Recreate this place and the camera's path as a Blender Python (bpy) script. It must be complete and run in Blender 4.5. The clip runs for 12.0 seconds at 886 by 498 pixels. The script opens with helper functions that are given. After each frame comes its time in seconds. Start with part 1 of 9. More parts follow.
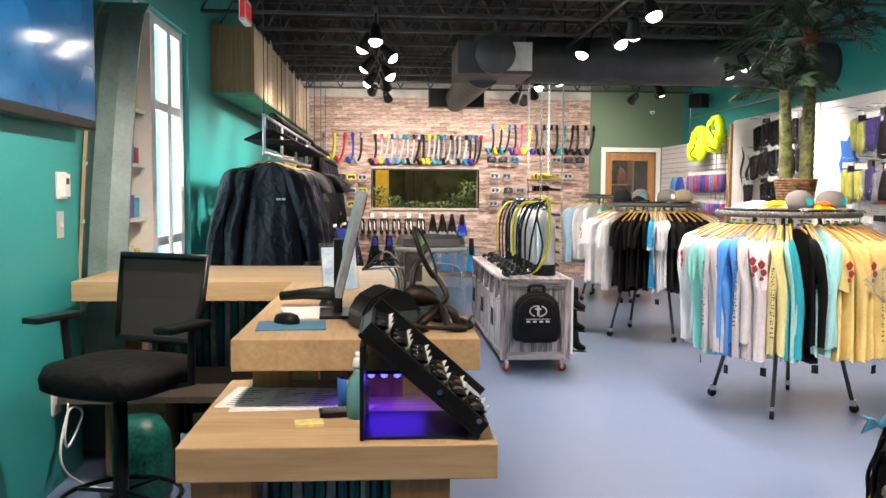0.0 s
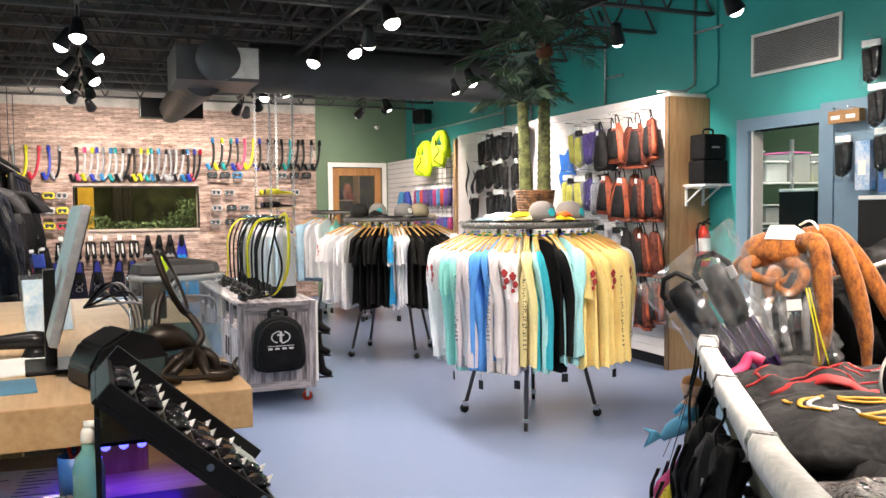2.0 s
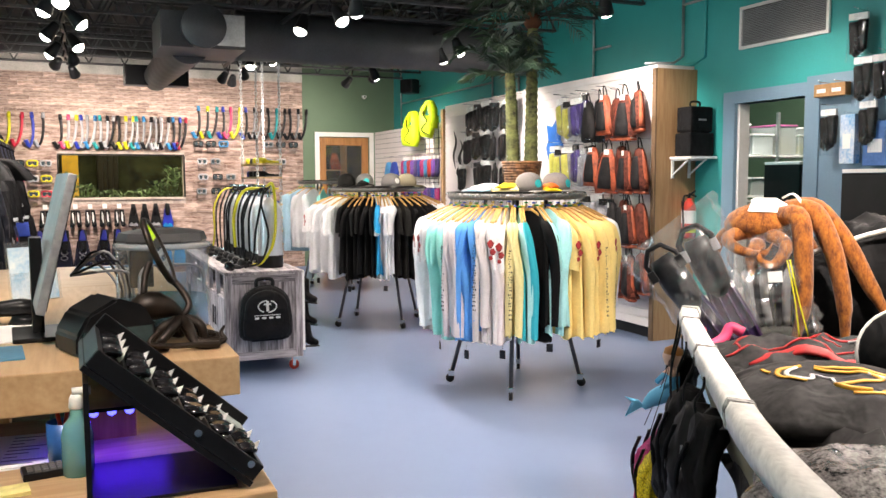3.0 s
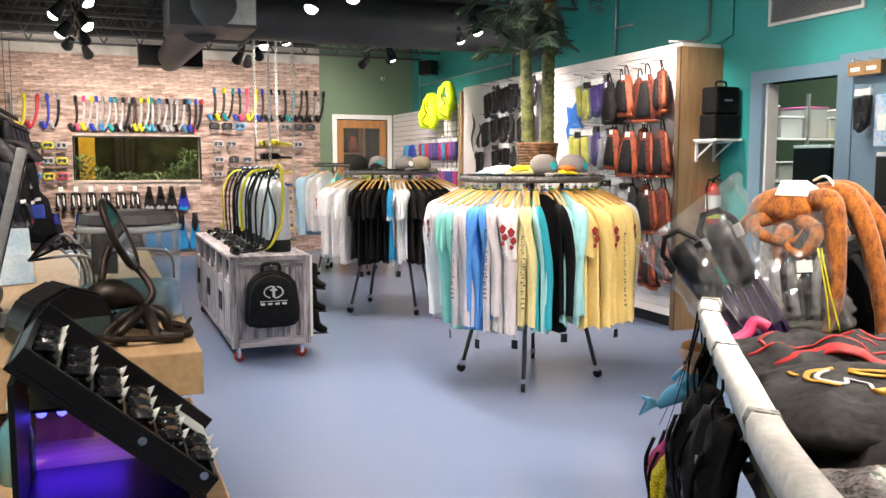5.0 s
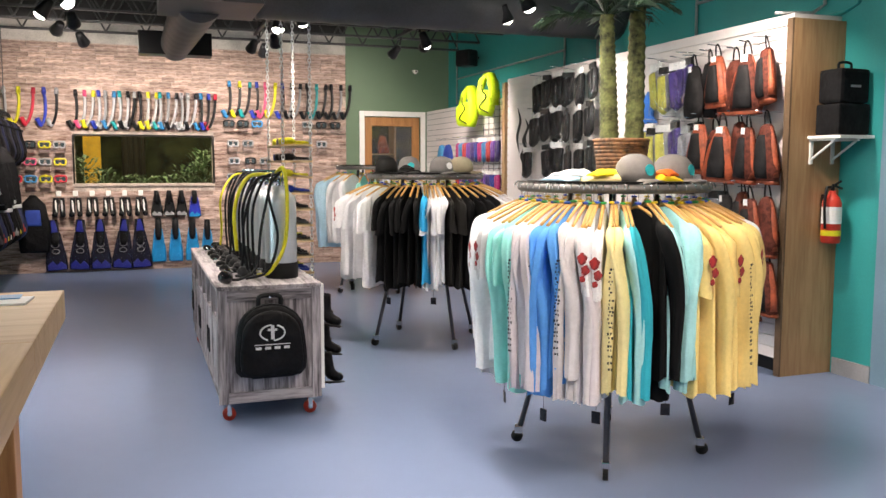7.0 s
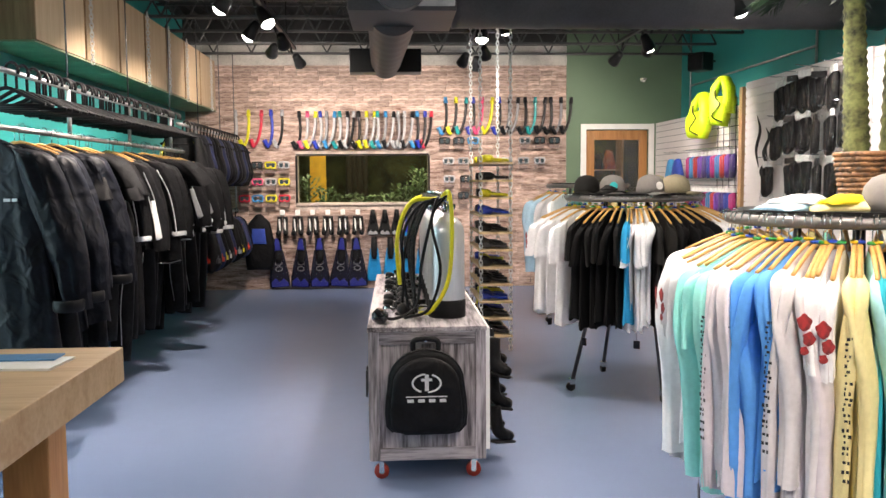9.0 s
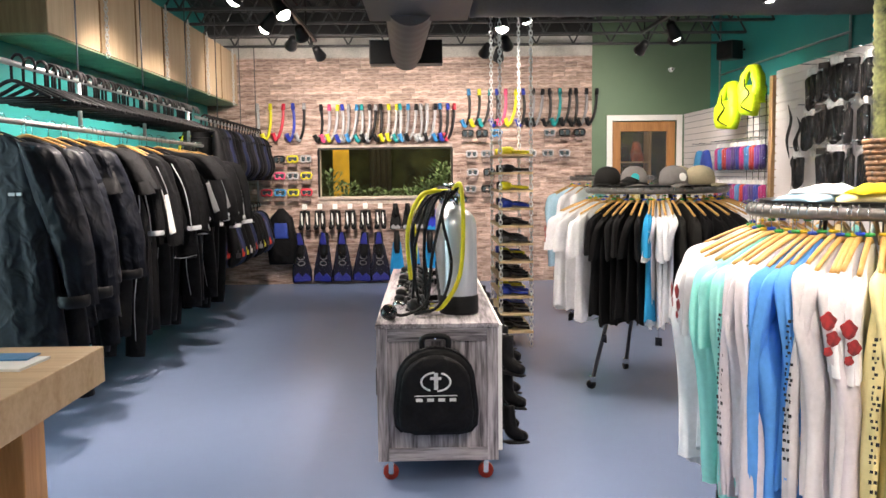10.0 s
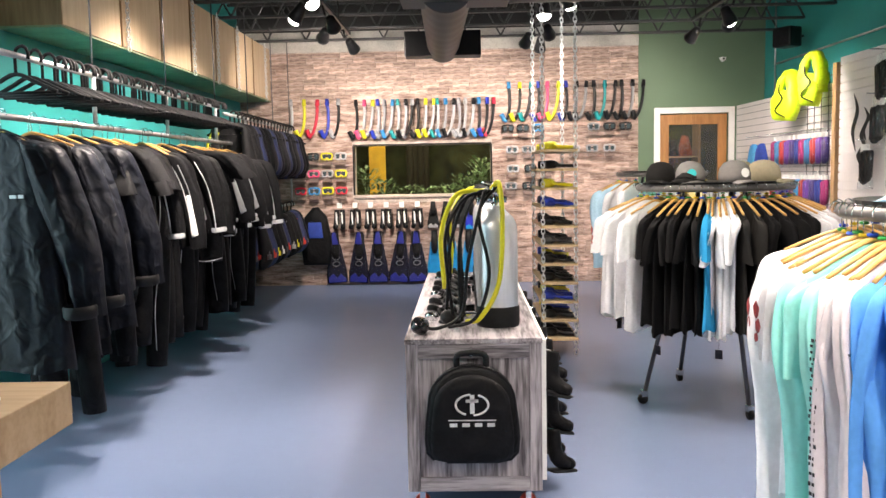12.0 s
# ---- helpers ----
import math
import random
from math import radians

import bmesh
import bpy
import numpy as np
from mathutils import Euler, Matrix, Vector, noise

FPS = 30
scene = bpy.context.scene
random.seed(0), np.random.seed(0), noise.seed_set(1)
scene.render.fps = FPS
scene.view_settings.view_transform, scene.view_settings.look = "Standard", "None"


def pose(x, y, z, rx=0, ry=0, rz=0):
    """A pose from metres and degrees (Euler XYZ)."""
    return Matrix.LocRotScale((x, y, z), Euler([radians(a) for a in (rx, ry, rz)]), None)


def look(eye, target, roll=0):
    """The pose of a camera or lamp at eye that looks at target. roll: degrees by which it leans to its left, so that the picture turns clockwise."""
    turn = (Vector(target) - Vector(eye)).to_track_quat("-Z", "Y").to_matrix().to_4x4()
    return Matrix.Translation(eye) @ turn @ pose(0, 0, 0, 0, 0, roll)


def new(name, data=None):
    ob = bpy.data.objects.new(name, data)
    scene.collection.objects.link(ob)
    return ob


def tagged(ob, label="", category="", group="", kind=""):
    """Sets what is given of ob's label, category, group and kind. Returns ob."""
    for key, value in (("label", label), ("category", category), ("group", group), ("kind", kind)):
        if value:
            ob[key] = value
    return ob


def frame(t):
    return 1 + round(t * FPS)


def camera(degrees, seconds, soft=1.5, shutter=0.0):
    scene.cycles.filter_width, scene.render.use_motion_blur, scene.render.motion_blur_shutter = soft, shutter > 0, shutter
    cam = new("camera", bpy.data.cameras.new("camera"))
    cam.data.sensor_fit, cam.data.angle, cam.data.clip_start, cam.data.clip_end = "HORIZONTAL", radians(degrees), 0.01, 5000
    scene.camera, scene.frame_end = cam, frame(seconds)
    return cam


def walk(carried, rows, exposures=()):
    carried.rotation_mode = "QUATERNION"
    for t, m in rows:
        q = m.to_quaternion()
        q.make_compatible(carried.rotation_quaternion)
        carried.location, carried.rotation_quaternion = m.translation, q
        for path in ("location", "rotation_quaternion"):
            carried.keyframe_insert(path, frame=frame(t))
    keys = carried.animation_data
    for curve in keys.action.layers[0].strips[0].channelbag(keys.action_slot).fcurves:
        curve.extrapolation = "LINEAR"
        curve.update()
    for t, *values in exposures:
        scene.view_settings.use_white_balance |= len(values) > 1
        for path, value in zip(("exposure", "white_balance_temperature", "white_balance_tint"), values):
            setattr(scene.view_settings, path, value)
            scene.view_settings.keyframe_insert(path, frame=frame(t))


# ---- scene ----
cam = camera(55.8, 12.0)
PATH = [
    (0, (-1.489, -5.911, 1.438), (-1.358, -3.92, 1.301), 0.4),
    (0.5, (-1.521, -5.68, 1.436), (-1.195, -3.71, 1.326), -0.0),
    (1, (-1.559, -5.521, 1.437), (-0.937, -3.623, 1.347), -0.1),
    (1.5, (-1.557, -5.44, 1.422), (-0.802, -3.59, 1.331), -0.3),
    (2, (-1.56, -5.442, 1.422), (-0.783, -3.602, 1.325), -0.6),
    (2.5, (-1.558, -5.451, 1.422), (-0.768, -3.619, 1.282), -0.4),
    (3, (-1.564, -5.46, 1.422), (-0.761, -3.636, 1.255), -0.2),
    (3.2, (-1.565, -5.463, 1.422), (-0.755, -3.643, 1.245), -0.2),
    (5, (-1.402, -5.292, 1.404), (-0.652, -3.449, 1.201), -0.0),
    (5.5, (-1.359, -5.001, 1.429), (-0.608, -3.158, 1.226), 0.1),
    (6, (-1.214, -4.662, 1.407), (-0.452, -2.825, 1.199), 0.4),
    (6.5, (-1.103, -4.318, 1.411), (-0.347, -2.477, 1.211), 0.2),
    (7, (-0.973, -3.978, 1.409), (-0.294, -2.108, 1.21), 0.1),
    (7.2, (-0.893, -3.868, 1.424), (-0.32, -1.962, 1.22), 0.0),
    (7.5, (-0.801, -3.707, 1.394), (-0.382, -1.76, 1.216), -0.7),
    (7.7, (-0.738, -3.631, 1.407), (-0.348, -1.677, 1.23), -0.7),
    (9.3, (-0.432, -3.286, 1.45), (-0.359, -1.294, 1.287), -0.4),
    (9.5, (-0.412, -3.271, 1.442), (-0.351, -1.279, 1.277), -0.4),
    (10, (-0.365, -3.189, 1.437), (-0.322, -1.197, 1.26), -0.7),
    (10.5, (-0.388, -2.988, 1.431), (-0.357, -0.997, 1.252), -1.2),
    (11, (-0.376, -2.843, 1.446), (-0.363, -0.851, 1.269), -1.4),
    (11.5, (-0.344, -2.799, 1.449), (-0.374, -0.807, 1.266), -1.3),
    (12, (-0.34, -2.785, 1.443), (-0.394, -0.794, 1.259), -1.1),
]
walk(cam, [(t, look(eye, target, roll)) for t, eye, target, roll in PATH], exposures=((0, 0), (2.5, 0.05), (5, -0.05), (5.5, -0.08), (7, -0.24), (9.5, -0.14), (10, -0.12), (10.5, 0.0), (12, 0.12)))
from mathutils.bvhtree import BVHTree

# ---- world and light ----
world = bpy.data.worlds.new("sky_world")
scene.world = world
world.use_nodes = True
wn = world.node_tree
sky = wn.nodes.new("ShaderNodeTexSky")
sky.sky_type = "NISHITA"
sky.sun_disc = False
sky.sun_elevation, sky.sun_rotation = radians(40), radians(200)
wn.links.new(sky.outputs[0], wn.nodes["Background"].inputs[0])
wn.nodes["Background"].inputs[1].default_value = 0.1

LAMP_W = 195.0      # watts of one track head
WARM = (1.0, 0.862, 0.758)
SPOT_BLEND, SPOT_DEG = 0.9, 105


def spot(x, y, z, tx, ty, tz, watts=LAMP_W, deg=SPOT_DEG):
    d = bpy.data.lights.new("track_spot", "SPOT")
    d.energy, d.color, d.spot_size, d.spot_blend, d.shadow_soft_size = watts, WARM, radians(deg), SPOT_BLEND, 0.05
    ob = new("track_spot", d)
    ob.matrix_world = look((x, y, z), (tx, ty, tz))
    return ob


def area(x, y, z, tx, ty, tz, sx, sy, watts, col=(1, 1, 1)):
    d = bpy.data.lights.new("area_light", "AREA")
    d.shape, d.size, d.size_y, d.energy, d.color = "RECTANGLE", sx, sy, watts, col
    ob = new("area_light", d)
    ob.matrix_world = look((x, y, z), (tx, ty, tz))
    return ob


# ---- materials ----
MATS = {}


def mat(name, col, rough=0.6, metal=0.0, var=0.12, scale=6.0, fine=60.0, bump=0.15, spec=0.5, stretch=(1, 1, 1),
        col2=None, obj_random=0.0, coat=0.0, alpha=1.0, trans=0.0, emit=0.0, sheen=0.0, ior=1.45, bdist=0.004, rvar=0.08, island=0.0):
    """A surface with colour drift at two sizes, a fine relief and a slight change of gloss."""
    if name in MATS:
        return MATS[name]
    m = bpy.data.materials.new(name)
    m.use_nodes = True
    nt = m.node_tree
    b = nt.nodes["Principled BSDF"]
    tc = nt.nodes.new("ShaderNodeTexCoord")
    mp = nt.nodes.new("ShaderNodeMapping")
    mp.inputs["Scale"].default_value = stretch
    nt.links.new(tc.outputs["Object"], mp.inputs[0])
    n1 = nt.nodes.new("ShaderNodeTexNoise")
    n1.inputs["Scale"].default_value, n1.inputs["Detail"].default_value = scale, 5
    n2 = nt.nodes.new("ShaderNodeTexNoise")
    n2.inputs["Scale"].default_value, n2.inputs["Detail"].default_value = fine, 3
    for n in (n1, n2):
        nt.links.new(mp.outputs[0], n.inputs["Vector"])
    add = nt.nodes.new("ShaderNodeMath")
    add.operation = "MULTIPLY_ADD"
    nt.links.new(n1.outputs["Fac"], add.inputs[0])
    add.inputs[1].default_value = 0.65
    mul = nt.nodes.new("ShaderNodeMath")
    mul.operation = "MULTIPLY"
    mul.inputs[1].default_value = 0.35
    nt.links.new(n2.outputs["Fac"], mul.inputs[0])
    nt.links.new(mul.outputs[0], add.inputs[2])
    ramp = nt.nodes.new("ShaderNodeValToRGB")
    c = col
    d = col2 or tuple(max(0, v * (1 - 2.2 * var)) for v in c)
    e = c if col2 else tuple(min(1, v * (1 + 1.2 * var)) for v in c)
    ramp.color_ramp.elements[0].position, ramp.color_ramp.elements[1].position = 0.36, 0.62
    ramp.color_ramp.elements[0].color, ramp.color_ramp.elements[1].color = (*d, 1), (*e, 1)
    nt.links.new(add.outputs[0], ramp.inputs[0])
    out = ramp.outputs[0]
    if obj_random or island:
        if obj_random:
            source = nt.nodes.new("ShaderNodeObjectInfo").outputs["Random"]
        else:
            source = nt.nodes.new("ShaderNodeNewGeometry").outputs["Random Per Island"]
        hs = nt.nodes.new("ShaderNodeHueSaturation")
        mr = nt.nodes.new("ShaderNodeMapRange")
        spread = obj_random or island
        mr.inputs[3].default_value, mr.inputs[4].default_value = 1 - spread, 1 + spread
        nt.links.new(source, mr.inputs[0])
        nt.links.new(mr.outputs[0], hs.inputs["Value"])
        nt.links.new(out, hs.inputs["Color"])
        out = hs.outputs[0]
    nt.links.new(out, b.inputs["Base Color"])
    rr = nt.nodes.new("ShaderNodeMapRange")
    rr.inputs[3].default_value, rr.inputs[4].default_value = max(0.02, rough - rvar), min(1, rough + rvar)
    nt.links.new(n1.outputs["Fac"], rr.inputs[0])
    nt.links.new(rr.outputs[0], b.inputs["Roughness"])
    b.inputs["Metallic"].default_value = metal
    b.inputs["Specular IOR Level"].default_value = spec
    b.inputs["IOR"].default_value = ior
    b.inputs["Coat Weight"].default_value = coat
    b.inputs["Alpha"].default_value = alpha
    b.inputs["Transmission Weight"].default_value = trans
    b.inputs["Sheen Weight"].default_value = sheen
    if emit:
        b.inputs["Emission Color"].default_value = (*col, 1)
        b.inputs["Emission Strength"].default_value = emit
    if bump:
        bp = nt.nodes.new("ShaderNodeBump")
        bp.inputs["Strength"].default_value, bp.inputs["Distance"].default_value = bump, bdist
        if bdist > 0.01:     # soft folds instead of grain
            n3 = nt.nodes.new("ShaderNodeTexNoise")
            n3.inputs["Scale"].default_value, n3.inputs["Detail"].default_value, n3.inputs["Distortion"].default_value = scale, 1.5, 0.8
            nt.links.new(mp.outputs[0], n3.inputs["Vector"])
            nt.links.new(n3.outputs["Fac"], bp.inputs["Height"])
        else:
            nt.links.new(add.outputs[0], bp.inputs["Height"])
        nt.links.new(bp.outputs[0], b.inputs["Normal"])
    MATS[name] = m
    return m


def wood(name, light, dark, axis=0, rough=0.5, ring=5.0, bump=0.1, obj_random=0.0):
    """Grain stretched along one axis, with darker figure."""
    if name in MATS:
        return MATS[name]
    m = bpy.data.materials.new(name)
    m.use_nodes = True
    nt = m.node_tree
    b = nt.nodes["Principled BSDF"]
    tc = nt.nodes.new("ShaderNodeTexCoord")
    mp = nt.nodes.new("ShaderNodeMapping")
    s = [ring, ring, ring]
    s[axis] = ring * 0.09
    mp.inputs["Scale"].default_value = s
    nt.links.new(tc.outputs["Object"], mp.inputs[0])
    n1 = nt.nodes.new("ShaderNodeTexNoise")
    n1.inputs["Scale"].default_value, n1.inputs["Detail"].default_value, n1.inputs["Distortion"].default_value = 2.0, 6, 1.2
    nt.links.new(mp.outputs[0], n1.inputs["Vector"])
    n2 = nt.nodes.new("ShaderNodeTexNoise")
    n2.inputs["Scale"].default_value, n2.inputs["Detail"].default_value = 16.0, 4
    nt.links.new(mp.outputs[0], n2.inputs["Vector"])
    mx = nt.nodes.new("ShaderNodeMath")
    mx.operation = "MULTIPLY_ADD"
    mx.inputs[1].default_value = 0.6
    ml = nt.nodes.new("ShaderNodeMath")
    ml.operation = "MULTIPLY"
    ml.inputs[1].default_value = 0.4
    nt.links.new(n2.outputs["Fac"], ml.inputs[0])
    nt.links.new(n1.outputs["Fac"], mx.inputs[0])
    nt.links.new(ml.outputs[0], mx.inputs[2])
    ramp = nt.nodes.new("ShaderNodeValToRGB")
    ramp.color_ramp.elements[0].position, ramp.color_ramp.elements[1].position = 0.36, 0.6
    ramp.color_ramp.elements[0].color, ramp.color_ramp.elements[1].color = (*dark, 1), (*light, 1)
    nt.links.new(mx.outputs[0], ramp.inputs[0])
    out = ramp.outputs[0]
    if obj_random:
        oi = nt.nodes.new("ShaderNodeObjectInfo")
        hs = nt.nodes.new("ShaderNodeHueSaturation")
        mr = nt.nodes.new("ShaderNodeMapRange")
        mr.inputs[3].default_value, mr.inputs[4].default_value = 1 - obj_random, 1 + obj_random
        nt.links.new(oi.outputs["Random"], mr.inputs[0])
        nt.links.new(mr.outputs[0], hs.inputs["Value"])
        nt.links.new(out, hs.inputs["Color"])
        out = hs.outputs[0]
    nt.links.new(out, b.inputs["Base Color"])
    b.inputs["Roughness"].default_value = rough
    bp = nt.nodes.new("ShaderNodeBump")
    bp.inputs["Strength"].default_value, bp.inputs["Distance"].default_value = bump, 0.003
    nt.links.new(mx.outputs[0], bp.inputs["Height"])
    nt.links.new(bp.outputs[0], b.inputs["Normal"])
    MATS[name] = m
    return m


def glass(name, col=(1, 1, 1), rough=0.0, alpha=0.15, gloss=(0.03, 0.4)):
    """A clear film or pane: mostly see-through, with real gloss."""
    if name in MATS:
        return MATS[name]
    m = bpy.data.materials.new(name)
    m.use_nodes = True
    nt = m.node_tree
    nt.nodes.remove(nt.nodes["Principled BSDF"])
    tr = nt.nodes.new("ShaderNodeBsdfTransparent")
    tr.inputs[0].default_value = (*col, 1)
    gl = nt.nodes.new("ShaderNodeBsdfGlossy")
    gl.inputs["Roughness"].default_value = rough
    df = nt.nodes.new("ShaderNodeBsdfDiffuse")
    df.inputs[0].default_value = (*col, 1)
    lw = nt.nodes.new("ShaderNodeLayerWeight")
    lw.inputs[0].default_value = 0.22
    fr = nt.nodes.new("ShaderNodeMapRange")
    fr.inputs[3].default_value, fr.inputs[4].default_value = gloss
    nt.links.new(lw.outputs["Facing"], fr.inputs[0])
    m1 = nt.nodes.new("ShaderNodeMixShader")
    m2 = nt.nodes.new("ShaderNodeMixShader")
    m1.inputs[0].default_value = alpha
    nt.links.new(tr.outputs[0], m1.inputs[1])
    nt.links.new(df.outputs[0], m1.inputs[2])
    nt.links.new(fr.outputs[0], m2.inputs[0])
    nt.links.new(m1.outputs[0], m2.inputs[1])
    nt.links.new(gl.outputs[0], m2.inputs[2])
    nt.links.new(m2.outputs[0], nt.nodes["Material Output"].inputs[0])
    MATS[name] = m
    return m


def glow(name, col, strength):
    if name in MATS:
        return MATS[name]
    m = bpy.data.materials.new(name)
    m.use_nodes = True
    b = m.node_tree.nodes["Principled BSDF"]
    b.inputs["Base Color"].default_value = (*col, 1)
    b.inputs["Emission Color"].default_value = (*col, 1)
    b.inputs["Emission Strength"].default_value = strength
    MATS[name] = m
    return m


TEAL = mat("teal_wall_paint", (0.034, 0.31, 0.30), 0.45, var=0.06, scale=1.5, fine=140, bump=0.08)
GREEN = mat("sage_wall_paint", (0.125, 0.19, 0.12), 0.6, var=0.05, scale=1.5, fine=140, bump=0.08)
BLUEGREY = mat("blue_grey_paint", (0.17, 0.27, 0.36), 0.5, var=0.06, scale=2, fine=120, bump=0.08)
FLOOR = mat("blue_floor_paint", (0.162, 0.208, 0.325), 0.25, var=0.012, scale=0.35, fine=7, bump=0, spec=0.45, rvar=0.0)
BLACKCEIL = mat("black_ceiling_paint", (0.022, 0.022, 0.023), 0.7, var=0.2, scale=4, bump=0.2)
STEELBLK = mat("black_joist_steel", (0.05, 0.05, 0.053), 0.5, var=0.2, bump=0.1)
DUCT = mat("grey_duct_metal", (0.07, 0.07, 0.075), 0.45, 0.2, var=0.1, scale=3, bump=0.08)
DUCTLT = mat("lit_bare_metal", (0.55, 0.56, 0.57), 0.4, 0.6, var=0.1)
BRICKS = mat("whitewashed_brick", (0.60, 0.45, 0.385), 0.75, var=0.3, scale=7, fine=34, bump=0.6, stretch=(0.5, 1, 3.2),
             col2=(0.105, 0.05, 0.034), obj_random=0.3)
MORTAR = mat("pale_mortar", (0.50, 0.42, 0.37), 0.9, var=0.2, scale=9, bump=0.4)
WHITE = mat("white_paint", (0.78, 0.77, 0.74), 0.45, var=0.03, bump=0.05)
SLATW = mat("white_slatwall", (0.74, 0.70, 0.69), 0.4, var=0.03, scale=3, bump=0.03)
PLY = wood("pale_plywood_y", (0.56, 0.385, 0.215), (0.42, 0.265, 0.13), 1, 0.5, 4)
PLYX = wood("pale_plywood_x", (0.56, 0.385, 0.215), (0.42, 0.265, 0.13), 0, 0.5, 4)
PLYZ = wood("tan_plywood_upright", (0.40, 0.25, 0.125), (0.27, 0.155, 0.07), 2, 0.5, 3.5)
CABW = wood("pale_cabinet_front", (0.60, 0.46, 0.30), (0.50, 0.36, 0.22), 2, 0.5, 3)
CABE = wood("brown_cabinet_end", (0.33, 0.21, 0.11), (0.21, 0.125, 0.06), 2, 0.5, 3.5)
DOORW = wood("honey_oak_door", (0.42, 0.20, 0.065), (0.28, 0.12, 0.035), 2, 0.4, 6)
GREYW = wood("weathered_grey_wood_x", (0.47, 0.43, 0.45), (0.055, 0.047, 0.052), 0, 0.7, 6, 0.4)
GREYWZ = wood("weathered_grey_wood_z", (0.47, 0.43, 0.45), (0.055, 0.047, 0.052), 2, 0.7, 6, 0.4)
GREYWY = wood("weathered_grey_wood_y", (0.47, 0.43, 0.45), (0.055, 0.047, 0.052), 1, 0.7, 6, 0.4)
HANGW = wood("varnished_hanger_wood", (0.62, 0.37, 0.12), (0.48, 0.26, 0.07), 0, 0.35, 9)
STEEL = mat("brushed_steel", (0.74, 0.75, 0.76), 0.36, 0.45, var=0.06, fine=90, stretch=(1, 1, 0.1), bump=0.04)
CHROME = mat("chrome", (0.75, 0.75, 0.76), 0.12, 1.0, var=0.03, bump=0)
DARKSTEEL = mat("dark_grey_steel", (0.09, 0.09, 0.1), 0.4, 0.6, var=0.1)
PIPE = mat("galvanised_pipe", (0.5, 0.5, 0.51), 0.4, 0.8, var=0.12, fine=50)
BLACKP = mat("black_plastic", (0.008, 0.008, 0.009), 0.35, var=0.15, bump=0.06, spec=0.35)
BLACKR = mat("black_rubber", (0.008, 0.008, 0.009), 0.5, var=0.2, bump=0.12, spec=0.25)
NEOP = mat("black_neoprene", (0.0052, 0.0052, 0.006), 0.62, var=0.25, scale=12, fine=60, bump=0.7, spec=0.17, bdist=0.02)
NAVY = mat("dark_navy_shell", (0.0058, 0.0072, 0.0125), 0.5, var=0.25, scale=10, fine=40, bump=0.8, spec=0.24, bdist=0.03)
CHAR = mat("charcoal_fabric", (0.0085, 0.0085, 0.0095), 0.7, var=0.2, scale=12, fine=70, bump=0.6, spec=0.14, bdist=0.02)
GREYP = mat("grey_plastic", (0.28, 0.28, 0.29), 0.5, var=0.05, bump=0.04)
SILVER = mat("silver_anodised", (0.60, 0.60, 0.61), 0.35, 0.9, var=0.03, bump=0.02)
RED = mat("red_plastic", (0.52, 0.035, 0.02), 0.35, var=0.1, bump=0.05)
YELLOW = mat("yellow_rubber", (0.72, 0.66, 0.02), 0.4, var=0.08, bump=0.06)
NEON = mat("neon_lime_nylon", (0.62, 0.88, 0.015), 0.5, var=0.1, scale=8, bump=0.3)
FILM3 = glass("thin_bag_film", (0.98, 0.98, 0.99), 0.12, 0.002, (0.006, 0.16))
FILM = glass("clear_plastic_film", (0.97, 0.98, 0.99), 0.2, 0.03, (0.012, 0.16))
PANE = glass("clear_glass_pane", (0.96, 0.98, 0.98), 0.0, 0.02)
WATER = glass("blue_tinted_water", (0.35, 0.62, 0.78), 0.0, 0.25)
BAGF = glass("crinkled_clear_film", (0.95, 0.96, 0.97), 0.12, 0.055, (0.05, 0.55))
FILM2 = glass("thin_packet_film", (0.97, 0.98, 0.99), 0.12, 0.006, (0.03, 0.45))
TANKM = mat("brushed_aluminium_tank", (0.74, 0.75, 0.77), 0.32, 0.65, var=0.05, scale=4, fine=120, stretch=(1, 1, 0.06), bump=0.05)
BULB = glow("lamp_lens", (1.0, 0.94, 0.84), 45.0)
TAG = mat("white_card", (0.82, 0.82, 0.8), 0.6, var=0.03, bump=0)


# ---- mesh helpers ----
def flat(name, mesh, material, parent=None, label="", smooth=False):
    ob = new(name, mesh)
    ob.parent = parent
    if not mesh.materials:
        mesh.materials.append(None)
    ob.material_slots[0].link = "OBJECT"
    ob.material_slots[0].material = material
    if label:
        tagged(ob, label)
    return ob


def mesh_of(bm, name="mesh", smooth=False):
    me = bpy.data.meshes.new(name)
    bmesh.ops.recalc_face_normals(bm, faces=bm.faces)
    bm.to_mesh(me)
    bm.free()
    if smooth:
        me.polygons.foreach_set("use_smooth", [True] * len(me.polygons))
        me.update()
    return me


def part(name, bm, material, parent=None, label="", smooth=False):
    return flat(name, mesh_of(bm, name, smooth), material, parent, label)


def thing(name, label, category, m=None, group="", kind=""):
    ob = new(name)
    ob.empty_display_size = 0.1
    ob.matrix_basis = m or Matrix()
    return tagged(ob, label, category, group, kind)


def B():
    return bmesh.new()


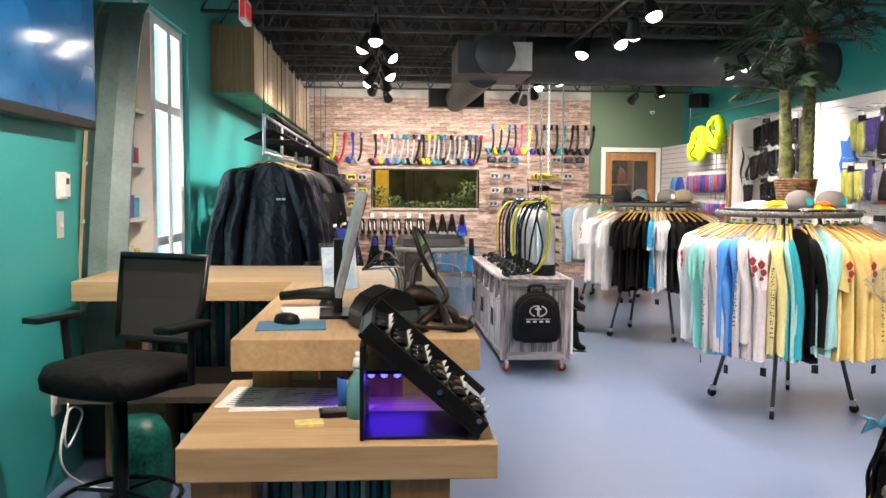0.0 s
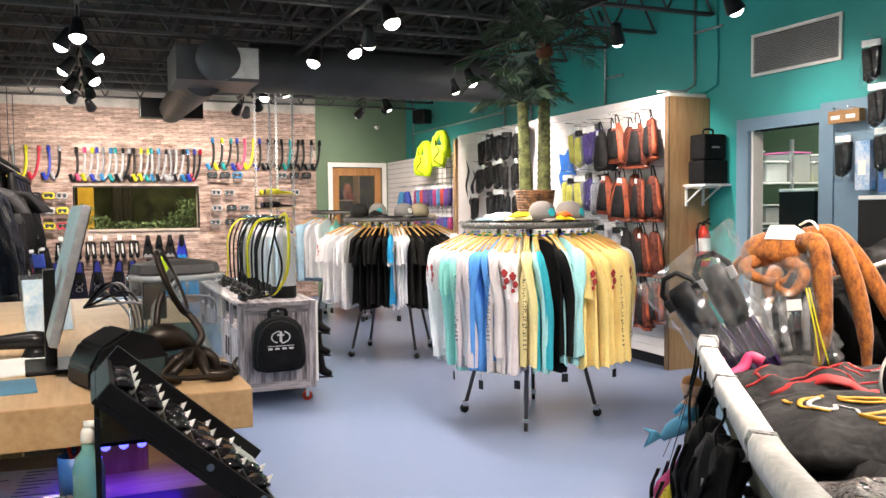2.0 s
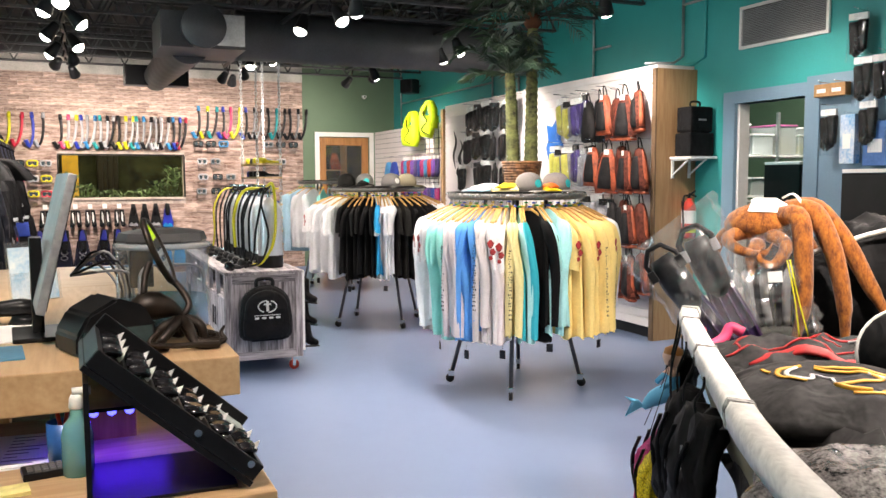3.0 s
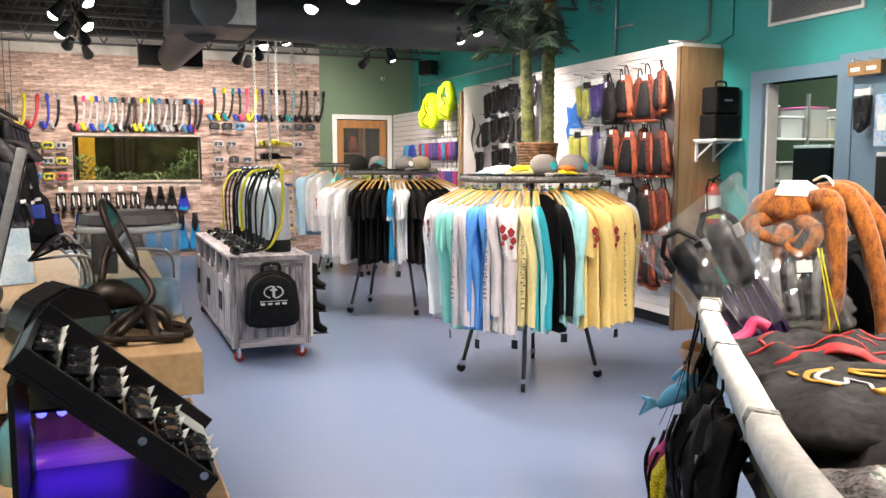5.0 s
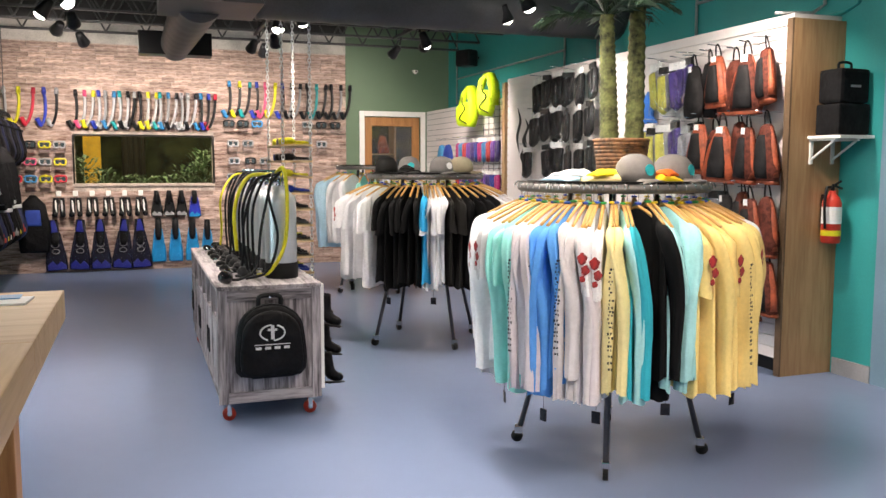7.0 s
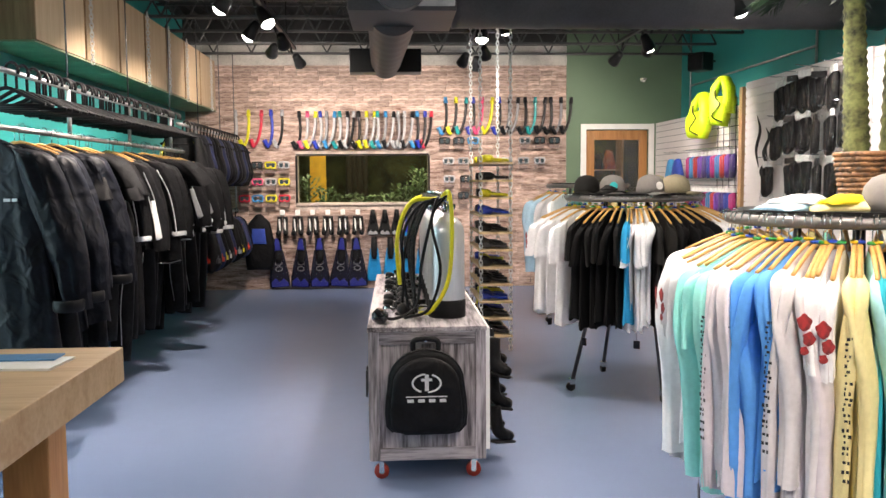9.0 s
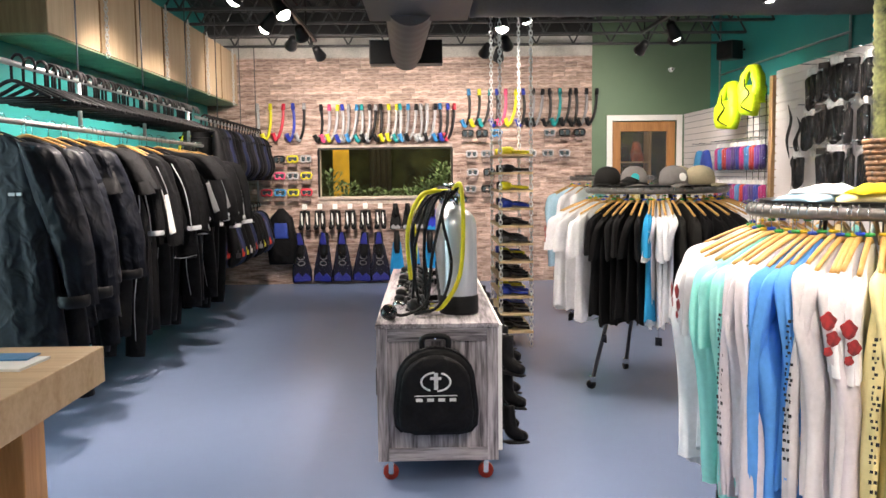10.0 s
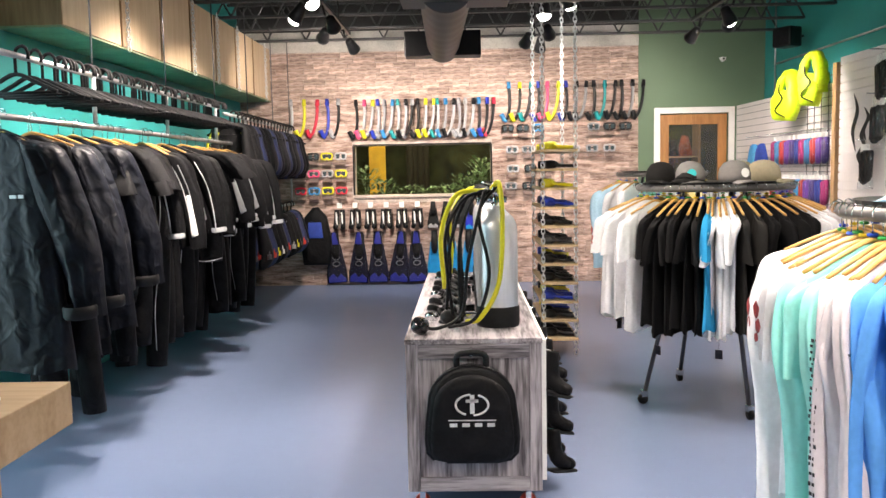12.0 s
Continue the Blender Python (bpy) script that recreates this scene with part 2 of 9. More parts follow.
def box(bm, x0, x1, y0, y1, z0, z1, bev=0.0, m=None):
    if bev:
        t = bmesh.new()
        box(t, x0, x1, y0, y1, z0, z1)
        bmesh.ops.bevel(t, geom=t.edges[:], offset=bev, segments=2, affect="EDGES", profile=0.6)
        vs = {v: bm.verts.new(m @ v.co if m else v.co) for v in t.verts}
        for f in t.faces:
            bm.faces.new([vs[v] for v in f.verts])
        t.free()
        return bm
    p = [Vector((x, y, z)) for z in (z0, z1) for y in (y0, y1) for x in (x0, x1)]
    v = [bm.verts.new(m @ q if m else q) for q in p]
    for f in ((0, 2, 3, 1), (4, 5, 7, 6), (0, 1, 5, 4), (2, 6, 7, 3), (0, 4, 6, 2), (1, 3, 7, 5)):
        bm.faces.new([v[i] for i in f])
    return bm


def loft(bm, rings, caps=True, wrap=True):
    vs = [[bm.verts.new(p) for p in r] for r in rings]
    n = len(vs[0])
    for a, b in zip(vs, vs[1:]):
        for i in range(n if wrap else n - 1):
            j = (i + 1) % n
            bm.faces.new((a[i], a[j], b[j], b[i]))
    if caps and wrap:
        bm.faces.new(vs[0][::-1])
        bm.faces.new(vs[-1])
    return bm


def axes_of(d):
    d = d.normalized()
    u = d.cross(Vector((0, 0, 1)))
    if u.length < 1e-3:
        u = Vector((1, 0, 0))
    u.normalize()
    return u, d.cross(u).normalized()


def tube(bm, pts, r, seg=8, sq=1.0, caps=True):
    """A round or flattened tube along a line of points; r is a number or one for each point."""
    pts = [Vector(p) for p in pts]
    rs = r if isinstance(r, (list, tuple)) else [r] * len(pts)
    rings = []
    u = None
    for i, p in enumerate(pts):
        d = pts[min(i + 1, len(pts) - 1)] - pts[max(i - 1, 0)]
        d.normalize()
        if u is None:
            u, w = axes_of(d)
        else:
            u = (u - d * u.dot(d)).normalized()
            w = d.cross(u).normalized()
        rings.append([p + (u * math.cos(a) + w * math.sin(a) * sq) * rs[i] for a in (2 * math.pi * k / seg for k in range(seg))])
    return loft(bm, rings, caps)


def cyl(bm, p0, p1, r0, r1=None, seg=12):
    return tube(bm, [p0, p1], [r0, r0 if r1 is None else r1], seg)


def lathe(bm, prof, seg=20, at=(0, 0, 0), caps=True):
    at = Vector(at)
    return loft(bm, [[at + Vector((r * math.cos(a), r * math.sin(a), z)) for a in (2 * math.pi * k / seg for k in range(seg))] for r, z in prof], caps)


def curve3(pts, n=24):
    """A smooth line through the given points."""
    p = [Vector(q) for q in pts]
    p = [p[0] * 2 - p[1]] + p + [p[-1] * 2 - p[-2]]
    out = []
    k = len(p) - 3
    for i in range(n + 1):
        s = min(i / n * k, k - 1e-6)
        j, t = int(s), s - int(s)
        a, b, c, d = p[j:j + 4]
        out.append(0.5 * ((2 * b) + (c - a) * t + (2 * a - 5 * b + 4 * c - d) * t * t + (3 * b - a - 3 * c + d) * t ** 3))
    return out


def sheet(bm, outline, depth, m=None, bulge=0.0):
    """A flat outline in x and z given a thickness along y, edges eased, the middle puffed out by bulge."""
    cx = sum(p[0] for p in outline) / len(outline)
    cz = sum(p[1] for p in outline) / len(outline)
    def ring(k, y):
        return [Vector((cx + (x - cx) * k, y, cz + (z - cz) * k)) for x, z in outline]
    h = depth / 2
    rings = [ring(0.55, -h - bulge), ring(0.9, -h - bulge * 0.55), ring(1.0, -h * 0.4), ring(1.0, h * 0.4), ring(0.9, h), ring(0.55, h)]
    if m:
        rings = [[m @ v for v in r] for r in rings]
    return loft(bm, rings)


def rot(x, y, z=0.0, deg=0.0):
    return pose(x, y, z, 0, 0, deg)

# ---- structure ----
XL, XR, YB, YF, ZT = -3.2, 3.46, 8.0, -9.0, 3.6
floor = tagged(part("floor", box(B(), XL - 0.2, 6.6, YF - 0.2, 10.4, -0.1, 0.0), FLOOR), "glossy blue-grey painted concrete floor", "floor", kind="structure")
ceil_bm = B()
box(ceil_bm, XL - 0.2, 6.6, YF - 0.2, 10.4, ZT, ZT + 0.1)
for k in range(40):    # ribs of the metal deck
    box(ceil_bm, XL + 0.17 * k, XL + 0.17 * k + 0.08, YF, YB, ZT - 0.04, ZT + 0.002)
tagged(part("ceiling", ceil_bm, BLACKCEIL), "open black ribbed metal deck ceiling", "ceiling", kind="structure")

# back wall: brick-faced part with the window, sage part with the door
bx0, bx1 = XL, 1.88
AQ = (-1.75, 0.0, 1.16, 1.79)
wb = B()
box(wb, bx0 - 0.2, AQ[0], YB + 0.012, YB + 0.2, 0, ZT)
box(wb, AQ[1], bx1, YB + 0.012, YB + 0.2, 0, ZT)
box(wb, AQ[0], AQ[1], YB + 0.012, YB + 0.2, 0, AQ[2])
box(wb, AQ[0], AQ[1], YB + 0.012, YB + 0.2, AQ[3], ZT)
wall_back = tagged(part("wall_back", wb, MORTAR), "whitewashed brick feature wall behind the display", "wall", kind="structure")
wall_beam = tagged(part("wall_beam", box(B(), bx0, bx1, YB - 0.004, YB + 0.012, 3.24, ZT), BLACKCEIL), "black painted strip above the brick facing", "wall", kind="structure")
# the wall is drawn paler just above the brick facing
tagged(part("wall_strip", box(B(), bx0, bx1, YB - 0.003, YB + 0.012, 2.985, 3.238), mat("pale_wall_strip", (0.5, 0.48, 0.45), 0.8, var=0.15, scale=3, bump=0.2)), "pale strip above the brick facing", "wall", kind="structure")
wg = B()
DX0, DX1, DZ = 2.15, 3.01, 2.12
box(wg, bx1, DX0, YB, YB + 0.2, 0, ZT)
box(wg, DX1, XR + 0.12, YB, YB + 0.2, 0, ZT)
box(wg, DX0, DX1, YB, YB + 0.2, DZ, ZT)
tagged(part("wall_green", wg, GREEN), "sage green painted wall beside the door", "wall", kind="structure")

# right wall with the wide opening
OY0, OY1, OZ = -0.78, -0.05, 2.03
wr = B()
box(wr, XR, XR + 0.12, OY1, YB, 0, ZT)
box(wr, XR, XR + 0.12, OY0, OY1, OZ, ZT)
tagged(part("wall_right", wr, TEAL), "teal painted wall", "wall", kind="structure")
wr2 = B()
box(wr2, XR, XR + 0.12, YF, OY0, 0, OZ + 0.14)
tagged(part("wall_right_lower", wr2, BLUEGREY), "blue-grey painted wall beside the opening", "wall", kind="structure")
tagged(part("wall_right_upper", box(B(), XR, XR + 0.12, YF, OY0, OZ + 0.14, ZT), TEAL), "teal painted upper wall", "wall", kind="structure")
jb = B()
box(jb, XR - 0.012, XR + 0.13, OY1 - 0.002, OY1 + 0.13, 0, OZ + 0.1)
box(jb, XR - 0.012, XR + 0.13, OY0 - 0.13, OY0 + 0.002, 0, OZ + 0.1)
box(jb, XR - 0.012, XR + 0.13, OY0 + 0.002, OY1 - 0.002, OZ, OZ + 0.1)
tagged(part("trim_opening", jb, BLUEGREY), "blue-grey trim round the storage opening", "trim", kind="structure")
je = B()
box(je, XR + 0.02, XR + 0.125, OY1 - 0.03, OY1 - 0.004, 0, OZ - 0.003)
box(je, XR + 0.02, XR + 0.125, OY0 + 0.004, OY0 + 0.03, 0, OZ - 0.003)
tagged(part("trim_jamb", je, WHITE), "pale door jamb of the storage opening", "trim", kind="structure")
tagged(part("baseboard", box(B(), XR - 0.014, XR - 0.002, OY1 + 0.135, 0.4, 0, 0.11), GREYP), "grey rubber baseboard", "baseboard", kind="structure")

# left wall with a tall window, wall behind the walker
WY0, WY1, WZ0, WZ1 = -0.08, 1.48, 0.12, 2.76
wl = B()
box(wl, XL - 0.2, XL, -1.5, WY0, 0, ZT)
box(wl, XL - 0.2, XL, WY1, YB, 0, ZT)
box(wl, XL - 0.2, XL, WY0, WY1, 0, WZ0)
box(wl, XL - 0.2, XL, WY0, WY1, WZ1, ZT)
box(wl, XL - 0.2, -3.08, YF, -1.5, 0, ZT)
tagged(part("wall_left", wl, TEAL), "teal painted wall with a tall window", "wall", kind="structure")
tagged(part("wall_front", box(B(), XL - 0.2, XR + 0.12, YF - 0.2, YF, 0, ZT), TEAL), "plain teal wall at the near end", "wall", kind="structure")

# bar joists
for k in range(21):
    y = -8.4 + 0.8 * k
    j = B()
    for dy in (-0.03, 0.006):
        box(j, XL, XR, y + dy, y + dy + 0.024, 3.06, 3.085)
        box(j, XL, XR, y + dy, y + dy + 0.024, 3.5, 3.525)
    n = 14
    w = (XR - XL) / n
    for i in range(n):
        x = XL + i * w
        cyl(j, (x, y, 3.08), (x + w / 2, y, 3.51), 0.011, seg=6)
        cyl(j, (x + w / 2, y, 3.51), (x + w, y, 3.08), 0.011, seg=6)
    tagged(part("ceiling_joist", j, STEELBLK), "black steel open web ceiling joist", "joist", group="ceiling joists", kind="structure")

# window: frame, mullions, panes, bright outdoors
win = thing("window_1", "tall white framed window with bright daylight outside", "window", kind="structure")
fx0, fx1 = XL - 0.12, XL - 0.05
for a, b in ((WY0, WY0 + 0.1), (WY1 - 0.1, WY1), (0.46, 0.62), (0.98, 1.08)):
    part("window_frame", box(B(), fx0, fx1, a, b, WZ0, WZ1, 0.006), WHITE, win)
for z in (WZ0, 1.0, 2.05, WZ1 - 0.07):
    part("window_frame", box(B(), fx0 + 0.004, fx1 - 0.004, WY0 + 0.002, WY1 - 0.002, z, z + 0.07, 0.006), WHITE, win)
p = part("pane", box(B(), XL - 0.09, XL - 0.084, WY0 + 0.01, WY1 - 0.01, WZ0 + 0.01, WZ1 - 0.01), PANE, win)
p.visible_shadow = False
part("window_sill", box(B(), XL - 0.05, XL + 0.05, WY0, WY1, WZ0 - 0.03, WZ0), WHITE, win)
tagged(part("backdrop_outdoors", box(B(), -5.2, -5.15, -4, 9, -1, 5), glow("daylight_outside", (0.55, 0.86, 0.95), 1.5)), "pale bright daylight outside the window", "backdrop", kind="structure")
area(XL - 0.3, 0.7, 1.5, XL + 1, 0.7, 1.3, 1.4, 2.5, 60, (0.75, 0.93, 1.0))

# far door with glass, and a dim gear room behind
d1 = thing("door_1", "closed honey oak door with a large glass pane in a white casing", "door", kind="structure")
cs = 0.075
for x0, x1, z0, z1 in ((DX0 - cs, DX0, 0, DZ + cs), (DX1, DX1 + cs, 0, DZ + cs), (DX0, DX1, DZ, DZ + cs)):
    part("casing", box(B(), x0, x1, YB - 0.025, YB - 0.002, z0, z1, 0.004), WHITE, d1)
for x0, x1, z0, z1 in ((DX0 + 0.01, DX0 + 0.12, 0.01, DZ - 0.01), (DX1 - 0.12, DX1 - 0.01, 0.01, DZ - 0.01), (DX0 + 0.12, DX1 - 0.12, DZ - 0.14, DZ - 0.01), (DX0 + 0.12, DX1 - 0.12, 0.01, 0.25)):
    part("door_frame", box(B(), x0, x1, YB + 0.02, YB + 0.06, z0, z1, 0.004), DOORW, d1)
p = part("pane", box(B(), DX0 + 0.115, DX1 - 0.115, YB + 0.036, YB + 0.044, 0.24, DZ - 0.13), PANE, d1)
p.visible_shadow = False
h = B()
tube(h, [(DX1 - 0.06, YB + 0.018, 1.0), (DX1 - 0.06, YB - 0.03, 1.0), (DX1 - 0.17, YB - 0.03, 1.0)], 0.01)
part("door_handle", h, STEEL, d1, "brushed steel lever handle")
bk = B()
box(bk, -2.4, 4.0, 10.2, 10.3, 0, ZT)
box(bk, -2.5, -2.4, YB + 0.2, 10.3, 0, ZT)
box(bk, 4.0, 4.1, YB + 0.2, 10.3, 0, ZT)
tagged(part("wall_room_behind", bk, mat("olive_room_paint", (0.04, 0.043, 0.015), 0.7, var=0.7, scale=4)), "olive painted wall of the room behind the window", "wall", kind="structure")
# unseen lamps added to light the rooms behind the window and the door
area(-0.9, 8.5, 2.6, -0.9, 8.5, 0, 1.6, 0.3, 45, (1.0, 0.9, 0.62))
area(2.6, 9.0, 2.9, 2.6, 9.0, 0, 0.6, 0.6, 14, (1.0, 0.8, 0.5))

# inner window in the brick wall
w2 = thing("window_2", "interior viewing window in the brick wall over green plants", "window", kind="structure")
for x0, x1, z0, z1 in ((AQ[0] - 0.01, AQ[1] + 0.01, AQ[2] - 0.035, AQ[2]), (AQ[0] - 0.01, AQ[1] + 0.01, AQ[3], AQ[3] + 0.02), (AQ[0] - 0.02, AQ[0], AQ[2], AQ[3]), (AQ[1], AQ[1] + 0.02, AQ[2], AQ[3])):
    part("window_frame", box(B(), x0, x1, YB - 0.02, YB + 0.05, z0, z1, 0.003), mat("pale_stone_trim", (0.5, 0.42, 0.36), 0.6) if z1 < 1.2 else BLACKP, w2)
p = part("pane", box(B(), AQ[0], AQ[1], YB + 0.05, YB + 0.056, AQ[2], AQ[3]), glass("thin_window_glass", (0.97, 0.98, 0.95), 0.0, 0.0, (0.008, 0.12)), w2)
p.visible_shadow = False

# storage room through the opening
rb = B()
box(rb, XR + 0.12, 6.5, 3.4, 3.5, 0, ZT)
box(rb, 6.5, 6.6, -3.0, 3.5, 0, ZT)
box(rb, XR + 0.12, 6.5, -3.1, -3.0, 0, ZT)
tagged(part("wall_storage", rb, GREEN), "green painted wall of the storage room", "wall", kind="structure")
tagged(part("floor_storage", box(B(), XR + 0.06, 6.5, -3.0, 3.4, 0.0, 0.004), mat("tan_storage_floor", (0.27, 0.21, 0.15), 0.5, scale=2)), "tan storage room floor", "floor", kind="structure")
# unseen ceiling lamp, added so that the bins and cabinet show
area(4.7, 0.6, 3.3, 4.7, 0.6, 0, 1.2, 0.6, 110, (1, 0.97, 0.9))

# ducts
dz, dyy, dr = 2.88, 3.3, 0.25
dct = thing("air_duct", "dark grey round spiral air duct under the ceiling", "duct")
g = B()
prof = []
for k in range(61):
    x = 0.0 + (XR - 0.0) * k / 60
    prof.append((dr + (0.006 if k % 4 == 0 else 0.0), x))
loft(g, [[Vector((x, dyy + r * math.cos(a), dz + r * math.sin(a))) for a in (2 * math.pi * q / 28 for q in range(28))] for r, x in prof])
part("main_run", g, DUCT, dct, smooth=True)
part("plenum_box", box(B(), -0.78, 0.0, 2.75, 3.6, 2.655, 2.985, 0.01), DUCT, dct)
# the lit right end of the box front is coloured as a paler panel
part("front_panel", box(B(), -0.4, -0.012, 2.742, 2.749, 2.685, 2.975, 0.002), DUCTLT, dct, "bare metal panel in a lit tone")
g = B()
lathe(g, [(0.2, 0.0), (0.203, 0.006), (0.203, 0.018), (0.196, 0.022), (0.196, 0.14)], 32)
bmesh.ops.transform(g, matrix=pose(-0.407, 2.6, 2.835, -90, 0, 0), verts=g.verts[:])
part("end_cap", g, DUCT, dct, "round grey end cap", True)
g = B()
rings = []
for k in range(37):     # tapering branch with rolled seams
    t = k / 36
    r = 0.205 - 0.048 * t + (0.004 if k % 4 == 0 else 0)
    rings.append([Vector((-0.45 - 0.09 * t + r * math.cos(a), 3.35 + 2.7 * t, 2.79 - 0.06 * t + r * math.sin(a))) for a in (2 * math.pi * q / 28 for q in range(28))])
loft(g, rings)
part("branch_run", g, DUCT, dct, smooth=True)
part("diffuser_box", box(B(), -0.93, -0.15, 5.86, 6.12, 2.62, 2.87, 0.01), BLACKP, dct, "black diffuser box")

# track lights
def head_mesh():
    g = B()
    lathe(g, [(0.02, 0.06), (0.04, 0.05), (0.048, 0.0), (0.06, -0.07), (0.068, -0.105), (0.064, -0.108), (0.058, -0.09)], 16)
    return mesh_of(g, "head", True)
HEAD = head_mesh()
g = B()
lathe(g, [(0.003, -0.145), (0.022, -0.141), (0.042, -0.128), (0.055, -0.108), (0.056, -0.095), (0.003, -0.09)], 16)
LENS = mesh_of(g, "lens", True)
g = B()
cyl(g, (0, 0, 0.06), (0, 0, 0.15), 0.012, seg=8)
STEM = mesh_of(g, "stem", True)
HEADBLK = BLACKP


def track(x, y0, y1, z, heads, white=False):
    tr = thing("track_light", "black ceiling track with small white-lensed spotlights", "track light", group="ceiling track lights")
    part("rail", box(B(), x - 0.018, x + 0.018, y0, y1, z, z + 0.03), BLACKP, tr)
    for k in range(int((y1 - y0) / 1.5) + 1):
        g = B()
        yy = min(y0 + 0.2 + 1.5 * k, y1 - 0.1)
        cyl(g, (x, yy, z + 0.03), (x, yy, ZT - 0.02), 0.008, seg=6)
        part("rod", g, BLACKP, tr)
    for hx, y, tx, ty, tz, lit in heads:
        hz = z - 0.17
        d = Vector((tx - (x + hx), ty - y, tz - hz)).normalized()
        q = (-d).to_track_quat("Z", "Y").to_matrix().to_4x4()
        hd = flat("lamp_head", HEAD, HEADBLK, tr)
        hd.matrix_basis = Matrix.Translation((x + hx, y, hz)) @ q
        ln = flat("lens", LENS, BULB, hd, "bright round lens")
        ln.visible_shadow = False
        st = flat("stem", STEM, HEADBLK, tr)
        st.matrix_basis = Matrix.Translation((x + hx * 0.5, y, hz)) @ pose(0, 0, 0, 0, math.degrees(math.atan2(-hx, 0.15)) * 0.5, 0)
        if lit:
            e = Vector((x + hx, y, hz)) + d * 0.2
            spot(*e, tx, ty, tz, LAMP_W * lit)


track(-1.6, 1.2, 6.7, 2.98, [(0.0, 1.4, -1.6, 0.5, 0, 1.2), (-0.08, 1.8, -2.6, 2.0, 1.0, 2.2), (0.08, 2.4, 0.2, 2.0, 0.95, 1.2), (-0.08, 3.1, -2.7, 3.4, 1.5, 1.5),
     (0.08, 3.7, -0.3, 3.0, 0.8, 0), (-0.08, 4.3, -3.0, 4.8, 1.0, 1.3), (0.08, 4.9, -1.2, 8.0, 1.2, 0.9), (-0.08, 5.5, -2.6, 7.9, 1.8, 1.0), (0.08, 6.2, -0.9, 8.0, 1.6, 0.6)])
track(0.42, 0.0, 6.6, 2.98, [(0.0, 0.2, 0.8, -0.9, 0.6, 1.2), (0.08, 1.4, 1.2, 0.2, 0.8, 1), (-0.08, 1.9, -0.4, 1.4, 0.8, 1), (0.06, 3.9, 1.25, 5.0, 0.9, 0.9), (0.08, 0.9, 1.0, 2.0, 0.9, 0.7), (-0.08, 4.3, 0.3, 4.0, 0.9, 0.6),
     (0.08, 5.6, 1.2, 8.0, 1.5, 0.6), (-0.08, 6.1, -0.2, 8.0, 1.6, 1.0), (0.08, 6.4, 0.5, 8, 1.6, 0)])
track(2.1, 0.0, 6.3, 2.98, [(0.2, 0.15, 3.0, 1.0, 1.3, 1.1), (0.0, 2.5, 3.05, 2.9, 1.2, 0.95), (0.08, 3.1, 3.05, 3.8, 1.4, 0), (-0.08, 4.9, 3.0, 5.8, 1.4, 1), (0.08, 5.3, 2.4, 8.0, 1.4, 0.4), (-0.06, 6.0, 1.4, 8.0, 1.6, 0.5)])
# mostly unseen tracks, added to light the near half of the shop
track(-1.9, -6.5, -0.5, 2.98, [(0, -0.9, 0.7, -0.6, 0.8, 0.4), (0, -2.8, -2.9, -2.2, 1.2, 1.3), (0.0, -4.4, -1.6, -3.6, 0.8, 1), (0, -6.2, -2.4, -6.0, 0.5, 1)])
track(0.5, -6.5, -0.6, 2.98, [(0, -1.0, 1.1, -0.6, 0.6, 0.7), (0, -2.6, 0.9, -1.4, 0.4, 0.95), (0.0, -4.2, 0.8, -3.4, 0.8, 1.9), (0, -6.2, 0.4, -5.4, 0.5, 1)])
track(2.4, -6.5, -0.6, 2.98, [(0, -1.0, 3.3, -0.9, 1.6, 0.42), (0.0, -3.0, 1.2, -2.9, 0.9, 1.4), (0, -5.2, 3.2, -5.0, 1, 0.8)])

# ---- service counter ----
CX0, CX1, CY0, CY1, CYI, CZ = -1.95, -1.213, -3.447, -1.0, -1.86, 1.0
CORR = [mat("corrugated_sheet_blue", (0.05, 0.13, 0.17), 0.4, 0.5, var=0.2), mat("corrugated_sheet_grey", (0.30, 0.34, 0.36), 0.4, 0.6, var=0.2),
        mat("corrugated_sheet_teal", (0.03, 0.16, 0.16), 0.4, 0.4, var=0.2)]
LEGW = wood("orange_pine_leg", (0.55, 0.28, 0.11), (0.38, 0.17, 0.06), 2, 0.5, 6)
counter = thing("shop_counter", "pale plywood service counter with corrugated metal front on pine legs", "counter")
part("worktop", box(B(), CX0, CX1, CY0, CYI, CZ - 0.095, CZ, 0.004), PLY, counter)
part("return_top", box(B(), -2.99, CX1, CYI + 0.001, CY1, CZ - 0.095, CZ, 0.004), PLYX, counter)
for x, y in ((-1.88, -3.06), (-1.42, -1.1), (-1.5, -3.2), (-1.87, -2.0), (-2.92, -1.12)):
    part("leg", box(B(), x - 0.06, x + 0.06, y - 0.06, y + 0.06, 0, CZ - 0.096, 0.005), LEGW, counter)
def corrugated(x0, x1, y0, y1, z0, z1, n):
    for k in range(n):
        g = B()
        a, b = k / n, (k + 0.86) / n
        cyl(g, (x0 + (x1 - x0) * (a + b) / 2, y0 + (y1 - y0) * (a + b) / 2, z0), (x0 + (x1 - x0) * (a + b) / 2, y0 + (y1 - y0) * (a + b) / 2, z1), max(abs(x1 - x0), abs(y1 - y0)) / n * 0.5, seg=8)
        part("corrugated_rib", g, CORR[(k * 7 + k // 3) % 3], counter)
corrugated(-2.82, -1.52, -1.12, -1.12, 0.05, 0.9, 32)
corrugated(-1.62, -1.62, -3.05, -2.1, 0.05, 0.9, 20)
part("inner_shelf", box(B(), -3.05, -1.4, -1.9, -1.2, 0.42, 0.45), mat("dark_shelf_board", (0.09, 0.07, 0.055), 0.6), counter)

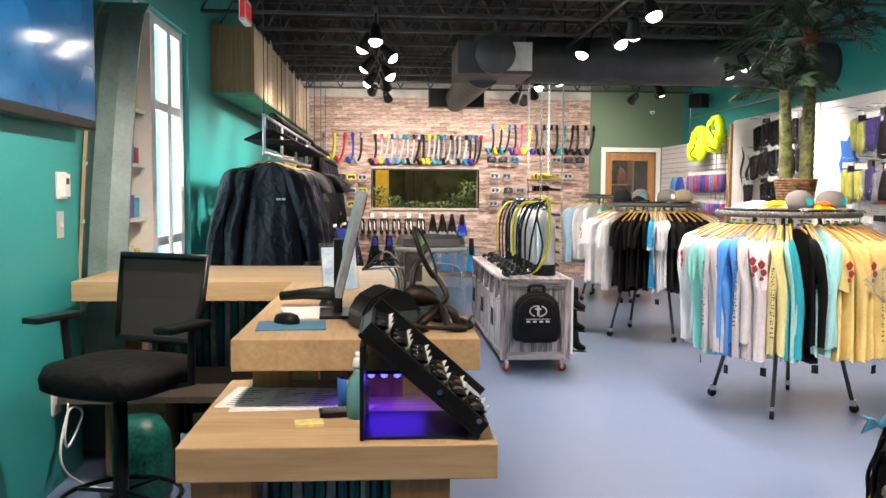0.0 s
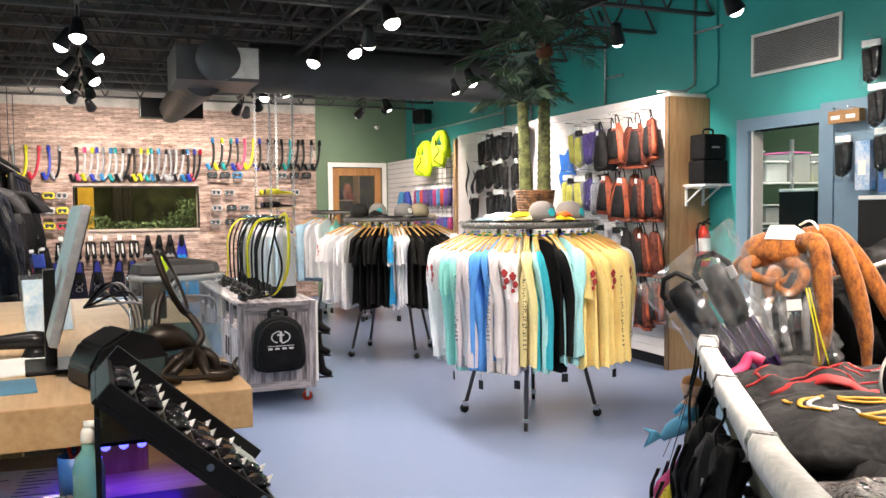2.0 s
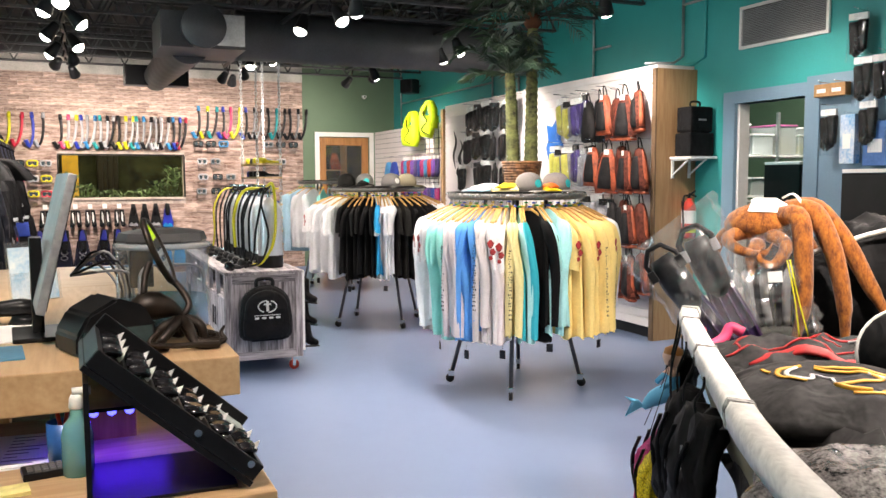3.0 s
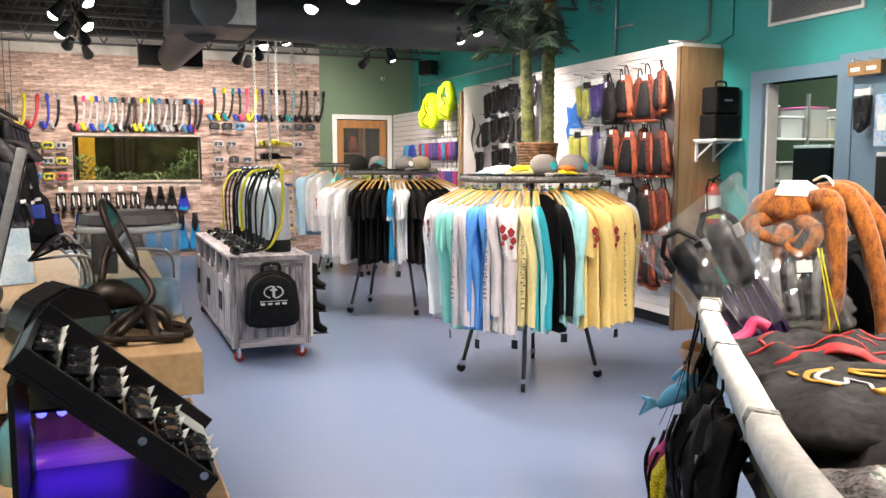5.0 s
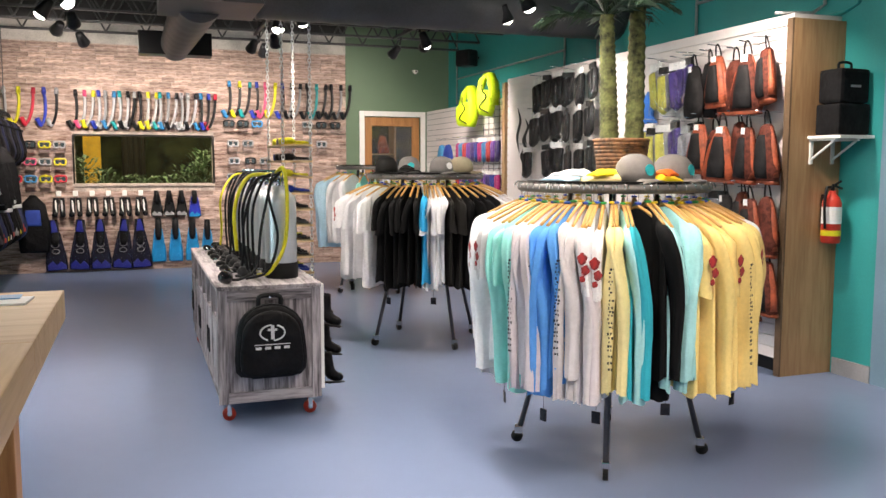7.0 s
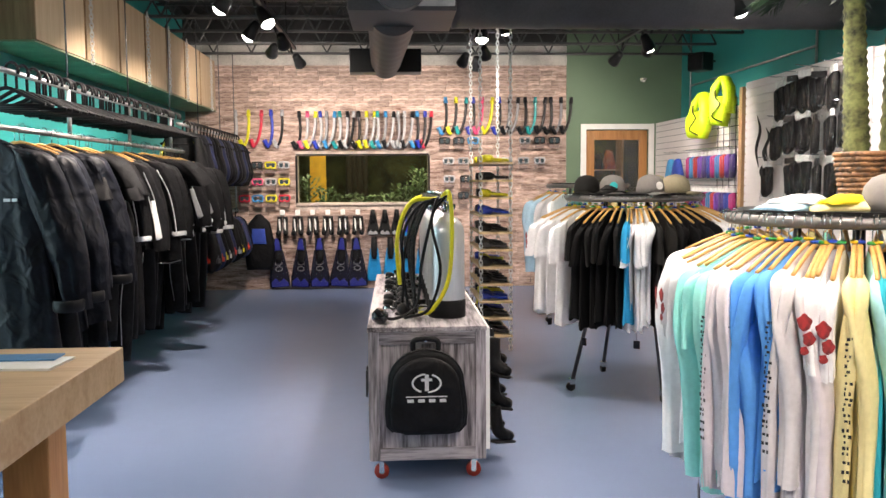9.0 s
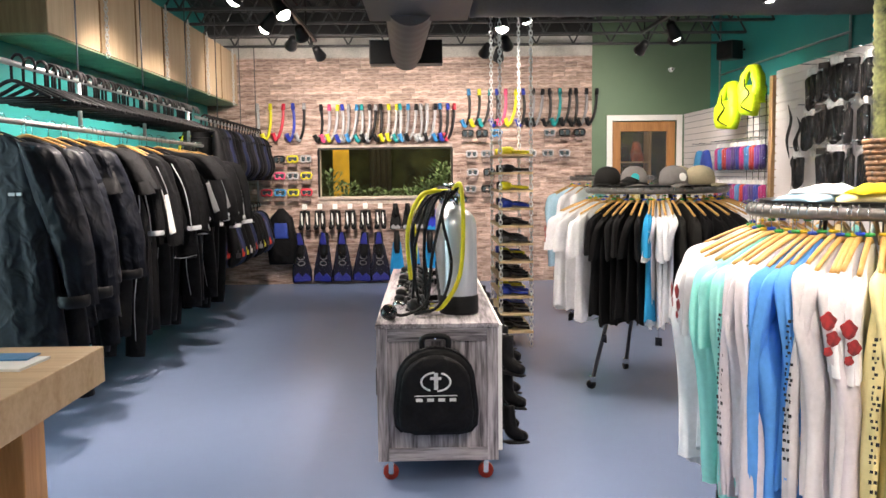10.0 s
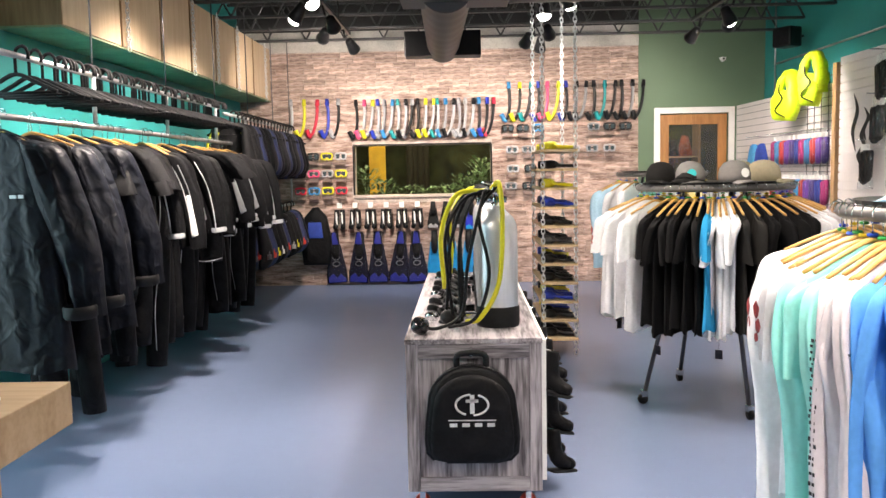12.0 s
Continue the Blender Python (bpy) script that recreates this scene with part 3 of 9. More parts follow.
desk = thing("cash_desk", "low pale plywood desk in front of the counter", "desk")
DKX0, DKX1, DKY0, DKY1, DZT = -2.03, -1.2, -3.78, -3.0, 0.78
part("desk_top", box(B(), DKX0, DKX1, DKY0, DKY1, DZT - 0.092, DZT, 0.004), PLYX, desk)
for x, y in ((-1.93, -3.66), (-1.4, -3.66), (-1.93, -3.1)):
    part("leg", box(B(), x - 0.08, x + 0.08, y - 0.05, y + 0.05, 0, DZT - 0.093, 0.005), LEGW, desk)
for k in range(12):
    g = B()
    cyl(g, (-1.83 + 0.031 * k, -3.62, 0.04), (-1.83 + 0.031 * k, -3.62, DZT - 0.093), 0.016, seg=8)
    part("corrugated_rib", g, CORR[(k * 5 + 1) % 3], desk)
part("cross_shelf", box(B(), -1.98, -1.25, -3.55, -3.05, 0.3, 0.33), mat("dark_shelf_board", (0.09, 0.07, 0.055), 0.6), desk)

# UV strip under the worktop
uv = thing("uv_light_strip", "small violet LED strip under the counter top", "light strip")
part("strip_body", box(B(), -1.56, -1.4, -3.36, -3.34, 0.875, 0.9), BLACKP, uv)
for k in range(4):
    g = B()
    lathe(g, [(0.002, 0.862), (0.009, 0.866), (0.011, 0.874)], 8, (-1.54 + 0.04 * k, -3.35, 0))
    part("diode", g, glow("violet_diode", (0.08, 0.08, 1.0), 5), uv)
area(-1.48, -3.36, 0.868, -1.48, -3.44, 0.6, 0.2, 0.03, 0.5, (0.09, 0.02, 1.0))

# items on the desk
def loose(name, bm, material, label, cat, smooth=False, m=None):
    ob = part(name, bm, material, None, "", smooth)
    if m:
        ob.matrix_basis = m
    return tagged(ob, label, cat)

tr = thing("sunglasses_tray", "tilted black display tray of dark sunglasses on the desk", "display tray", pose(-1.252, -3.6, 0.785))
u = Vector((-0.315, 0, 0.278)); Lt = u.length; u.normalize(); nn = Vector((0.3, 0, 0.34)).normalized()
TM = Matrix(((u.x, 0, nn.x, 0), (0, 1, 0, 0), (u.z, 0, nn.z, 0.0), (0, 0, 0, 1)))
TRW = 0.15
part("base_board", box(B(), 0, Lt, -TRW, TRW, 0.0, 0.012, m=TM), BLACKP, tr)
for y0, y1 in ((-TRW, -TRW + 0.012), (TRW - 0.012, TRW)):
    part("side_board", box(B(), 0.002, Lt - 0.002, y0, y1, 0.013, 0.05 if y0 < 0 else 0.085, 0.003, m=TM), BLACKP, tr)
for x0, x1 in ((0.002, 0.014), (Lt - 0.014, Lt - 0.002)):
    part("end_board", box(B(), x0, x1, -TRW + 0.013, TRW - 0.013, 0.013, 0.05, m=TM), BLACKP, tr)
for k in range(1, 6):
    part("divider", box(B(), Lt * k / 6, Lt * k / 6 + 0.006, -TRW + 0.013, TRW - 0.013, 0.013, 0.05, m=TM), BLACKP, tr)
for k in range(6):
    for j, yy in enumerate((-0.085, 0.0, 0.085)):
        if k == 0 and j == 2:
            continue
        g = B()
        c0 = Lt * (k + 0.5) / 6
        for s in (-1, 1):
            lathe(g, [(0.003, -0.004), (0.02, -0.002), (0.022, 0.004), (0.003, 0.008)], 10)
            vs = g.verts[-40:]
            bmesh.ops.transform(g, matrix=TM @ Matrix.Translation((c0, yy + s * 0.019, 0.05)) @ pose(0, 0, 0, 25 * s, 35, 0), verts=vs)
        tube(g, [TM @ Vector(q) for q in ((c0, yy - 0.04, 0.05), (c0 + 0.02, yy - 0.042, 0.03), (c0 + 0.028, yy + 0.04, 0.028), (c0, yy + 0.04, 0.05))], 0.003, 5)
        sg = part("sunglasses", g, mat("glossy_dark_lens", (0.01, 0.01, 0.012), 0.08, coat=0.6), tr, "glossy dark sunglasses", True)
        g = B()
        sheet(g, [(-0.015, 0), (0.015, 0), (0.004, 0.034)], 0.003, TM @ Matrix.Translation((Lt * k / 6 + 0.016, yy + 0.03, 0.044)) @ pose(0, 0, 0, 0, -12, 12))
        part("price_tag", g, TAG, tr, "small white price tag")
part("card", box(B(), 0.012, 0.08, 0.045, 0.13, 0.06, 0.063, m=TM), mat("pale_printed_card", (0.45, 0.5, 0.48), 0.4), tr, "small pale printed card")
part("stand_plate", box(B(), -0.31, -0.3, -TRW, TRW - 0.02, 0.0, 0.25), BLACKP, tr)
part("stand_foot", box(B(), -0.305, -0.02, -TRW + 0.02, TRW - 0.02, -0.003, 0.004), BLACKP, tr)
for k, (a, b_) in enumerate(((0.03, 0.03), (0.16, 0.02))):
    g = B()
    cyl(g, TM @ Vector((a, -TRW - 0.004, b_ + 0.01)), TM @ Vector((a, -TRW, b_ + 0.01)), 0.008, seg=10)
    part("screw", g, CHROME, tr)

g = B(); box(g, -0.2, 0.2, -0.13, 0.13, 0, 0.003)
pp = thing("paper_sheets", "loose printed sheets of white paper on the desk", "paper", pose(-1.8, -3.27, DZT + 0.001, 0, 0, -6))
part("sheet", g, TAG, pp)
for k in range(9):
    for j in range(3):
        w = 0.03 + 0.02 * ((k * 3 + j * 5) % 4)
        part("print_line", box(B(), -0.17 + 0.12 * j, -0.17 + 0.12 * j + w, 0.1 - 0.026 * k, 0.106 - 0.026 * k, 0.0032, 0.0036), mat("grey_ink", (0.2, 0.2, 0.22), 0.7), pp)
part("sheet", box(B(), -0.17, 0.1, -0.15, 0.05, -0.0005, 0.0, m=pose(0, 0, 0, 0, 0, 9)), TAG, pp)
cal = thing("desk_calculator", "dark grey handheld calculator with small keys", "calculator", pose(-1.62, -3.47, DZT, 0, 0, 8))
part("case", box(B(), -0.07, 0.07, -0.035, 0.035, 0, 0.016, 0.004), BLACKP, cal)
for k in range(7):
    for j in range(4):
        part("key", box(B(), -0.06 + 0.015 * k, -0.049 + 0.015 * k, -0.028 + 0.013 * j, -0.018 + 0.013 * j, 0.016, 0.02), mat("grey_keys", (0.16, 0.16, 0.16), 0.5), cal)
loose("sticky_note", box(B(), -0.04, 0.04, -0.03, 0.03, 0, 0.008), mat("pale_yellow_paper", (0.80, 0.70, 0.28), 0.7), "pad of pale yellow sticky notes", "sticky notes", m=pose(-1.71, -3.57, DZT, 0, 0, 8))
BTX, BTY = -1.576, -3.5
bt = thing("spray_bottle", "clear spray bottle of teal liquid beside a pen cup", "bottle", pose(BTX, BTY, DZT))
g = B(); lathe(g, [(0.03, 0.0), (0.033, 0.005), (0.033, 0.09), (0.026, 0.115), (0.013, 0.13), (0.013, 0.145)], 16); part("liquid_body", g, glass("teal_liquid", (0.35, 0.75, 0.72), 0.05, 0.35), bt, "", True)
g = B(); lathe(g, [(0.014, 0.146), (0.016, 0.15), (0.014, 0.17), (0.01, 0.178)], 12); box(g, -0.008, 0.03, -0.007, 0.007, 0.176, 0.192); part("spray_head", g, WHITE, bt, "white spray head", True)
cup = thing("pen_cup", "blue pen cup holding red-handled scissors", "cup", pose(BTX - 0.03, BTY + 0.08, DZT))
g = B(); lathe(g, [(0.032, 0.0), (0.035, 0.1), (0.032, 0.1), (0.03, 0.01)], 16); part("cup", g, mat("blue_cup", (0.03, 0.12, 0.4), 0.4), cup, "", True)
for s in (-1, 1):
    g = B(); tube(g, [(s * 0.018 + 0.016 * math.cos(a), 0.0, 0.155 + 0.026 * math.sin(a)) for a in (2 * math.pi * k / 14 for k in range(15))], 0.005, 6); cyl(g, (s * 0.012, 0, 0.13), (-s * 0.006, 0, 0.03), 0.005, seg=6)
    part("scissor_handle", g, RED, cup, "red scissor handle", True)

# items on the worktop
mo = thing("desktop_monitor", "slim silver desktop monitor seen edge-on on the counter", "monitor", pose(-1.63, -2.95, CZ, 0, 0, -86))
MM = pose(0, 0, 0.245, -14, 0, 0)
part("screen_back", box(B(), -0.24, 0.24, -0.01, 0.012, -0.16, 0.2, 0.005, m=MM), mat("silver_grey_shell", (0.42, 0.42, 0.43), 0.4, 0.5), mo)
part("screen", box(B(), -0.23, 0.23, 0.0125, 0.014, -0.15, 0.19, m=MM), mat("dark_screen", (0.01, 0.01, 0.012), 0.1), mo, "dark glass screen")
part("stand", box(B(), -0.03, 0.03, -0.05, -0.02, 0.01, 0.27, 0.004), BLACKP, mo)
part("foot", box(B(), -0.11, 0.11, -0.1, 0.07, 0, 0.012, 0.004), BLACKP, mo)
mb = thing("computer_mouse", "black computer mouse on a blue mat", "mouse", pose(-1.82, -3.16, CZ + 0.004, 0, 0, 60))
g = B(); loft(g, [[Vector((0.03 * k * math.cos(a), 0.05 * k * math.sin(a), z)) for a in (2 * math.pi * q / 14 for q in range(14))] for k, z in ((0.95, 0), (1.0, 0.01), (0.85, 0.026), (0.4, 0.034))]); part("shell", g, BLACKP, mb, "", True)
loose("mouse_mat", box(B(), -0.11, 0.11, -0.09, 0.09, 0, 0.004, 0.001), mat("blue_printed_mat", (0.08, 0.22, 0.34), 0.6), "blue printed mouse mat", "mouse mat", m=pose(-1.8, -3.2, CZ, 0, 0, 5))
loose("paper_pad", box(B(), -0.1, 0.1, -0.14, 0.14, 0, 0.003), TAG, "white paper sheet on the counter", "paper", m=pose(-1.76, -2.9, CZ, 0, 0, 12))
sc = thing("barcode_scanner", "black handheld barcode scanner lying on the counter", "scanner", pose(-1.76, -2.72, CZ, 0, 0, -10))
g = B(); tube(g, [(-0.14, 0, 0.035), (-0.05, 0, 0.045), (0.04, 0, 0.05), (0.09, 0, 0.045)], [0.022, 0.026, 0.034, 0.03], 10, 0.8); cyl(g, (0.05, 0, 0.03), (0.05, 0.0, 0.0), 0.03, 0.045, 12); part("grip", g, BLACKP, sc, "", True)
pr = thing("receipt_printer", "black rounded receipt printer on the counter", "printer", pose(-1.5, -3.22, CZ, 0, 0, 20))
g = B(); loft(g, [[Vector((x, y, z)) for x, z in ((-0.1, 0), (0.1, 0), (0.1, 0.05), (0.07, 0.11), (0.0, 0.135), (-0.07, 0.1), (-0.1, 0.05))] for y in (-0.07, 0.08)])
bmesh.ops.bevel(g, geom=g.edges[:], offset=0.008, segments=2, affect="EDGES"); part("case", g, BLACKP, pr)
part("cover", box(B(), -0.085, 0.085, -0.074, -0.0705, 0.012, 0.06, 0.001), mat("smoky_cover", (0.04, 0.06, 0.06), 0.15), pr, "smoky paper cover")
jar = thing("glass_jar", "large round glass jar with dark lid and blue water", "jar", pose(-1.34, -2.98, CZ))
jar.scale = (1.03, 1.03, 0.92)
g = B(); lathe(g, [(0.118, 0.0), (0.123, 0.004), (0.123, 0.25), (0.119, 0.25), (0.119, 0.006), (0.01, 0.006)], 32, caps=False); part("glass_wall", g, PANE, jar, "", True)
g = B(); lathe(g, [(0.005, 0.0075), (0.117, 0.0075), (0.117, 0.1), (0.005, 0.1)], 32); part("water", g, WATER, jar, "blue tinted water", True)
g = B(); lathe(g, [(0.124, 0.252), (0.128, 0.256), (0.128, 0.266), (0.118, 0.27)], 32); part("rim", g, glass("pale_jar_rim", (0.85, 0.9, 0.92), 0.05, 0.3), jar, "thick clear rim", True)
g = B(); lathe(g, [(0.116, 0.271), (0.12, 0.276), (0.112, 0.3), (0.06, 0.31), (0.002, 0.31)], 10); part("lid", g, mat("dull_grey_lid", (0.05, 0.05, 0.052), 0.5), jar, "dull dark grey lid")
part("filter_box", box(B(), -0.09, -0.03, -0.07, -0.02, 0.14, 0.25, 0.004), BLACKP, jar, "black filter box")
g = B(); tube(g, curve3([(-0.07, -0.1, 0.1), (-0.06, -0.118, 0.2), (0.03, -0.11, 0.21), (0.09, -0.075, 0.19), (0.1, -0.05, 0.12)], 16), 0.004, 6); part("hose", g, GREYP, jar, "", True)
BRONZE = mat("dark_bronze", (0.026, 0.018, 0.013), 0.42, 0.45, var=0.3, scale=20)
ocs = thing("octopus_sculpture", "dark bronze octopus holding an oval hand mirror", "sculpture", pose(-1.34, -3.24, CZ))
g = B()
loft(g, [[Vector((0.82 * x - 0.005, 0.03 + 0.041 * k * math.cos(a), z + 0.038 * k * math.sin(a))) for a in (2 * math.pi * q / 16 for q in range(16))] for k, x, z in ((0.12, -0.125, 0.094), (0.6, -0.116, 0.095), (0.9, -0.095, 0.097), (1.0, -0.065, 0.1), (0.95, -0.035, 0.1), (0.72, -0.005, 0.094), (0.62, 0.015, 0.085), (0.6, 0.03, 0.07), (0.3, 0.045, 0.05))])
part("bronze_body", g, BRONZE, ocs, "", True)
rr = random.Random(6)
for k in range(7):
    a = 2 * math.pi * k / 7 + 0.5
    r1 = 0.07 + 0.025 * (k % 3)
    b_ = a + rr.choice((-1, 1)) * 0.7
    pts = curve3([(0.02, 0.02, 0.065), (0.02 + 0.045 * math.cos(a), 0.045 * math.sin(a), 0.05), (0.01 + r1 * math.cos(a), r1 * math.sin(a) * 0.8, 0.014), (0.01 + (r1 + 0.035) * math.cos(a + 0.3), (r1 + 0.03) * math.sin(a + 0.3) * 0.8, 0.013), ((r1 + 0.03) * math.cos(b_), (r1 + 0.02) * math.sin(b_) * 0.8, 0.022), ((r1 - 0.01) * math.cos(b_), (r1 - 0.01) * math.sin(b_) * 0.8, 0.034 + 0.02 * (k % 2))], 22)
    g = B()
    tube(g, pts, [0.0145 - 0.0105 * i / 22 for i in range(23)], 8)
    part("arm", g, BRONZE, ocs, "", True)
g = B(); tube(g, curve3([(0.02, 0.0, 0.06), (0.045, -0.04, 0.016), (0.085, -0.055, 0.01), (0.118, -0.045, 0.012), (0.112, -0.03, 0.028), (0.122, -0.02, 0.043)], 24), [0.014 - 0.0105 * i / 24 for i in range(25)], 8); part("arm", g, BRONZE, ocs, "", True)
MC, ML, MS = Vector((-0.028, 0.06, 0.238)), Vector((-0.385, 0.05, 0.92)), Vector((0.25, 0.965, 0.05))
for pts in ([(0.02, 0.01, 0.07), (0.04, 0.02, 0.1), (0.022, 0.045, 0.14), (0.0, 0.06, 0.165)], [(-0.07, 0.03, 0.13), (-0.062, 0.05, 0.18), (-0.05, 0.06, 0.21)]):
    g = B(); tube(g, curve3(pts, 12), 0.009, 8); part("arm", g, BRONZE, ocs, "", True)
g = B(); tube(g, [MC + ML * 0.086 * math.cos(a) + MS * 0.055 * math.sin(a) for a in (2 * math.pi * k / 28 for k in range(29))], 0.009, 7); part("mirror_frame", g, BRONZE, ocs, "", True)
MN = ML.cross(MS).normalized()
g = B(); loft(g, [[MC + ML * 0.08 * math.cos(a) + MS * 0.05 * math.sin(a) + MN * z for a in (2 * math.pi * q / 28 for q in range(28))] for z in (-0.004, 0.004)]); part("mirror_glass", g, mat("mirror_silver", (0.8, 0.82, 0.84), 0.03, 1.0, var=0.0, bump=0), ocs, "oval mirror glass")
for k in range(5):
    loose_c = B()
    tube(loose_c, curve3([(-1.58, -2.95, CZ + 0.16), (-1.53 + 0.02 * k, -2.93 - 0.03 * k, CZ + 0.2 + 0.03 * math.sin(k)), (-1.46 + 0.01 * k, -2.96, CZ + 0.12), (-1.5 + 0.02 * k, -3.0 + 0.03 * k, CZ + 0.004)], 16), 0.004, 6)
    loose("cable", loose_c, BLACKP if k % 2 else GREYP, "loose computer cable behind the monitor", "cable", True)
bh = thing("brochure_holder", "clear acrylic holder with blue and white brochures", "brochure holder", pose(-1.7, -2.2, CZ, -12, 0, 20))
bh.scale = (0.7, 0.7, 0.7)
part("back", box(B(), -0.12, 0.12, 0, 0.004, 0, 0.3), FILM, bh)
part("front", box(B(), -0.12, 0.12, -0.03, -0.027, 0, 0.14), FILM, bh)
part("brochure", box(B(), -0.11, 0.11, -0.02, -0.004, 0.004, 0.27), mat("blue_white_brochure", (0.35, 0.55, 0.72), 0.4, var=0.5, scale=12, col2=(0.75, 0.8, 0.82)), bh, "pale blue brochures")
cd = thing("flyer_stack", "stack of white flyers with a blue leaflet on the counter", "flyers", pose(-1.42, -1.2, CZ, 0, 0, -4))
part("flyer", box(B(), -0.14, 0.13, -0.08, 0.06, 0, 0.006), TAG, cd)
part("leaflet", box(B(), -0.15, 0.1, 0.0, 0.075, 0.0065, 0.01, m=pose(0, 0, 0, 0, 0, 5)), mat("blue_leaflet", (0.08, 0.25, 0.5), 0.4), cd, "blue printed leaflet")

# ---- office chair ----
MESH = glass("black_chair_mesh", (0.12, 0.12, 0.125), 0.5, 0.3, (0.0, 0.02))
ch = thing("office_chair", "black mesh drafting chair with armrests and foot ring", "office chair", pose(-2.5, -2.72, 0, 0, 0, -24))
g = B(); loft(g, [[Vector((0.235 * k * math.copysign(abs(math.cos(a)) ** 0.6, math.cos(a)), 0.24 * k * math.copysign(abs(math.sin(a)) ** 0.6, math.sin(a)), z)) for a in (2 * math.pi * q / 28 for q in range(28))] for k, z in ((0.85, 0.69), (1.0, 0.71), (1.02, 0.75), (0.95, 0.79), (0.6, 0.8))]); part("seat", g, CHAR, ch, "", True)
g = B()
pts = [(-0.18, 0.2, 0.84), (-0.2, 0.24, 1.0), (-0.21, 0.27, 1.17), (0.21, 0.27, 1.17), (0.2, 0.24, 1.0), (0.18, 0.2, 0.84), (-0.18, 0.2, 0.84)]
tube(g, pts, 0.014, 8); part("back_frame", g, BLACKP, ch, "", True)
g = B(); loft(g, [[Vector((x * w, 0.2 + y, z)) for x in (-1, -0.5, 0, 0.5, 1)] + [Vector((x * w, 0.206 + y, z)) for x in (1, 0.5, 0, -0.5, -1)] for w, y, z in ((0.175, 0.0, 0.85), (0.195, 0.04, 1.0), (0.205, 0.07, 1.165))]); part("backrest", g, MESH, ch, "see-through black mesh back")
g = B(); tube(g, [(0, 0.1, 0.7), (0, 0.24, 0.74), (0, 0.25, 0.95)], 0.025, 8); part("back_post", g, BLACKP, ch, "", True)
for s in (-1, 1):
    g = B(); tube(g, [(s * 0.2, 0.05, 0.7), (s * 0.29, 0.05, 0.72), (s * 0.3, 0.04, 0.93)], 0.02, 8, 0.6); box(g, s * 0.3 - 0.04, s * 0.3 + 0.04, -0.13, 0.11, 0.93, 0.955, 0.008); part("armrest", g, BLACKP, ch)
g = B(); cyl(g, (0, 0, 0.1), (0, 0, 0.69), 0.028, seg=14); part("gas_column", g, BLACKP, ch, "", True)
g = B(); tube(g, [(0.22 * math.cos(a), 0.22 * math.sin(a), 0.27) for a in (2 * math.pi * k / 28 for k in range(29))], 0.01, 8)
for k in range(4):
    cyl(g, (0, 0, 0.29), (0.22 * math.cos(k * 1.571), 0.22 * math.sin(k * 1.571), 0.27), 0.008, seg=6)
part("foot_ring", g, BLACKP, ch, "", True)
for k in range(5):
    a = 2 * math.pi * k / 5
    g = B(); tube(g, [(0.03 * math.cos(a), 0.03 * math.sin(a), 0.12), (0.3 * math.cos(a), 0.3 * math.sin(a), 0.075)], [0.03, 0.018], 8, 0.7); cyl(g, (0.3 * math.cos(a) - 0.02, 0.3 * math.sin(a), 0.028), (0.3 * math.cos(a) + 0.02, 0.3 * math.sin(a), 0.028), 0.028, seg=12); part("base_spoke", g, BLACKP, ch, "", True)

# ---- left wall, near part ----
tv = thing("wall_television", "flat wall television showing a blue underwater picture", "television")
part("bezel", box(B(), -3.075, -3.0, -2.75, -1.43, 1.74, 2.52, 0.008), BLACKP, tv)
part("screen", box(B(), -2.9995, -2.997, -2.73, -1.45, 1.79, 2.5), mat("blue_lit_screen", (0.01, 0.09, 0.22), 0.12, var=0.5, scale=1.6, fine=3, col2=(0.005, 0.03, 0.08), emit=0.5, bump=0), tv, "blue glowing screen")
th = thing("wall_thermostat", "white thermostat box on the teal wall", "thermostat")
part("backplate", box(B(), -3.08, -3.07, -1.78, -1.66, 1.39, 1.52, 0.003), WHITE, th)
part("cover", box(B(), -3.07, -3.045, -1.75, -1.68, 1.4, 1.51, 0.004), WHITE, th)
part("display", box(B(), -3.045, -3.043, -1.735, -1.7, 1.46, 1.49), BLACKP, th)
sw = thing("wall_switch", "steel light switch plate on the teal wall", "switch")
part("plate", box(B(), -3.08, -3.074, -1.78, -1.7, 1.2, 1.33, 0.002), STEEL, sw)
part("toggle", box(B(), -3.074, -3.064, -1.745, -1.735, 1.255, 1.28), WHITE, sw)
pb = thing("power_outlet", "white wall outlet with a coiled white cord", "outlet")
part("plate", box(B(), -3.08, -3.07, -1.9, -1.8, 0.36, 0.5, 0.002), WHITE, pb)
g = B(); tube(g, curve3([(-3.06, -1.85, 0.45), (-3.0, -1.9, 0.42), (-2.98, -2.0, 0.3), (-3.0, -1.9, 0.22), (-2.97, -1.8, 0.35), (-2.98, -1.95, 0.4), (-2.96, -2.1, 0.2), (-2.9, -1.9, 0.02), (-2.7, -1.9, 0.012)], 40), 0.006, 6); part("cord", g, WHITE, pb, "white power cord", True)

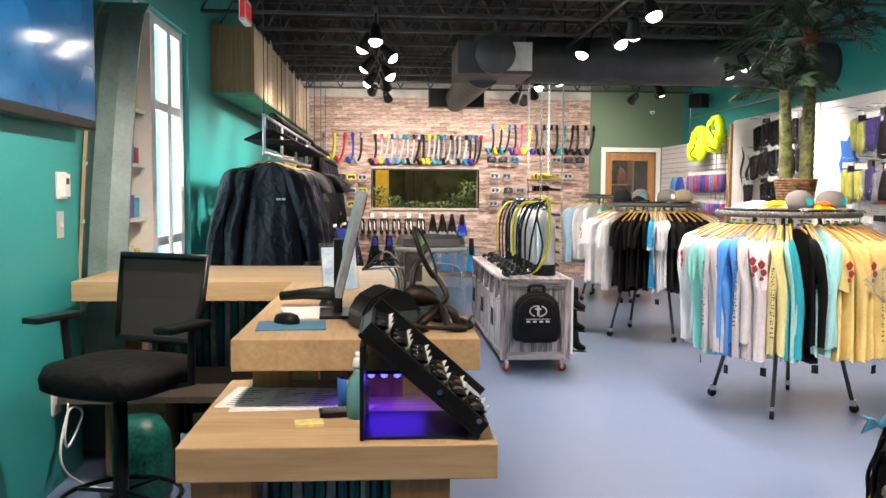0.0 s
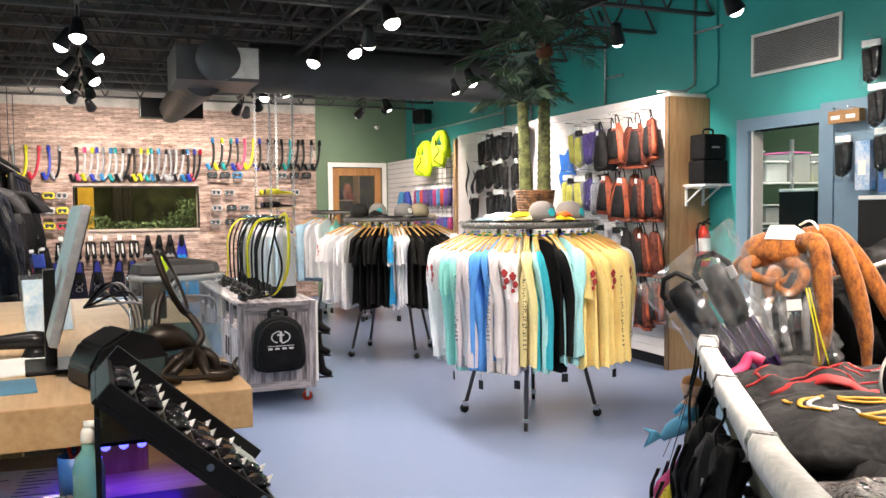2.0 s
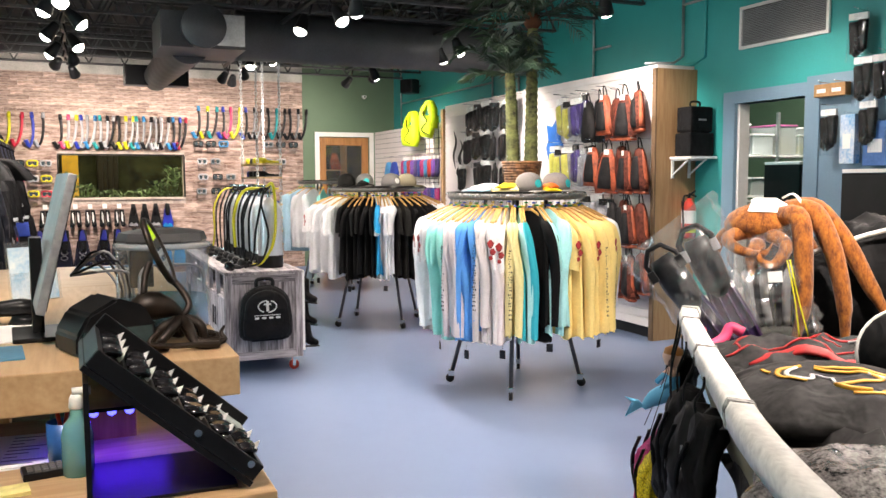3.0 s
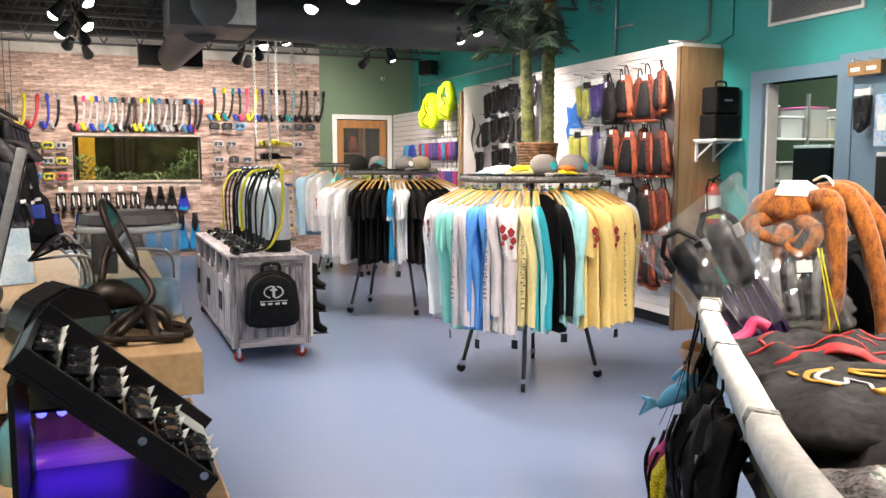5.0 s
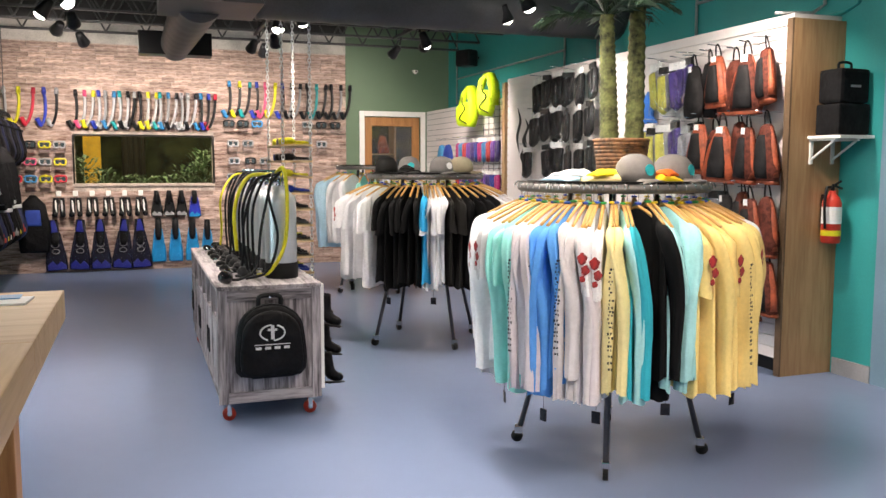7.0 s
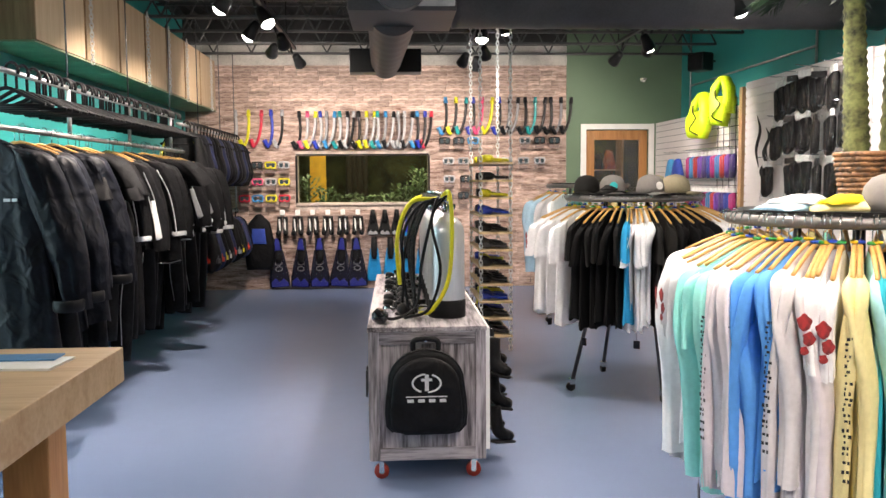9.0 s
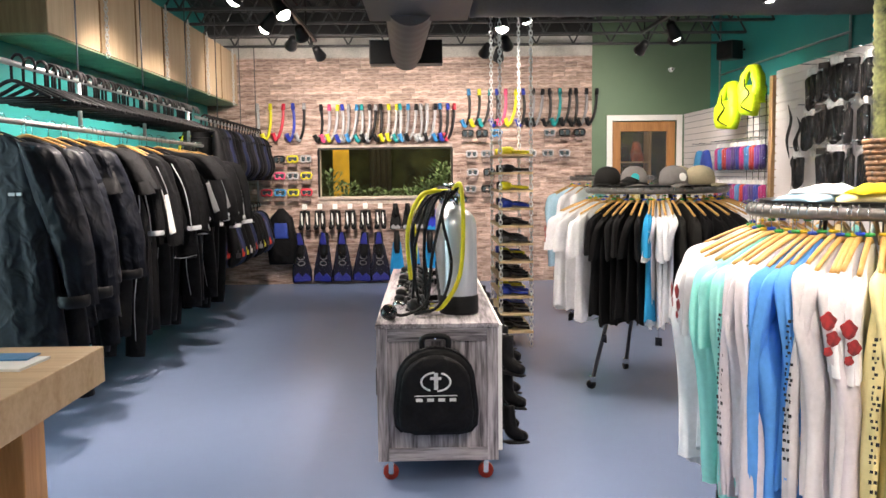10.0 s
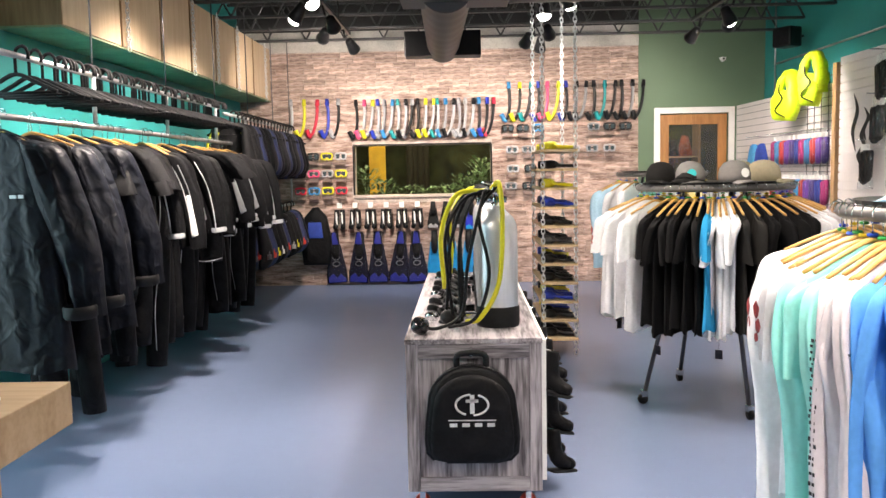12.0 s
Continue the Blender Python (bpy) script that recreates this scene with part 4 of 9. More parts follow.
bs = thing("boat_bookcase", "grey dinghy hull stood upright as a shelf of small goods", "bookcase")
HULLG = mat("grey_green_hull", (0.20, 0.28, 0.27), 0.45, var=0.1)
def hull_half(z):
    k = max(0.0, min(1.0, (2.55 - z) / 1.9))
    return 0.02 + 0.6 * k ** 0.5
g = B()
zs = [0.3 + 0.09 * k for k in range(26)]
rings = []
for z in zs:
    w = hull_half(z)
    cy = -0.7
    rings.append([Vector((-3.19 + 0.02, cy - w * 0.9, z)), Vector((-3.1, cy - w * 1.1, z)), Vector((-3.0, cy - w * 1.1, z)), Vector((-2.91, cy - w * 1.0, z)), Vector((-2.91, cy - w * 1.0 + 0.02, z)), Vector((-3.0, cy - w * 1.08 + 0.025, z)), Vector((-3.1, cy - w + 0.025, z)), Vector((-3.165, cy - w * 0.9 + 0.025, z))])
loft(g, rings)
part("near_side", g, HULLG, bs)
part("far_side", box(B(), -3.165, -2.92, -0.7, -0.675, 0.3, 2.5, 0.004), WHITE, bs, "white side board")
g = B(); loft(g, [[Vector((-3.19, -0.7 - hull_half(z) * 0.9, z)), Vector((-3.17, -0.7 - hull_half(z) * 0.9, z)), Vector((-3.17, -0.701, z)), Vector((-3.19, -0.701, z))] for z in zs]); part("back", g, CABW, bs, "pale wooden back")
for z in (0.5, 0.95, 1.27, 1.59, 1.91):
    w = hull_half(z) - 0.025
    part("shelf", box(B(), -3.168, -2.96, -0.7 - w, -0.702, z - 0.02, z), WHITE, bs, "white shelf")
part("foot", box(B(), -3.19, -2.95, -1.28, -0.69, 0, 0.3), HULLG, bs)
GOODS = [mat("goods_red", (0.5, 0.06, 0.04), 0.5), mat("goods_blue", (0.06, 0.2, 0.5), 0.5), mat("goods_yellow", (0.75, 0.6, 0.06), 0.5), mat("goods_white", (0.75, 0.75, 0.72), 0.5), mat("goods_teal", (0.05, 0.4, 0.45), 0.5), mat("goods_purple", (0.16, 0.07, 0.4), 0.5)]
for z in (0.95, 1.27, 1.59, 1.91):
    w = hull_half(z) - 0.07
    n = 4
    for k in range(n):
        h = 0.1 + 0.05 * ((k * 3 + int(z * 10)) % 4) / 3
        yy = -0.7 - w + 0.02 + w * (k + 0.5) / n
        loose("goods_box", box(B(), -3.12, -3.0, yy - w / n * 0.4, yy + w / n * 0.4, z, z + h, 0.004), GOODS[(k * 5 + int(z * 100)) % 6], "small coloured retail box on the boat shelf", "box")

ex = thing("exit_sign", "red and white exit sign hung from the ceiling", "sign", pose(-2.72, 1.5, 2.87))
part("case", box(B(), -0.03, 0.03, -0.15, 0.15, 0, 0.19, 0.004), WHITE, ex)
part("face", box(B(), 0.0305, 0.032, -0.13, 0.13, 0.03, 0.16), mat("red_sign_face", (0.6, 0.02, 0.02), 0.4, emit=0.4), ex, "red lit face")
part("end_face", box(B(), -0.02, 0.02, -0.152, -0.1505, 0.02, 0.17), mat("red_sign_face", (0.6, 0.02, 0.02), 0.4), ex)
part("hanger", box(B(), -0.01, 0.01, -0.01, 0.01, 0.19, 0.72), BLACKP, ex)

# things under the counter
for k, (x, y, w, h, m_) in enumerate(((-2.75, -1.55, 0.3, 0.38, mat("brown_carton", (0.32, 0.2, 0.11), 0.8)), (-2.35, -1.5, 0.26, 0.3, mat("brown_carton", (0.32, 0.2, 0.11), 0.8)), (-1.95, -1.55, 0.3, 0.36, BLACKP))):
    bx = thing("storage_box", "closed box stored under the counter", "box", pose(x, y, 0))
    part("carton", box(B(), -w / 2, w / 2, -0.15, 0.15, 0, h, 0.006), m_, bx)
    part("flap", box(B(), -w / 2 + 0.004, w / 2 - 0.004, -0.146, -0.003, h, h + 0.006), m_, bx)
g = B(); loft(g, [[Vector((0.13 * k * math.cos(a) * (1 + 0.08 * math.sin(5 * a)), 0.1 * k * math.sin(a), z)) for a in (2 * math.pi * q / 20 for q in range(20))] for k, z in ((0.8, 0), (1, 0.04), (1.05, 0.2), (0.95, 0.33), (0.6, 0.4))])
loose("teal_bag", g, mat("dark_teal_bag", (0.01, 0.11, 0.085), 0.4, var=0.4, bump=0.4), "crumpled dark teal plastic bag under the counter", "bag", True, pose(-2.62, -2.05, 0))

# ---- hanging wall cabinets on the left ----
cabs = [2.38, 3.3, 4.1, 4.85, 5.6, 6.35, 7.1, 7.97]
for k in range(len(cabs) - 1):
    a, b_ = cabs[k] + 0.003, cabs[k + 1] - 0.003
    cb = thing("wall_cabinet", "pale plywood box cabinet hung on chains near the ceiling", "cabinet", group="hanging wall cabinets")
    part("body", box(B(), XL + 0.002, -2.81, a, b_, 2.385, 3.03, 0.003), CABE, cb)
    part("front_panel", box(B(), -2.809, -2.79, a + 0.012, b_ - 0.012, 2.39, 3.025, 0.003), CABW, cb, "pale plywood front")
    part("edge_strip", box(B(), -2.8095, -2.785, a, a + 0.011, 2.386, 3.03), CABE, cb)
    part("bottom_board", box(B(), XL + 0.004, -2.792, a + 0.002, b_ - 0.002, 2.372, 2.384), mat("pale_green_board", (0.27, 0.33, 0.2), 0.6), cb, "pale green underside")


def link_mesh():
    g = B()
    pts = [(0.0125 * math.cos(a), 0, 0.018 * math.sin(a) + (0.007 if math.sin(a) > 0 else -0.007)) for a in (2 * math.pi * k / 10 for k in range(10))]
    pts.append(pts[0])
    tube(g, pts, 0.0046, 5, caps=False)
    return g


def chain(x, y, z0, z1, step=0.034):
    base = link_mesh()
    g = B()
    vs0 = [v.co.copy() for v in base.verts]
    base.verts.index_update()
    fs0 = [[v.index for v in f.verts] for f in base.faces]
    n = int((z1 - z0) / step)
    for k in range(n):
        R = pose(x, y, z0 + step * (k + 0.5), 0, 0, 90 * (k % 2))
        vs = [g.verts.new(R @ c) for c in vs0]
        for f in fs0:
            try:
                g.faces.new([vs[i] for i in f])
            except ValueError:
                pass
    base.free()
    return g


for y in (3.35, 4.85, 5.6, 6.35, 7.6):
    loose("steel_chain", chain(-2.76, y, 2.36, 3.05), STEEL, "thin steel chain holding the cabinets", "chain", True)

# ---- left garment rail ----
rl = thing("garment_rail", "galvanised pipe garment rail hung from the ceiling", "garment rail")
def pipe(name, a, b_, r=0.016, m_=PIPE, par=rl):
    g = B(); cyl(g, a, b_, r, seg=10); part(name, g, m_, par, "", True)
RX = -2.49
pipe("upper_bar", (RX, 0.95, 2.04), (RX, 4.6, 2.04))
pipe("lower_bar", (RX, 0.95, 1.74), (RX, 5.1, 1.74))
pipe("upper_bar", (RX, 4.75, 2.0), (RX, 7.7, 2.0))
pipe("lower_bar", (RX, 5.3, 1.08), (RX, 7.7, 1.08))
for y in (0.97, 2.1, 3.3, 4.5):
    pipe("upright", (RX, y, 1.74), (RX, y, 2.04), 0.014)
for y in (0.97, 2.1, 3.3, 4.5, 5.6, 6.7, 7.6):
    pipe("drop_rod", (RX, y, 2.0), (RX, y, 3.08), 0.0055, DARKSTEEL)
for y in (5.5, 7.6):
    pipe("drop_rod", (RX, y, 1.08), (RX, y, 2.0), 0.012)


# ---- garments ----
def hanger_mesh(span=0.2, thick=0.008):
    g = B()
    tube(g, curve3([(-span, 0, -0.165), (-span * 0.55, 0, -0.125), (-0.03, 0, -0.095), (0, 0, -0.088), (0.03, 0, -0.095), (span * 0.55, 0, -0.125), (span, 0, -0.165)], 18), [thick * (1.25 - 0.3 * abs(i - 9) / 9) for i in range(19)], 6, 0.8)
    return mesh_of(g, "hanger", True)


def hook_mesh():
    g = B()
    tube(g, [(0, 0, -0.095), (0, 0, -0.035)] + [(0.02 - 0.02 * math.cos(a), 0, -0.03 + 0.028 * math.sin(a) + 0.008) for a in (math.pi * k / 6 for k in range(7))], 0.0022, 5)
    return mesh_of(g, "hook", True)


HANGER, HOOK = hanger_mesh(), hook_mesh()
THIN_HANGER = hanger_mesh(0.21, 0.006)


def body_mesh(width, length, thick, seed, flare=0.0, legs=0.0):
    rnd = random.Random(seed)
    ph = [rnd.uniform(0, 6.28) for _ in range(4)]
    g = B()
    rows = []
    n = 18
    for i in range(n + 1):
        t = i / n
        z = -0.098 - (length - 0.098) * t
        sh = min(1.0, (t * length) / 0.09)
        hw = width * (0.36 + 0.64 * sh ** 0.7) * (1 + flare * t) if t < 0.2 else width * (1 + flare * t)
        th = thick * (0.68 + 0.32 * min(1.0, t / 0.15)) * (0.8 + 0.35 * t)
        ring = []
        for q in range(36):
            a = 2 * math.pi * q / 36
            c, s = math.cos(a), math.sin(a)
            fold = (0.15 + 0.75 * t) * (1 - 2.8 * abs(noise.noise(Vector((2.4 * c, 2.4 * s, 1.3 * t + 4.7 * seed))))) + (0.05 + 0.2 * t) * math.sin(9 * a + ph[1] - 3 * t)
            xx = hw * math.copysign(abs(c) ** 0.8, c)
            yy = th * math.copysign(abs(s) ** 0.7, s) * (1 + fold) + 0.012 * t * math.sin(3 * c + ph[2])
            zz = z - (0.025 * abs(c) ** 2 if t < 0.1 else 0) + (0.012 * math.sin(4 * a + ph[3]) if t > 0.95 else 0)
            ring.append(Vector((xx, yy, zz)))
        rows.append(ring)
    if legs:
        base = rows
        loft(g, base)
        for s in (-1, 1):
            pts = [(s * width * 0.5, 0, -length + 0.06), (s * width * 0.52, 0.01, -length - legs * 0.5), (s * width * 0.5, 0.0, -length - legs)]
            tube(g, curve3(pts, 8), [width * 0.47 - width * 0.014 * k for k in range(9)], 12, thick * 1.5 / (width * 0.47))
    else:
        loft(g, rows, caps=False)
    return mesh_of(g, "garment", True)


def sleeve_mesh(side, width, long, seed, thick=0.045, splay=None):
    rnd = random.Random(seed * 7 + side)
    g = B()
    o = side * (width - 0.035)
    dr = rnd.uniform(-0.03, 0.03)
    if long:
        pts = [(o - side * 0.05, 0, -0.155), (o + side * 0.015, 0, -0.2), (o + side * 0.045, dr, -0.33), (o + side * 0.04, dr * 2, -long * 0.62), (o + side * 0.03, dr * 2, -long)]
        rr = [0.03, 0.066, 0.064, 0.06, 0.054]
        n = 22
    else:
        pts = [(o - side * 0.05, 0, -0.155), (o + side * 0.02, 0, -0.2), (o + side * 0.035, dr, -0.3), (o + side * 0.04, dr * 1.5, -0.42)]
        rr = [0.03, 0.062, 0.064, 0.068]
        n = 14
    if splay:      # stiff sleeve standing away from the body: outward, forward and down at each point, and its radii
        pts = [(o + side * dx, dr * k, dz) for k, (dx, dz) in enumerate(splay[0])]
        rr, n = splay[1], 20
    c = curve3(pts, n)
    rad = []
    for i in range(n + 1):
        s = i / n * (len(rr) - 1)
        j = min(int(s), len(rr) - 2)
        rad.append((rr[j] + (rr[j + 1] - rr[j]) * (s - j)))
    rings = []
    for i, (p_, r_) in enumerate(zip(c, rad)):
        s = i / n
        tw = 0.3 * math.sin(1.7 * s + seed * 1.3) * s
        ring = []
        for k in range(24):
            a = 2 * math.pi * k / 24
            rid = 1 - 2.6 * abs(noise.noise(Vector((2.1 * math.cos(a), 2.1 * math.sin(a), p_.z * 2.0 + 5.3 * seed + side))))
            m_ = 1 + 0.42 * rid * min(1.0, 2.5 * s)
            x, y = r_ * 0.92 * math.cos(a) * m_, thick * (r_ / 0.066) * math.sin(a) * m_
            ring.append(p_ + Vector((x * math.cos(tw) - y * math.sin(tw), x * math.sin(tw) + y * math.cos(tw), -0.02 * math.cos(a) * side if not long and not splay else 0.006 * math.sin(2 * a + seed) * s)))
        rings.append(ring)
    loft(g, rings, caps=False)
    return mesh_of(g, "sleeve", True)


SH = {}
JSPLAY = (((-0.06, -0.14), (0.015, -0.19), (0.085, -0.42), (0.14, -0.68), (0.165, -0.95)), (0.04, 0.088, 0.086, 0.08, 0.07))
WSPLAY = (((-0.05, -0.15), (0.04, -0.19), (0.115, -0.35), (0.165, -0.54), (0.185, -0.73)), (0.035, 0.07, 0.063, 0.056, 0.047))
KSPLAY = (((-0.05, -0.15), (0.04, -0.19), (0.125, -0.28), (0.2, -0.4)), (0.035, 0.078, 0.074, 0.07))
for sd in range(3):
    SH["body", sd] = body_mesh(0.225, 0.84, 0.017, sd + 1, 0.08)
    SH["long", sd] = [sleeve_mesh(s, 0.225, 0.84, sd + 1, 0.0235) for s in (-1, 1)]
    SH["short", sd] = [sleeve_mesh(s, 0.225, 0, sd + 4, 0.021) for s in (-1, 1)]
    SH["jbody", sd] = body_mesh(0.215, 1.2, 0.05, sd + 11, 0.36)
    SH["jlong", sd] = [sleeve_mesh(s, 0.235, 0.9, sd + 11, 0.058, JSPLAY) for s in (-1, 1)]
    SH["wbody", sd] = body_mesh(0.205, 0.8, 0.05, sd + 21, -0.1, 0.66)
    SH["wlong", sd] = [sleeve_mesh(s, 0.235, 0.7, sd + 21, 0.034, WSPLAY) for s in (-1, 1)]
    SH["kbody", sd] = body_mesh(0.215, 0.82, 0.052, sd + 31, -0.06, 0.2)
    SH["wshort", sd] = [sleeve_mesh(s, 0.24, 0, sd + 25, 0.042, KSPLAY) for s in (-1, 1)]
    SH["pants", sd] = body_mesh(0.19, 0.5, 0.045, sd + 41, 0.0, 0.95)


def cloth(name, col):
    return mat("cloth_" + name, col, 0.85, var=0.05, scale=8, fine=60, bump=0.25, spec=0.15, bdist=0.015)


CL = {k: cloth(k, c) for k, c in dict(white=(0.78, 0.78, 0.80), mint=(0.30, 0.70, 0.64), lilac=(0.62, 0.57, 0.60), blue=(0.11, 0.33, 0.76), grey=(0.60, 0.57, 0.58),
      cream=(0.76, 0.66, 0.33), aqua=(0.36, 0.66, 0.67), teal=(0.035, 0.36, 0.44), black=(0.006, 0.006, 0.0065), yellow=(0.80, 0.62, 0.24), sky=(0.40, 0.60, 0.74), azure=(0.03, 0.30, 0.58), dark=(0.018, 0.017, 0.016)).items()}
INK = mat("black_print", (0.012, 0.012, 0.014), 0.7, bump=0)
REDINK = mat("red_print", (0.42, 0.03, 0.03), 0.7, var=0.4, scale=30, col2=(0.12, 0.02, 0.02), bump=0)
LOOP = [mat("size_ring_blue", (0.03, 0.08, 0.5), 0.4), mat("size_ring_green", (0.03, 0.3, 0.06), 0.4), mat("size_ring_yellow", (0.7, 0.5, 0.02), 0.4)]

gA = B()
rnd = random.Random(5)
zz = -0.36
while zz > -0.74:
    h = rnd.uniform(0.006, 0.012)
    a_ = rnd.uniform(-0.010, -0.004)
    for q in range(rnd.choice((1, 2, 2))):
        box(gA, 0, 0.0015, a_ + 0.009 * q, a_ + 0.009 * q + rnd.uniform(0.003, 0.007), zz - h * rnd.uniform(0.5, 1), zz)
    zz -= h + rnd.choice((0.004, 0.004, 0.012))
TEXTBAR = mesh_of(gA, "print_bars")
gA = B()
for k, (yo, zo, r0) in enumerate(((-0.006, -0.29, 0.021), (0.008, -0.335, 0.018), (-0.004, -0.37, 0.012))):
    n0 = len(gA.verts)
    sheet(gA, [(r0 * (1 + 0.14 * math.sin(5 * a + k)) * math.cos(a), r0 * (1.1 + 0.14 * math.cos(4 * a + k)) * math.sin(a)) for a in (2 * math.pi * q / 20 for q in range(20))], 0.003)
    gA.verts.ensure_lookup_table()
    bmesh.ops.transform(gA, matrix=pose(0.001, yo, zo, 0, 0, 90), verts=gA.verts[n0:])
REDBLOB = mesh_of(gA, "print_blob")
gA = B()
box(gA, -0.02, 0.02, -0.002, 0.002, -0.05, 0.0)
tube(gA, [(0, 0, 0), (0, 0, 0.08)], 0.001, 4)
HANGTAG = mesh_of(gA, "hang_tag")
gA = B()
tube(gA, [(0.012 * math.cos(a), 0.012 * math.sin(a), -0.075) for a in (2 * math.pi * k / 10 for k in range(11))], 0.005, 5)
RINGM = mesh_of(gA, "size_ring", True)


def shirt(col, sleeve, seed, label, m, deco="", group=""):
    t = thing("shirt", label, "shirt", m, group)
    sd = seed % 3
    flat("shirt_body", SH["body", sd], CL[col], t)
    for k, me in enumerate(SH[sleeve, sd]):
        flat("sleeve", me, CL[col], t)
    flat("hanger", HANGER, HANGW, t, "varnished wooden hanger")
    flat("hook", HOOK, CHROME, t)
    flat("size_ring", RINGM, LOOP[seed % 3], t, "small coloured size ring")
    xo = 0.302 if sleeve == "long" else 0.318
    if deco == "text":
        p_ = flat("sleeve_print", TEXTBAR, INK, t, "row of black letter bars")
        p_.matrix_basis = pose(0.309, 0, 0.08) @ Matrix.Diagonal((1, 1.35, 1.12, 1))
    if deco == "red":
        p_ = flat("sleeve_print", REDBLOB, REDINK, t, "dark red flower print")
        p_.matrix_basis = pose(xo + 0.006, 0, 0.0)
    if seed % 7 == 3:
        p_ = flat("hang_tag", HANGTAG, NAVY, t, "small dark hang tag")
        p_.matrix_basis = pose(0.2, 0.0, -0.9, 0, 0, 70)
    return t


LBL = dict(white="white", mint="pale mint green", lilac="pale lilac grey", blue="bright blue", grey="light grey", cream="pale cream yellow", aqua="pale aqua", teal="deep teal", black="black", yellow="soft yellow", sky="pale sky blue", azure="vivid azure blue", dark="dark charcoal")


def ring_rack(cx, cy, z, r, a0, items, rot0, group, sx=0.86, sz=1.04, knots=()):
    rk = thing("round_clothes_rack", "round grey steel clothes rack on four castored legs", "clothes rack", pose(cx, cy, 0, 0, 0, rot0))
    g = B()
    tube(g, [(r * math.cos(a), r * math.sin(a), z) for a in (2 * math.pi * k / 48 for k in range(49))], 0.02, 10)
    part("top_ring", g, mat("ribbed_grey_tube", (0.16, 0.155, 0.15), 0.4, 0.6), rk, "", True)
    g = B(); lathe(g, [(0.005, z + 0.022), (r - 0.03, z + 0.022), (r - 0.028, z + 0.034), (0.005, z + 0.034)], 40); part("top_disc", g, BLACKP, rk)
    for k in range(4):
        a = radians(90 * k)
        c, s = math.cos(a), math.sin(a)
        g = B(); tube(g, [(0.2 * c, 0.2 * s, z), (0.28 * c, 0.28 * s, 0.7), (0.33 * c, 0.33 * s, 0.5), (0.44 * c, 0.44 * s, 0.08)], 0.014, 8)
        lg = part("leg", g, DARKSTEEL, rk, "", True)
        g = B(); cyl(g, (0.455 * c - 0.012 * s, 0.455 * s + 0.012 * c, 0.03), (0.455 * c + 0.012 * s, 0.455 * s - 0.012 * c, 0.03), 0.03, seg=14); part("castor_wheel", g, BLACKR, lg, "black castor wheel", True)
        g = B(); box(g, -0.02, 0.02, -0.018, 0.018, 0.045, 0.085, 0.004, m=pose(0.447 * c, 0.447 * s, 0, 0, 0, 90 * k)); part("castor_fork", g, CHROME, lg, "bright castor fork")
    for k in range(4):
        a, b_ = radians(90 * k), radians(90 * k + 90)
        g = B(); cyl(g, (0.25 * math.cos(a), 0.25 * math.sin(a), 0.555), (0.25 * math.cos(b_), 0.25 * math.sin(b_), 0.555), 0.012, seg=8); part("cross_bar", g, DARKSTEEL, rk, "", True)
    rr = random.Random(int(cx * 100 + cy * 10))
    n = len(items)
    for k, it in enumerate(items):
        col, sl, deco = (it.split() + ["", ""])[:3]
        a = a0 + (float(np.interp(k, *zip(*knots))) if knots else 360.0 * k / n) + rr.uniform(-1.0, 1.0)
        L = "long" if sl == "L" else "short"
        dt = dict(t="text", r="red").get(deco, "")
        lab = LBL[col] + (" long-sleeved" if L == "long" else " short-sleeved") + " shirt" + dict(text=" with a dark sleeve print", red=" with a red flower print").get(dt, " on a wooden hanger")
        sh = shirt(col, L, k + int(cx * 10), lab, pose(cx + r * math.cos(radians(a)), cy + r * math.sin(radians(a)), z + 0.022, 0, 0, a + (34 if deco == "w" else 0) + rr.uniform(-1.3, 1.3)) @ pose(0, 0, 0, 0, rr.uniform(-2.0, 2.0), 0), dt, group)
        sh.scale = (sx, 1.0, sz * rr.uniform(0.93, 1.06))


R1 = ["white L", "white L", "white L r", "grey L", "white S r", "mint L", "mint S", "mint L", "lilac L t", "lilac L", "lilac L", "blue L t", "blue L", "blue L", "grey L t", "grey L", "grey L", "lilac L",
      "white S r", "white S r", "cream L t", "cream L", "aqua L", "teal L", "black S w", "black L", "aqua L", "aqua L", "yellow S r", "yellow L", "yellow S r", "yellow L t", "yellow L", "yellow L r", "yellow L t", "yellow L"]
R1 += ["white L", "grey L", "sky L", "black S", "mint L", "aqua L", "white S", "lilac L", "white L", "sky S", "grey L", "white S", "white L", "mint S", "cream L", "sky L", "white S", "grey L", "white L", "white S", "lilac L"]
ring_rack(1.2, -0.417, 1.305, 0.445, 150, R1, 58, "shirts on the near round rack", knots=((0, -6), (2, 20), (3, 26), (4, 30), (5, 34), (7, 45), (8, 50), (10, 55), (11, 58), (13, 66), (14, 71), (18, 81), (20, 88), (22, 94), (23, 97), (24, 104), (26, 113), (28, 123), (35, 172), (57, 350)))
R2 = (["white S", "white S", "white S r", "white S", "white S", "black S", "black S", "black S", "black S", "black S", "black S", "azure S", "white S", "white S", "white S", "white S", "dark S", "dark S", "black S", "black S", "black S", "black S", "white S", "white S r", "grey S", "white S r", "sky S"]
      + ["white S", "mint S", "grey S", "black S", "sky S", "white S", "white S", "mint S", "aqua S", "white S", "grey S", "white S"] * 2)
ring_rack(1.18, 2.37, 1.32, 0.445, 161, R2[:50], 11, "shirts on the middle round rack", 0.92, 0.98, ((0, -5), (5, 59), (11, 90), (12, 93), (16, 106), (22, 152), (27, 182), (50, 355)))
